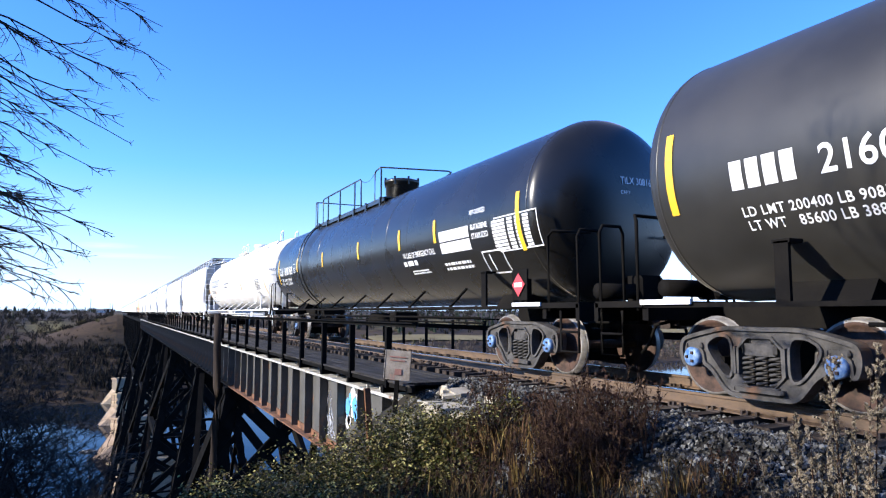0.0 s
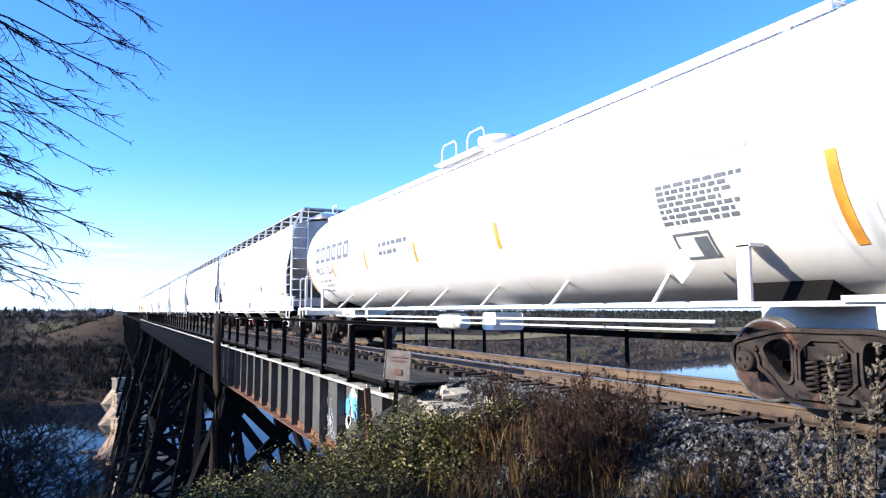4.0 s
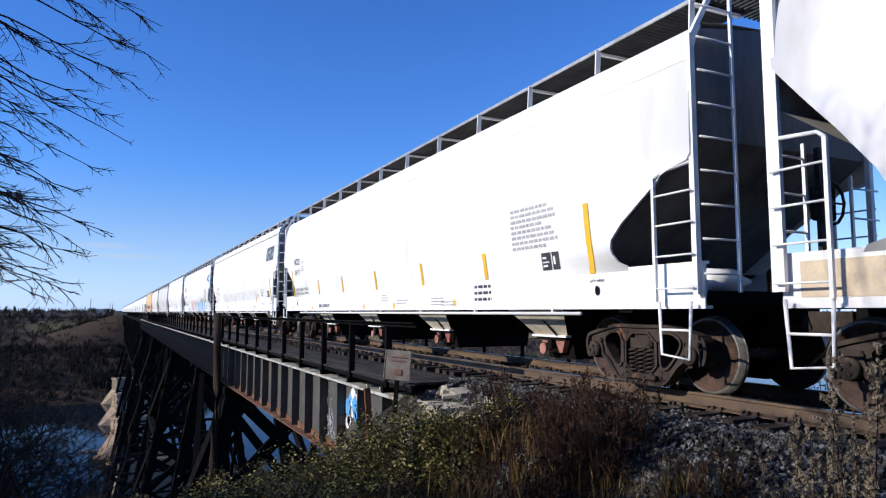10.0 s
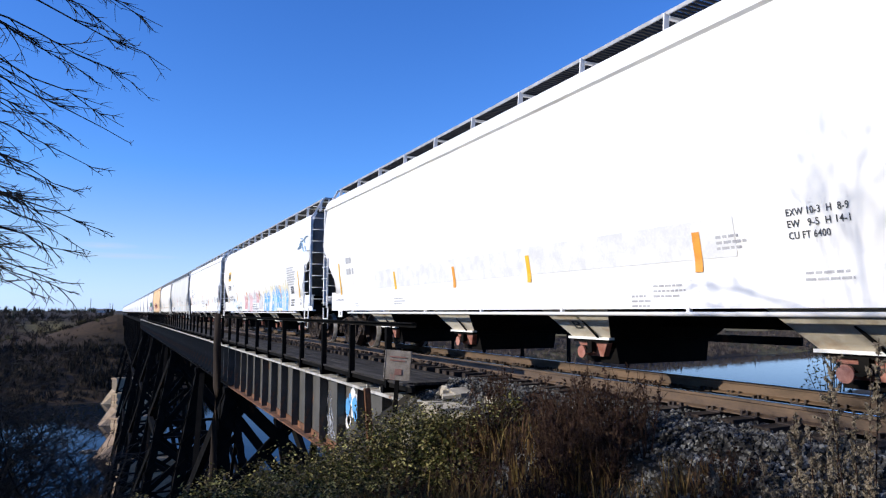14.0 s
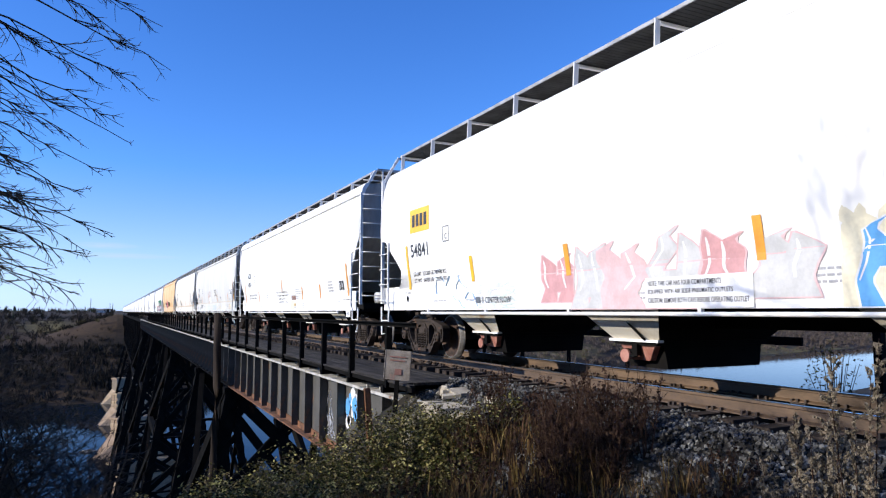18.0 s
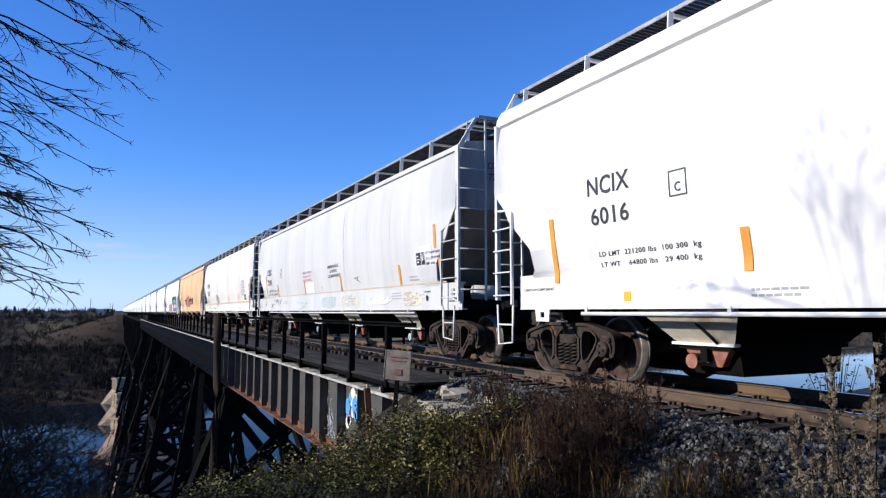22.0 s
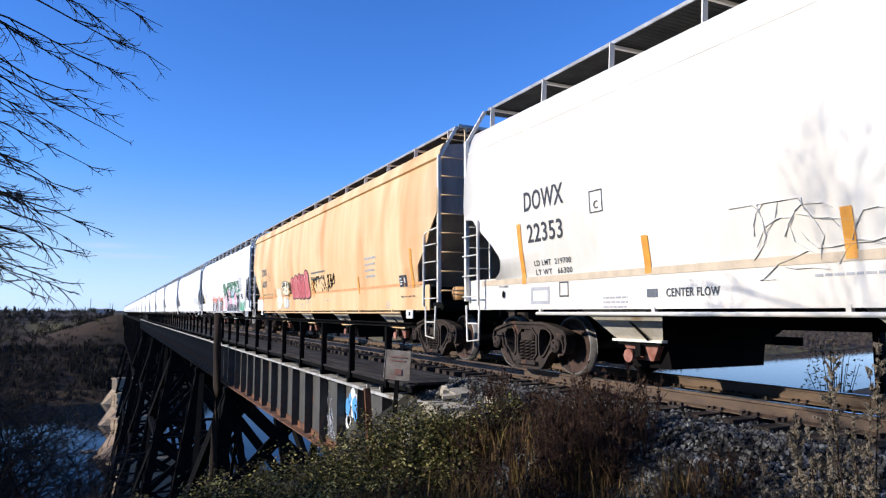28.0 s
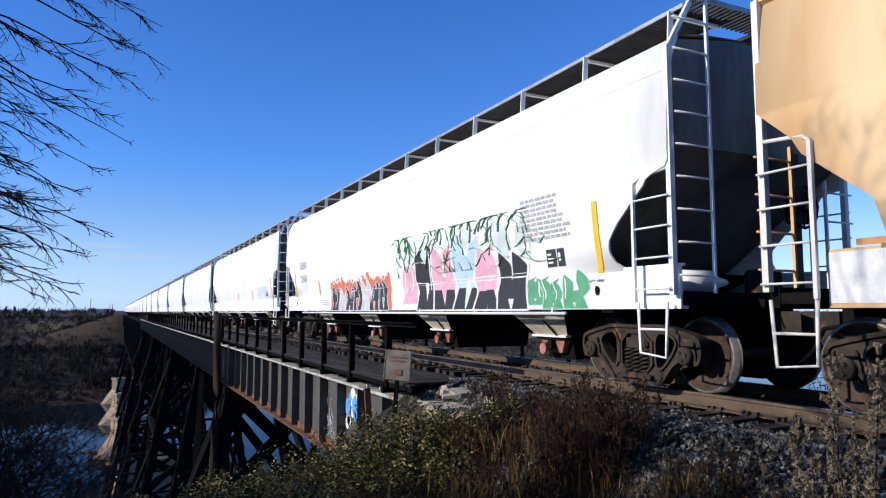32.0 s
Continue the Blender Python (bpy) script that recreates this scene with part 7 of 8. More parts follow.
            pts.append((o, -9.4 - 0.72 * math.cos(math.asin(min(0.98, abs(1.55 * math.cos(a) - 0.0) / 1.6 * 0.98))) - 0.08, 2.72 + 1.55 * math.cos(a)))
        pts.append((o, -10.3, 1.1))
        lad.tube(pts, 0.022, 5)
    for z in [1.3 + 0.33 * k for k in range(9)]:
        q = min(0.97, abs(z - 2.72) / 1.6)
        lad.tube(((0.55, -9.48 - 0.72 * math.sqrt(1 - q * q), z), (1.0, -9.46 - 0.72 * math.sqrt(1 - q * q), z)), 0.018, 5)
    part("end_ladder", lad, M_WHITE, t3)
    for words, x, z, w, h in (("PROX 31236", -1.44, 2.74, 0.79, 0.11), ("CAPY", -1.34, 2.54, 0.2, 0.06)):
        me = text_mesh(words, M_GREYINK)
        xs = [v.co.x for v in me.vertices]
        for v in me.vertices:
            u, q = x + (v.co.x - min(xs)) / (max(xs) - min(xs)) * w, z + v.co.y / 0.72 * h
            r = min(0.999, math.hypot(u, q - 2.70) / 1.57)
            v.co = (u, -9.32 - 0.7 * math.sqrt(1 - r * r) - 0.008, q)
        part("lettering", me, None, t3)
    # owner's name as a row of plain grey blocks
    own = Geo()
    for k in range(6):
        y = 8.3 - k * 0.58
        for a, b, c, d in ((0, 0, 0.42, 0.1), (0, 0.1, 0.1, 0.28), (0.32, 0.1, 0.1, 0.28), (0, 0.38, 0.42, 0.1)):
            stroke(own, y - a, 2.5 + b, c, d, face)
    part("owner_mark", own, M_GREYINK, t3, "row of blocky grey shapes")
    bars(t3, -7.05, 2.68, 1.6, 1, 0.1, 0.09, M_FADEINK, face, 31)
    letter(t3, "PROX", 8.38, 2.13, 0.85, 0.24, M_GREYINK, face)
    letter(t3, "31236", 7.45, 2.13, 0.8, 0.24, M_GREYINK, face)
    weights(t3, "LD LMT   162300 LBS   73600 KGS", "LT WT    100700 LBS   45700 KGS", 8.35, 1.9, 1.3, M_GREYINK, face, 0.08)
    letter(t3, "NEW   10-1995", 8.2, 1.62, 0.8, 0.06, M_GREYINK, face)
    plate_box(t3, 6.37, 2.1, face, M_GREYINK)
    stripes(t3, M_AMBER, ((9.3, 1.6, 0.85), (-9.0, 1.6, 0.85), (6.6, 2.0, 0.44), (3.7, 2.08, 0.44), (0.5, 2.05, 0.44), (-3, 2.05, 0.44)), face)
    for r in range(7):
        bars(t3, -6.85, 2.0 + r * 0.07, 1.3, 1, 0.1, 0.045, M_GREYINK, face, 40 + r)
    framed(t3, -6.9, 1.6, 0.55, 0.3, 0.03, M_GREYINK, face)
    patch(t3, "scuffed_panel", -7.2, 1.62, 0.2, 0.22, M_GREYINK, face)
    d = Geo()
    d.add([(-1.52, -7.2, 1.3), (-1.52, -7.4, 1.5), (-1.52, -7.2, 1.7), (-1.52, -7.0, 1.5)], [(0, 1, 2, 3)])
    pl = part("placard", d, M_WHITEINK, t3, "faded diamond placard with a red edge")
    bars(t3, 2.6, 2.55, 2.2, 1, 0.1, 0.1, M_GREYINK, face, 50)
    bars(t3, 2.6, 2.35, 1.6, 1, 0.1, 0.1, M_GREYINK, face, 51, "blanked_number")


def build_hoppers():
    white = "white covered hopper car with round end cut-outs and roof walkway"
    SHIFT[0] = 0.0
    A = placed(build_hopper(M_WHITE, "tall", "white covered hopper car with grey end and orange stripes", flange=True, posts="plate", half=9.5, end_paint=M_ENDSHADE, board=4.78), 59.95)
    code(A, "DOWX", "22221", 7.6, 0.98, z=2.4)
    end_letter(A, "DOWX", 0.85, 3.72, 0.36, 0.14, -9.44)
    end_letter(A, "22221", 0.88, 3.48, 0.34, 0.14, -9.44)
    end_letter(A, "CAUTION", -1.25, 3.62, 0.26, 0.07, -9.44, M_FADEINK)
    weights(A, "LD LMT 220300", "LT WT   65700", 7.33, 1.78, 0.82)
    plate_box(A, 6.46, 2.15)
    stripes(A, M_AMBER, ((7.85, 1.57, 0.92), (4.55, 1.57, 0.46), (1.55, 1.6, 0.44), (-1.82, 1.57, 0.44), (-4.6, 1.57, 0.46), (-7.85, 1.6, 0.88)))
    stencil_block(A, -3.5, 1.85)
    bars(A, -6.94, 2.0, 0.9, 4, 0.08, 0.045, M_FADEINK, seed=61)
    letter(A, "PLASTIC GRANULES", -6.94, 1.62, 1.1, 0.1, M_INK)
    bars(A, -5.5, 2.0, 0.6, 2, 0.08, 0.045, M_FADEINK, seed=62)
    patch(A, "stain", 6.72, 1.2, 0.46, 0.2, M_FADEINK, lambda z: 1.505)
    patch(A, "rust_patch", 9.3, 1.12, 1.5, 0.34, SPRAY["rustwash"], lambda z: 1.503, label="ochre rust staining")
    patch(A, "stain", -0.46, 1.15, 0.56, 0.28, M_GREYINK, lambda z: 1.505)

    SHIFT[0] = 0.2
    B = placed(build_hopper(M_WHITE, "round", white, half=10.07), 80.48)
    code(B, "NCIX", "7417", 8.2, 0.78, M_GREYINK, 2.6)
    weights(B, "LD LMT  220300 LB  99900 KG", "LT WT   65700 LB  29800 KG", 8.15, 1.71, 1.62, M_GREYINK)
    plate_box(B, 7.2, 2.38)
    stripes(B, M_YELLOW, ((8.57, 1.5, 0.95), (5.3, 1.54, 0.45), (2.83, 1.53, 0.45), (0.11, 1.53, 0.45), (-2.7, 1.54, 0.45), (-5.4, 1.54, 0.45), (-8.3, 1.5, 0.95)))
    stencil_block(B, -7.19, 1.6)
    bars(B, -6.42, 2.55, 1.25, 8, 0.085, 0.045, M_FADEINK, seed=63)
    for y, z in ((6.3, 1.12), (-4.0, 1.15), (1.2, 1.12), (-0.9, 1.12)):
        g = Geo()
        g.add([(-1.506, y + 0.07 * math.cos(k * 0.524), z + 0.07 * math.sin(k * 0.524)) for k in range(12)], [tuple(range(12))])
        part("yellow_dot", g, M_YELLOW, B)
    bars(B, 5.28, 1.12, 0.3, 1, 0.1, 0.1, M_GREYINK, lambda z: 1.503, 64, "maker_mark")
    letter(B, "CENTER FLOW", 4.95, 1.12, 0.8, 0.1, M_GREYINK, lambda z: 1.503)
    patch(B, "red_square", 8.76, 1.08, 0.14, 0.09, SPRAY["pink"], lambda z: 1.505)
    bars(B, -5.0, 1.4, 0.7, 3, 0.11, 0.05, M_INK, lambda z: 1.5, 65)

    SHIFT[0] = -0.1
    C = placed(build_hopper(M_WHITE, "angle", "white covered hopper car with a slanted dark owner mark", half=9.75, sill_cut=0.62), 101.45)
    own = Geo()
    for k in range(4):
        y = -7.36 - k * 0.36
        for a, b, c, d in ((0, 0, 0.12, 0.56), (0.12, 0.42, 0.2, 0.14), (0.2, 0, 0.12, 0.56 if k != 1 else 0.3), (0.12, 0.2 if k == 1 else 0.0, 0.1, 0.12)):
            stroke(own, y - a - 0.22 * b + SHIFT[0], 3.1 + b, c, d, hopper_x, 0.22)
    part("owner_mark", own, M_GREYINK, C, "bold slanted dark grey shapes")
    stripes(C, M_YELLOW, ((-8.05, 1.4, 0.97), (-1.42, 1.44, 0.42), (4.16, 1.5, 0.4), (8.3, 1.45, 0.9)))
    stripes(C, M_AMBER, ((-4.83, 1.42, 0.44), (1.16, 1.44, 0.4)))
    stencil_block(C, -7.34, 1.6)
    for k, w in enumerate(("EXW 10-3  H  8-9", "EW   9-5  H 14-1", "CU FT 6400")):
        letter(C, w, -6.02, 1.89 - k * 0.11, 0.62 if k < 2 else 0.42, 0.07, M_INK)
    bars(C, -5.15, 1.76, 0.4, 3, 0.06, 0.03, M_FADEINK, seed=66)
    bay_letter(C, 1, "B", ())
    patch(C, "painted_over_patch", 5.4, 1.56, 10.8, 0.42, SPRAY["offwhite"], label="pale grey patch of fresh paint")
    bars(C, 7.6, 2.3, 0.6, 2, 0.3, 0.16, M_FADEINK, seed=67)

    SHIFT[0] = -0.17
    D = placed(build_hopper(M_WHITE, "round", "white covered hopper car with red and blue graffiti", half=9.73), 122.5)
    b = patch(D, "owner_badge", 8.06, 2.66, 0.98, 0.5, M_BADGE, label="golden yellow badge with dark bars")
    for k in range(4):
        patch(b, "badge_bar", 7.93 - k * 0.2, 2.78, 0.14, 0.26, M_INK, proud=0.011)
    letter(D, "54841", 8.06, 2.14, 0.88, 0.28, M_INK)
    weights(D, "LD LMT  221300 LB 100400 KG", "LT WT   64700 LB   29350 KG", 8.02, 1.74, 1.58)
    plate_box(D, 6.46, 2.34)
    stripes(D, M_YELLOW, ((8.33, 1.47, 0.94), (5.45, 1.53, 0.46), (-7.85, 1.47, 0.95)))
    stripes(D, M_AMBER, ((2.6, 1.5, 0.45), (-0.6, 1.5, 0.45)))
    bars(D, 5.3, 1.14, 0.3, 1, 0.1, 0.11, M_GREYINK, lambda z: 1.513, 69, "maker_mark")
    letter(D, "CENTER FLOW", 4.95, 1.14, 0.85, 0.1, M_INK, lambda z: 1.515)
    graffiti(D, 6.95, 1.05, 1.35, 0.62, (), "sky", 70, strokes=9, lw=0.03, n=4, label="thin blue outline tag")
    smear(D, 5.3, 1.05, 1.3, 0.42, ("pale", "paleteal"), 71, hopper_x, "pale green smear", 0.5)
    block_graffiti(D, 3.2, 1.03, 4.4, 0.95, 6, ("rose", "silver", "palerose", "silver"), "palerose", 72, 0.5, rim=0.025, label="faded red and grey block graffiti")
    block_graffiti(D, -1.6, 1.03, 1.15, 0.9, 2, ("blue",), "white", 73, 0.36, "cream", rim=0.02, label="blue and grey block graffiti")
    block_graffiti(D, -3.2, 1.03, 3.0, 1.02, 6, ("blue", "sky", "blue"), "white", 74, 0.38, "cream", rim=0.022, label="bright blue block graffiti with a cream cloud")
    patch(D, "drip_mark", -4.92, 1.5, 0.1, 0.5, M_AMBER, proud=0.014)
    graffiti(D, -8.15, 3.0, 0.95, 0.5, (), "sky", 75, strokes=7, lw=0.08, label="light blue sprayed tag")
    stencil_block(D, -6.67, 1.64)
    bars(D, -6.2, 2.55, 1.3, 8, 0.085, 0.045, M_FADEINK, seed=76)
    for k, w in enumerate(("NOTE: THIS CAR HAS FOUR COMPARTMENTS", "EQUIPPED WITH AIR SLIDE PNEUMATIC OUTLETS", "CAUTION: REMOVE BOTH CAPS BEFORE OPERATING OUTLET")):
        patch(D, "white_panel", 1.0, 1.03, 1.55, 0.36, M_WHITEINK, proud=0.016) if k == 0 else None
        letter(D, w, 0.95, 1.29 - k * 0.1, (1.1, 1.25, 1.45)[k], 0.06, M_INK, lambda z: hopper_x(z) + 0.013)
    bars(D, -6.6, 1.38, 0.6, 3, 0.09, 0.05, M_INK, lambda z: 1.5, 77)

    SHIFT[0] = -0.17
    E = placed(build_hopper(M_WHITE, "angle", "white covered hopper car with angled ends and a rusty stain", half=9.5, sill_cut=0.62), 143.25)
    code(E, "NCIX", "6016", 7.15, 0.82, M_INK, 2.52)
    weights(E, "LD LMT  221200 lbs  100 300  kg", "LT WT    64800 lbs   29 400  kg", 7.03, 1.69, 1.74)
    plate_box(E, 5.67, 2.3)
    stripes(E, M_AMBER, ((8.08, 1.4, 0.93), (4.76, 1.4, 0.45), (0.1, 1.77, 0.44), (-2.95, 1.4, 0.45), (-5.2, 1.4, 0.44), (-8.05, 1.42, 0.9)))
    stencil_block(E, -7.3, 1.6)
    for k, (w, y, n) in enumerate((("NE PAS NETTOYEZ AVEC LA VAPEUR OU DE L'EAU CHAUD", 1.14, 2.0), ("DO NOT CLEAN WITH STEAM OR BOILING WATER", 0.95, 1.85), ("INTERIOR  EPOXY 428PC    11-01", 0.75, 1.5), ("EXTERIOR  EPOXY 5678     04-00", 0.72, 1.5))):
        letter(E, w, y, 1.7 - k * 0.125, n, 0.065, M_INK)
    bars(E, -2.05, 1.76, 0.85, 3, 0.075, 0.025, M_FADEINK, seed=80)
    bars(E, -1.98, 1.52, 0.95, 2, 0.07, 0.025, M_FADEINK, seed=180)
    bars(E, 3.05, 1.72, 0.4, 3, 0.07, 0.03, M_FADEINK, seed=181)
    patch(E, "scraped_patch", -1.25, 1.4, 0.8, 0.2, SPRAY["silver"], label="scraped grey primer patch")
    smear(E, -1.42, 1.41, 0.62, 0.15, ("scab",), 78, hopper_x, "brown rust scab", 0.97)
    patch(E, "run_off_stain", -1.2, 1.06, 0.6, 0.32, SPRAY["cream"], label="pale tan run-off stain below the rust")
    patch(E, "yellow_dot", -1.9, 1.18, 0.12, 0.11, M_YELLOW, lambda z: 1.512)
    bars(E, -6.2, 1.85, 0.6, 4, 0.09, 0.05, M_FADEINK, seed=79)
    patch(E, "yellow_dot", 6.6, 1.12, 0.13, 0.12, M_YELLOW, lambda z: 1.505)
    bay_letter(E, 1, "BC", ("40.9 CU M", "1445 CU FT"))
    bay_letter(E, 2, "AC", ("40.9 CU M", "1445 CU FT"))

    SHIFT[0] = -0.15
    F = placed(build_hopper(M_GREYWHITE, "angle", "chalky grey-white covered hopper car with worn paint", flange=True, posts="plate", half=9.78, cap=M_CAP), 163.92)
    code(F, "CCBX", "72101", 7.84, 0.83, M_INK, 2.45)
    end_letter(F, "CCBX", -0.9, 3.75, 0.36, 0.13, -9.72)
    end_letter(F, "72101", -0.88, 3.53, 0.36, 0.13, -9.72)
    bay_letter(F, 1, "CB", ())
    weights(F, "* LD LMT 219300  LB 99500  KG", "LT WT  66700  LB 30200  KG", 7.8, 1.78, 1.7)
    stripes(F, M_AMBER, ((8.12, 1.58, 0.93), (6.0, 1.58, 0.47), (1.87, 1.56, 0.47), (-2.2, 1.57, 0.46), (-6.63, 1.57, 0.46), (-8.75, 1.58, 0.48), (-8.6, 2.25, 0.48)))
    plate_box(F, 5.4, 2.3)
    stencil_block(F, -7.68, 1.96)
    for k, w in enumerate(("EXTERIOR PAINT", "#5105/5401", "BMT  4-00")):
        letter(F, w, -8.17, 2.16 - k * 0.11, 0.72 if k < 2 else 0.4, 0.055, M_INK)
    letter(F, "2 INCH HF", -9.2, 1.38, 0.36, 0.05, M_INK, lambda z: 1.5)
    letter(F, "COMP SHOES", -9.2, 1.3, 0.4, 0.05, M_INK, lambda z: 1.5)
    graffiti(F, -3.4, 1.62, 1.1, 0.28, (), "grey", 81, strokes=4, lw=0.025, label="faint scrawl in grey dust")
    graffiti(F, 7.25, 1.12, 1.5, 0.36, (), "grey", 82, strokes=9, lw=0.028, face=lambda z: 1.5, label="thin dark scribble")
    smear(F, -6.8, 1.12, 1.0, 0.3, ("rustwash", "cream"), 83, lambda z: 1.503, "ochre rust smear", 0.6)
    smear(F, -4.3, 1.16, 1.6, 0.2, ("white",), 84, lambda z: 1.503, "buffed white paint", 0.8)
    patch(F, "fresh_patch", -7.9, 2.05, 0.55, 0.3, M_WHITEINK, label="bright touched-up paint")
    letter(F, "HAMMERING ON SIDE", -1.05, 2.27, 1.1, 0.09, M_INK)
    letter(F, "OF CAR WILL", -1.29, 2.13, 0.66, 0.09, M_INK)
    letter(F, "CONTAMINATE PRODUCT", -1.03, 1.99, 1.25, 0.09, M_INK)
    letter(F, "CAUTION   BEFORE", 1.97, 2.25, 1.05, 0.075, SPRAY["rose"])
    letter(F, "UNLOADING ATTACH", 1.97, 2.12, 1.1, 0.075, SPRAY["rose"])
    bars(F, 1.97, 2.0, 1.15, 1, 0.1, 0.07, SPRAY["rose"], seed=86)
    patch(F, "fresh_patch", 1.7, 1.58, 1.05, 0.36, M_WHITEINK, label="bright touched-up paint")
    framed(F, -0.15, 1.62, 0.2, 0.13, 0.015, M_FADEINK)
    smear(F, -0.12, 1.1, 1.4, 0.34, ("teal", "silver", "teal"), 185, lambda z: 1.503, "faded teal graffiti smear")
    smear(F, 3.1, 1.12, 1.3, 0.26, ("paleteal",), 186, lambda z: 1.503, "faded green graffiti smear", 0.6)
    smear(F, -2.1, 1.12, 1.6, 0.34, ("cream", "silver", "cream"), 187, lambda z: 1.503, "faded yellow graffiti", 0.6)
    for y in (6.9, 5.0, 3.3, 0.2, -2.9, -4.6, -6.2):
        patch(F, "panel_seam", y, 1.6, 0.01, 2.4, SPRAY["silver"], n=30, label="thin dark panel joint")
    patch(F, "rust_streak", -2.62, 1.6, 0.04, 2.2, SPRAY["silver"], n=30, label="thin brownish run-off streak")
    patch(F, "sill_stain", 9.2, 1.556, 18.2, 0.03, SPRAY["rustwash"], label="ochre rust line along the sill")
    bars(F, -7.2, 1.72, 0.6, 2, 0.07, 0.035, M_FADEINK, seed=87)

    SHIFT[0] = 0.0
    G = placed(build_hopper(M_CREAM, "round", "cream white covered hopper car with rusty sill", half=9.5), 184.4)
    code(G, "DOWX", "22353", 7.44, 1.02, M_INK, 2.53)
    weights(G, "LD LMT  219700", "LT WT   66300", 7.3, 1.68, 0.93)
    plate_box(G, 5.84, 2.3)
    stripes(G, M_AMBER, ((7.68, 1.42, 0.94), (4.92, 1.45, 0.46), (2.4, 1.45, 0.46), (-1.5, 1.45, 0.46), (-5.1, 1.42, 0.48), (-8.25, 1.42, 0.94)))
    bars(G, 4.9, 1.16, 0.28, 1, 0.1, 0.1, M_GREYINK, lambda z: 1.503, 88, "maker_mark")
    letter(G, "CENTER FLOW", 4.58, 1.16, 0.78, 0.1, M_INK, lambda z: 1.503)
    graffiti(G, 3.4, 1.3, 1.1, 0.75, (), "silver", 89, strokes=16, lw=0.018, label="loose grey spray scribble")
    framed(G, 7.45, 1.1, 0.5, 0.26, 0.05, M_FADEINK, lambda z: 1.5)
    framed(G, 6.7, 1.2, 0.22, 0.22, 0.02, M_INK, lambda z: 1.5)
    stencil_block(G, -6.79, 1.58)
    bars(G, -6.1, 2.5, 1.2, 9, 0.085, 0.045, M_FADEINK, seed=90)
    patch(G, "sill_stain", 9.0, 1.43, 17.5, 0.09, SPRAY["rustwash"], lambda z: 1.504, label="ochre rust line along the sill")

    H = placed(build_hopper(M_ORANGE, "angle", "faded orange covered hopper car with red graffiti", half=9.9, trim=M_CREAM, sill_cut=0.62), 204.9)
    patch(H, "sill_stain", 9.0, 1.56, 18.0, 0.06, SPRAY["rustorange"], label="darker orange rust band along the sill")
    code(H, "DOWX", "68347", 7.86, 1.0, M_GREYINK, 2.48)
    weights(H, "LD LMT   221 300   lbs   100 350   kg   LO", "LT WT    64700   lbs   29 400   kg", 7.74, 1.64, 1.97)
    patch(H, "fresh_patch", 9.27, 1.06, 1.25, 0.46, SPRAY["offwhite"], lambda z: 1.503, label="patch of whitish repaint on the sill end")
    plate_box(H, 6.5, 2.26)
    stripes(H, M_AMBER, ((8.06, 1.42, 0.94), (5.53, 1.45, 0.45), (3.2, 1.45, 0.4), (-0.3, 1.45, 0.5), (-4.8, 1.45, 0.45), (-8.42, 1.5, 0.85)))
    stencil_block(H, -7.7, 1.54)
    bubble_graffiti(H, 2.6, 1.42, 2.5, 0.95, 5, ("red", "brick", "red"), "black", 91, label="red bubble graffiti with black outline")
    bubble_graffiti(H, 5.05, 1.12, 0.75, 0.85, 1, ("cream",), "silver", 92, 0.025, label="pale sprayed figure with a grey outline")
    bubble_graffiti(H, 4.15, 1.62, 1.05, 0.55, 1, ("cream",), "black", 192, 0.025, label="pale speech bubble with dark outline")
    graffiti(H, 4.05, 1.72, 0.85, 0.35, (), "black", 193, strokes=11, lw=0.04, face=lambda z: hopper_x(z) + 0.004, label="dark sprayed tag in the bubble")
    bubble_graffiti(H, 4.0, 1.12, 0.8, 0.42, 2, ("cream", "silver"), "grey", 194, 0.022, label="pale sprayed shapes with grey outlines")
    graffiti(H, 3.05, 1.55, 0.4, 0.5, (), "black", 195, strokes=9, lw=0.035, label="dark sprayed tag")
    graffiti(H, -0.1, 1.6, 2.9, 0.5, (), "black", 93, strokes=34, lw=0.026, label="dark scribbled tag")
    bay_letter(H, 1, "AC", ("40.9 CU M", "1445 CU FT"))
    bars(H, -0.2, 2.2, 1.9, 2, 0.2, 0.05, M_GREYINK, seed=94)
    bars(H, -5.5, 2.3, 0.9, 4, 0.15, 0.05, M_FADEINK, seed=95)

    I = placed(build_hopper(M_WHITE, "round", "white covered hopper car with pink and green graffiti", half=9.72), 225.68)
    stripes(I, M_YELLOW, ((-8.28, 1.5, 0.95), (8.4, 1.5, 0.9), (5.4, 1.5, 0.45)))
    code(I, "DOWX", "22410", 7.6, 0.9, M_FADEINK, 2.4)
    block_graffiti(I, 4.0, 1.03, 4.6, 0.85, 7, ("black", "silver", "black"), "white", 98, 0.4, "orange", rim=0.03, label="grey and black graffiti in an orange cloud")
    block_graffiti(I, -1.5, 1.03, 5.0, 1.15, 6, ("pink", "black", "pink", "paleblue"), "white", 100, 0.5, rim=0.05, low="black", arch=0.25, label="pink and black graffiti with a green outline")
    graffiti(I, -1.2, 1.75, 5.5, 0.85, ("paleteal",), "green", 201, n=12, strokes=70, lw=0.045, face=lambda z: hopper_x(z) - 0.005, label="green sprayed outlines round the letters")
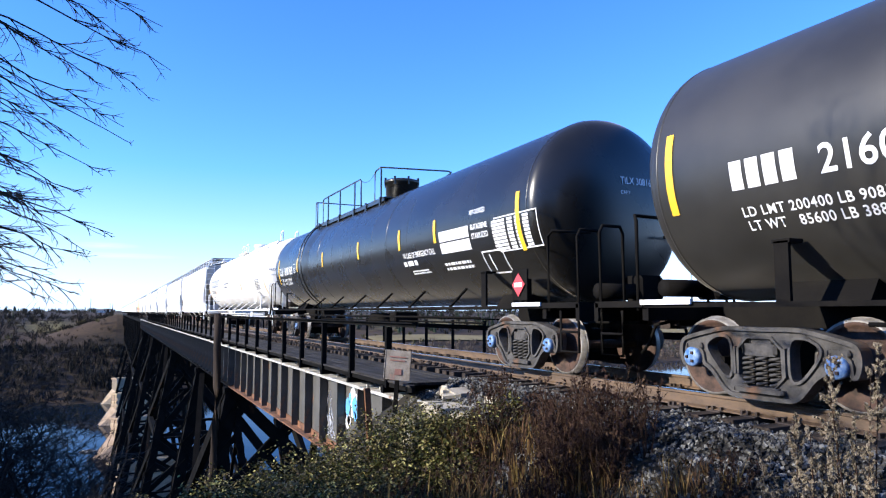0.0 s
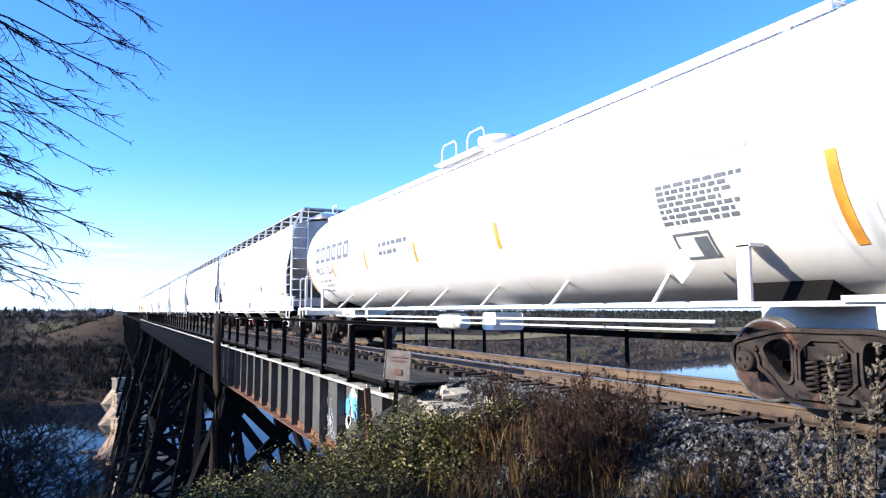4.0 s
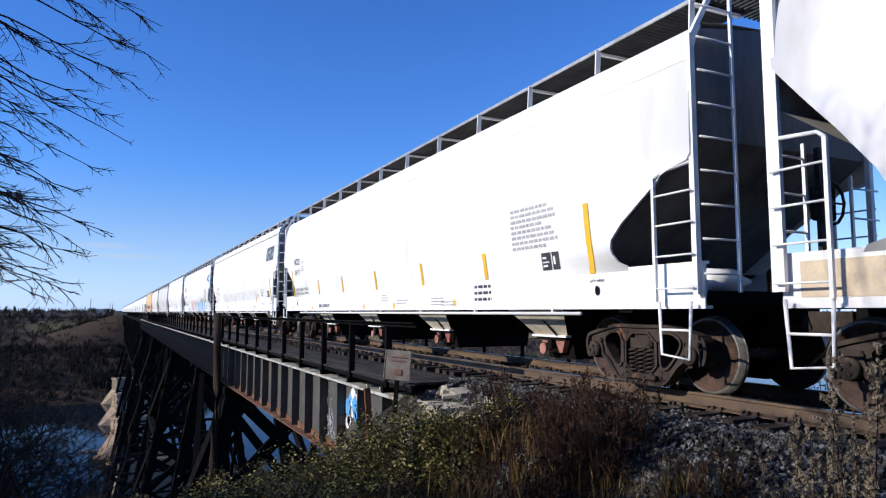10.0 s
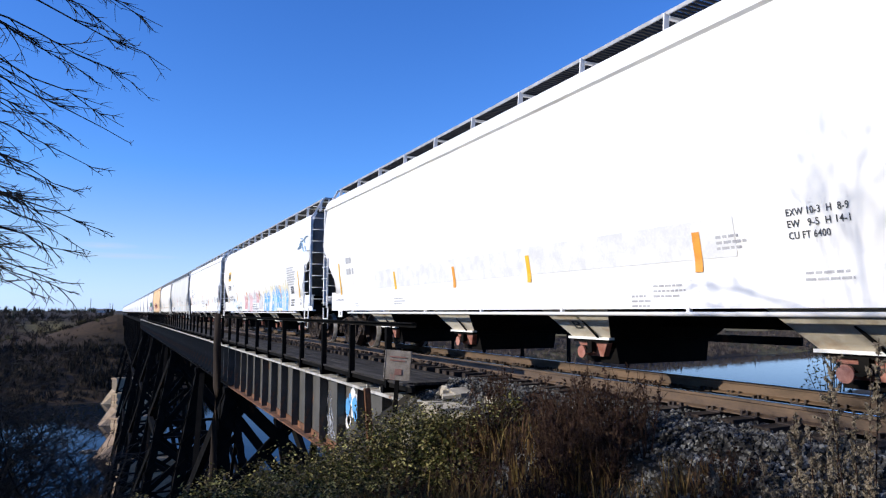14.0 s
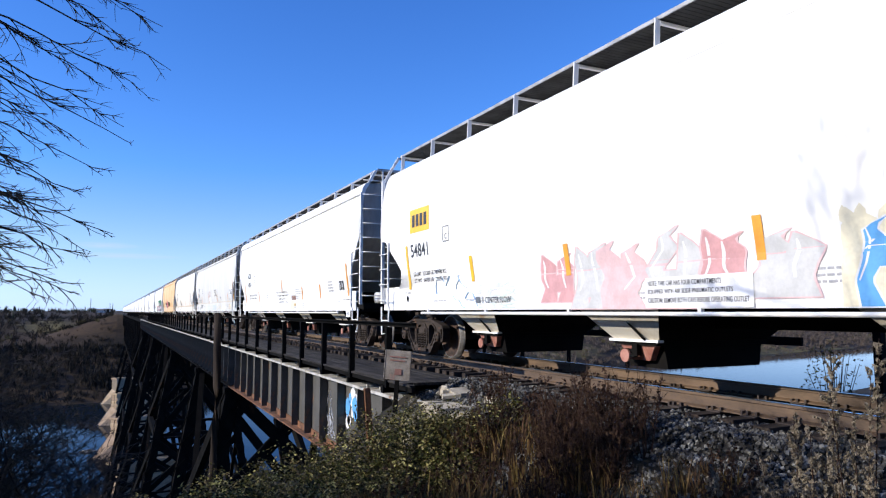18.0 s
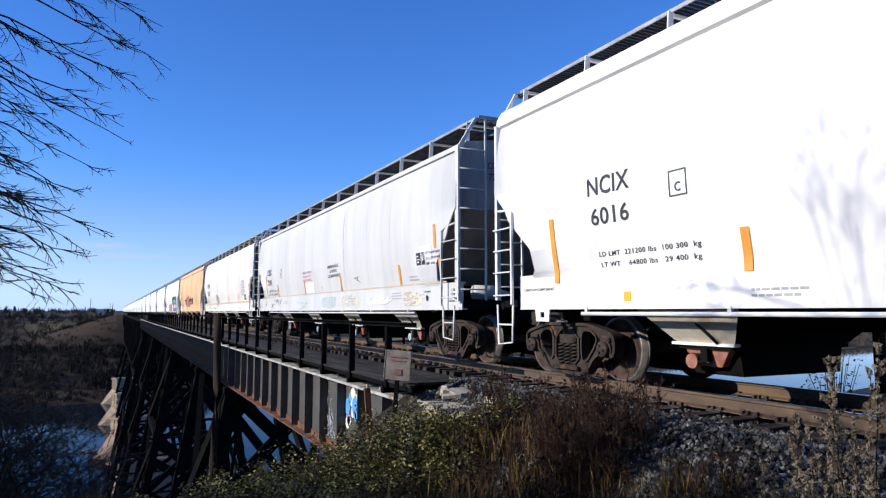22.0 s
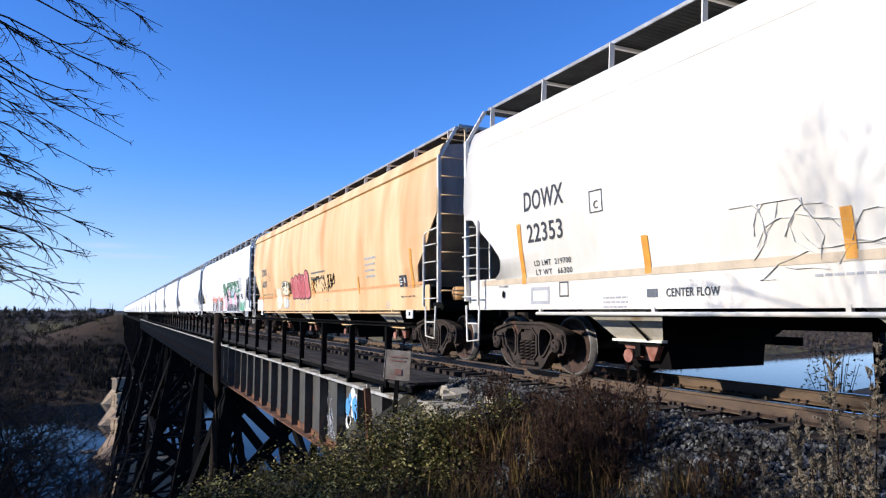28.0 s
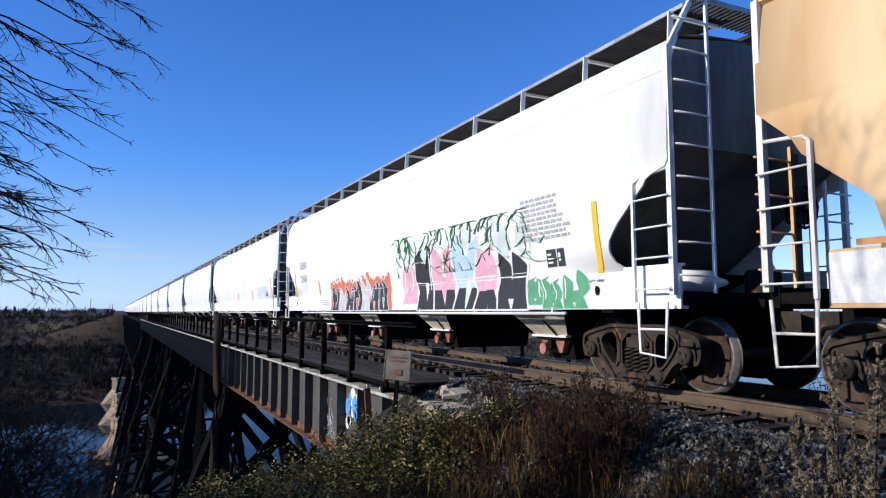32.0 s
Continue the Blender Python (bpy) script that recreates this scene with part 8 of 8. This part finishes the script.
    block_graffiti(I, -6.5, 1.03, 1.5, 0.55, 3, ("green",), "paleteal", 101, 0.5, rim=0.02, label="green graffiti tag")
    stencil_block(I, -7.13, 1.64)
    bars(I, -6.52, 2.66, 1.3, 9, 0.075, 0.045, M_FADEINK, seed=102)

    J = placed(build_hopper(M_WHITE, "round", white), 246.6)
    stripes(J, M_AMBER, ((-8.3, 1.5, 0.9), (-4, 1.5, 0.45), (0, 1.5, 0.45), (8.3, 1.5, 0.9)))
    patch(J, "painted_over_patch", -5.2, 1.56, 2.4, 0.5, SPRAY["pale"], label="pale grey patch of fresh paint")
    stencil_block(J, -7.1, 1.6)
    for k, car in enumerate((A, B, C, D, E, F, G, H, I)):
        sill_marks(car, 600 + 10 * k, {C: M_WHITE, E: M_WHITE, H: M_CREAM}.get(car))


def build_far_cars():
    SHIFT[0] = 0.0
    far = build_hopper(M_WHITE, "round", "white covered hopper car far along the train", full=False)
    placed(far, 267.5)
    for k in range(1, 22):
        placed(copy_thing(far, pose(0, 0, 0)), 267.5 + 20.9 * k)


build_tanks()
build_hoppers()
build_far_cars()

# seconds and the metres that the train has rolled
TRAVEL = ((0, 0.0), (4, 26.0), (8, 52.0), (12, 78.0), (16, 104.0), (20, 130.0), (23, 149.5), (24, 156.1), (25, 162.75), (28, 183.0), (32, 210.2))


def rolled(t):
    return curve_at(TRAVEL, t)


def motions():
    for car, y in CARS:
        walk(car, [(t, pose(TRACK_X, y - d, 0)) for t, d in TRAVEL])
    start = {car: y for car, y in CARS}
    turns = {}
    for wheel, off, car in ROLLING:
        near = [k * 0.1 for k in range(321) if -14 < start[car] - rolled(k * 0.1) < 48]
        if not near:
            continue
        key = (round(off, 2), near[0], near[-1])
        if key not in turns:
            times = sorted({0.0, 32.0, *[round(t, 1) for t in near]})
            d0 = rolled(near[0])
            turns[key] = [(t, pose(0, off, WHEEL_R, math.degrees(max(0, min(rolled(t), rolled(near[-1])) - d0) / WHEEL_R) % 360)) for t in times]
        walk(wheel, turns[key])


motions()
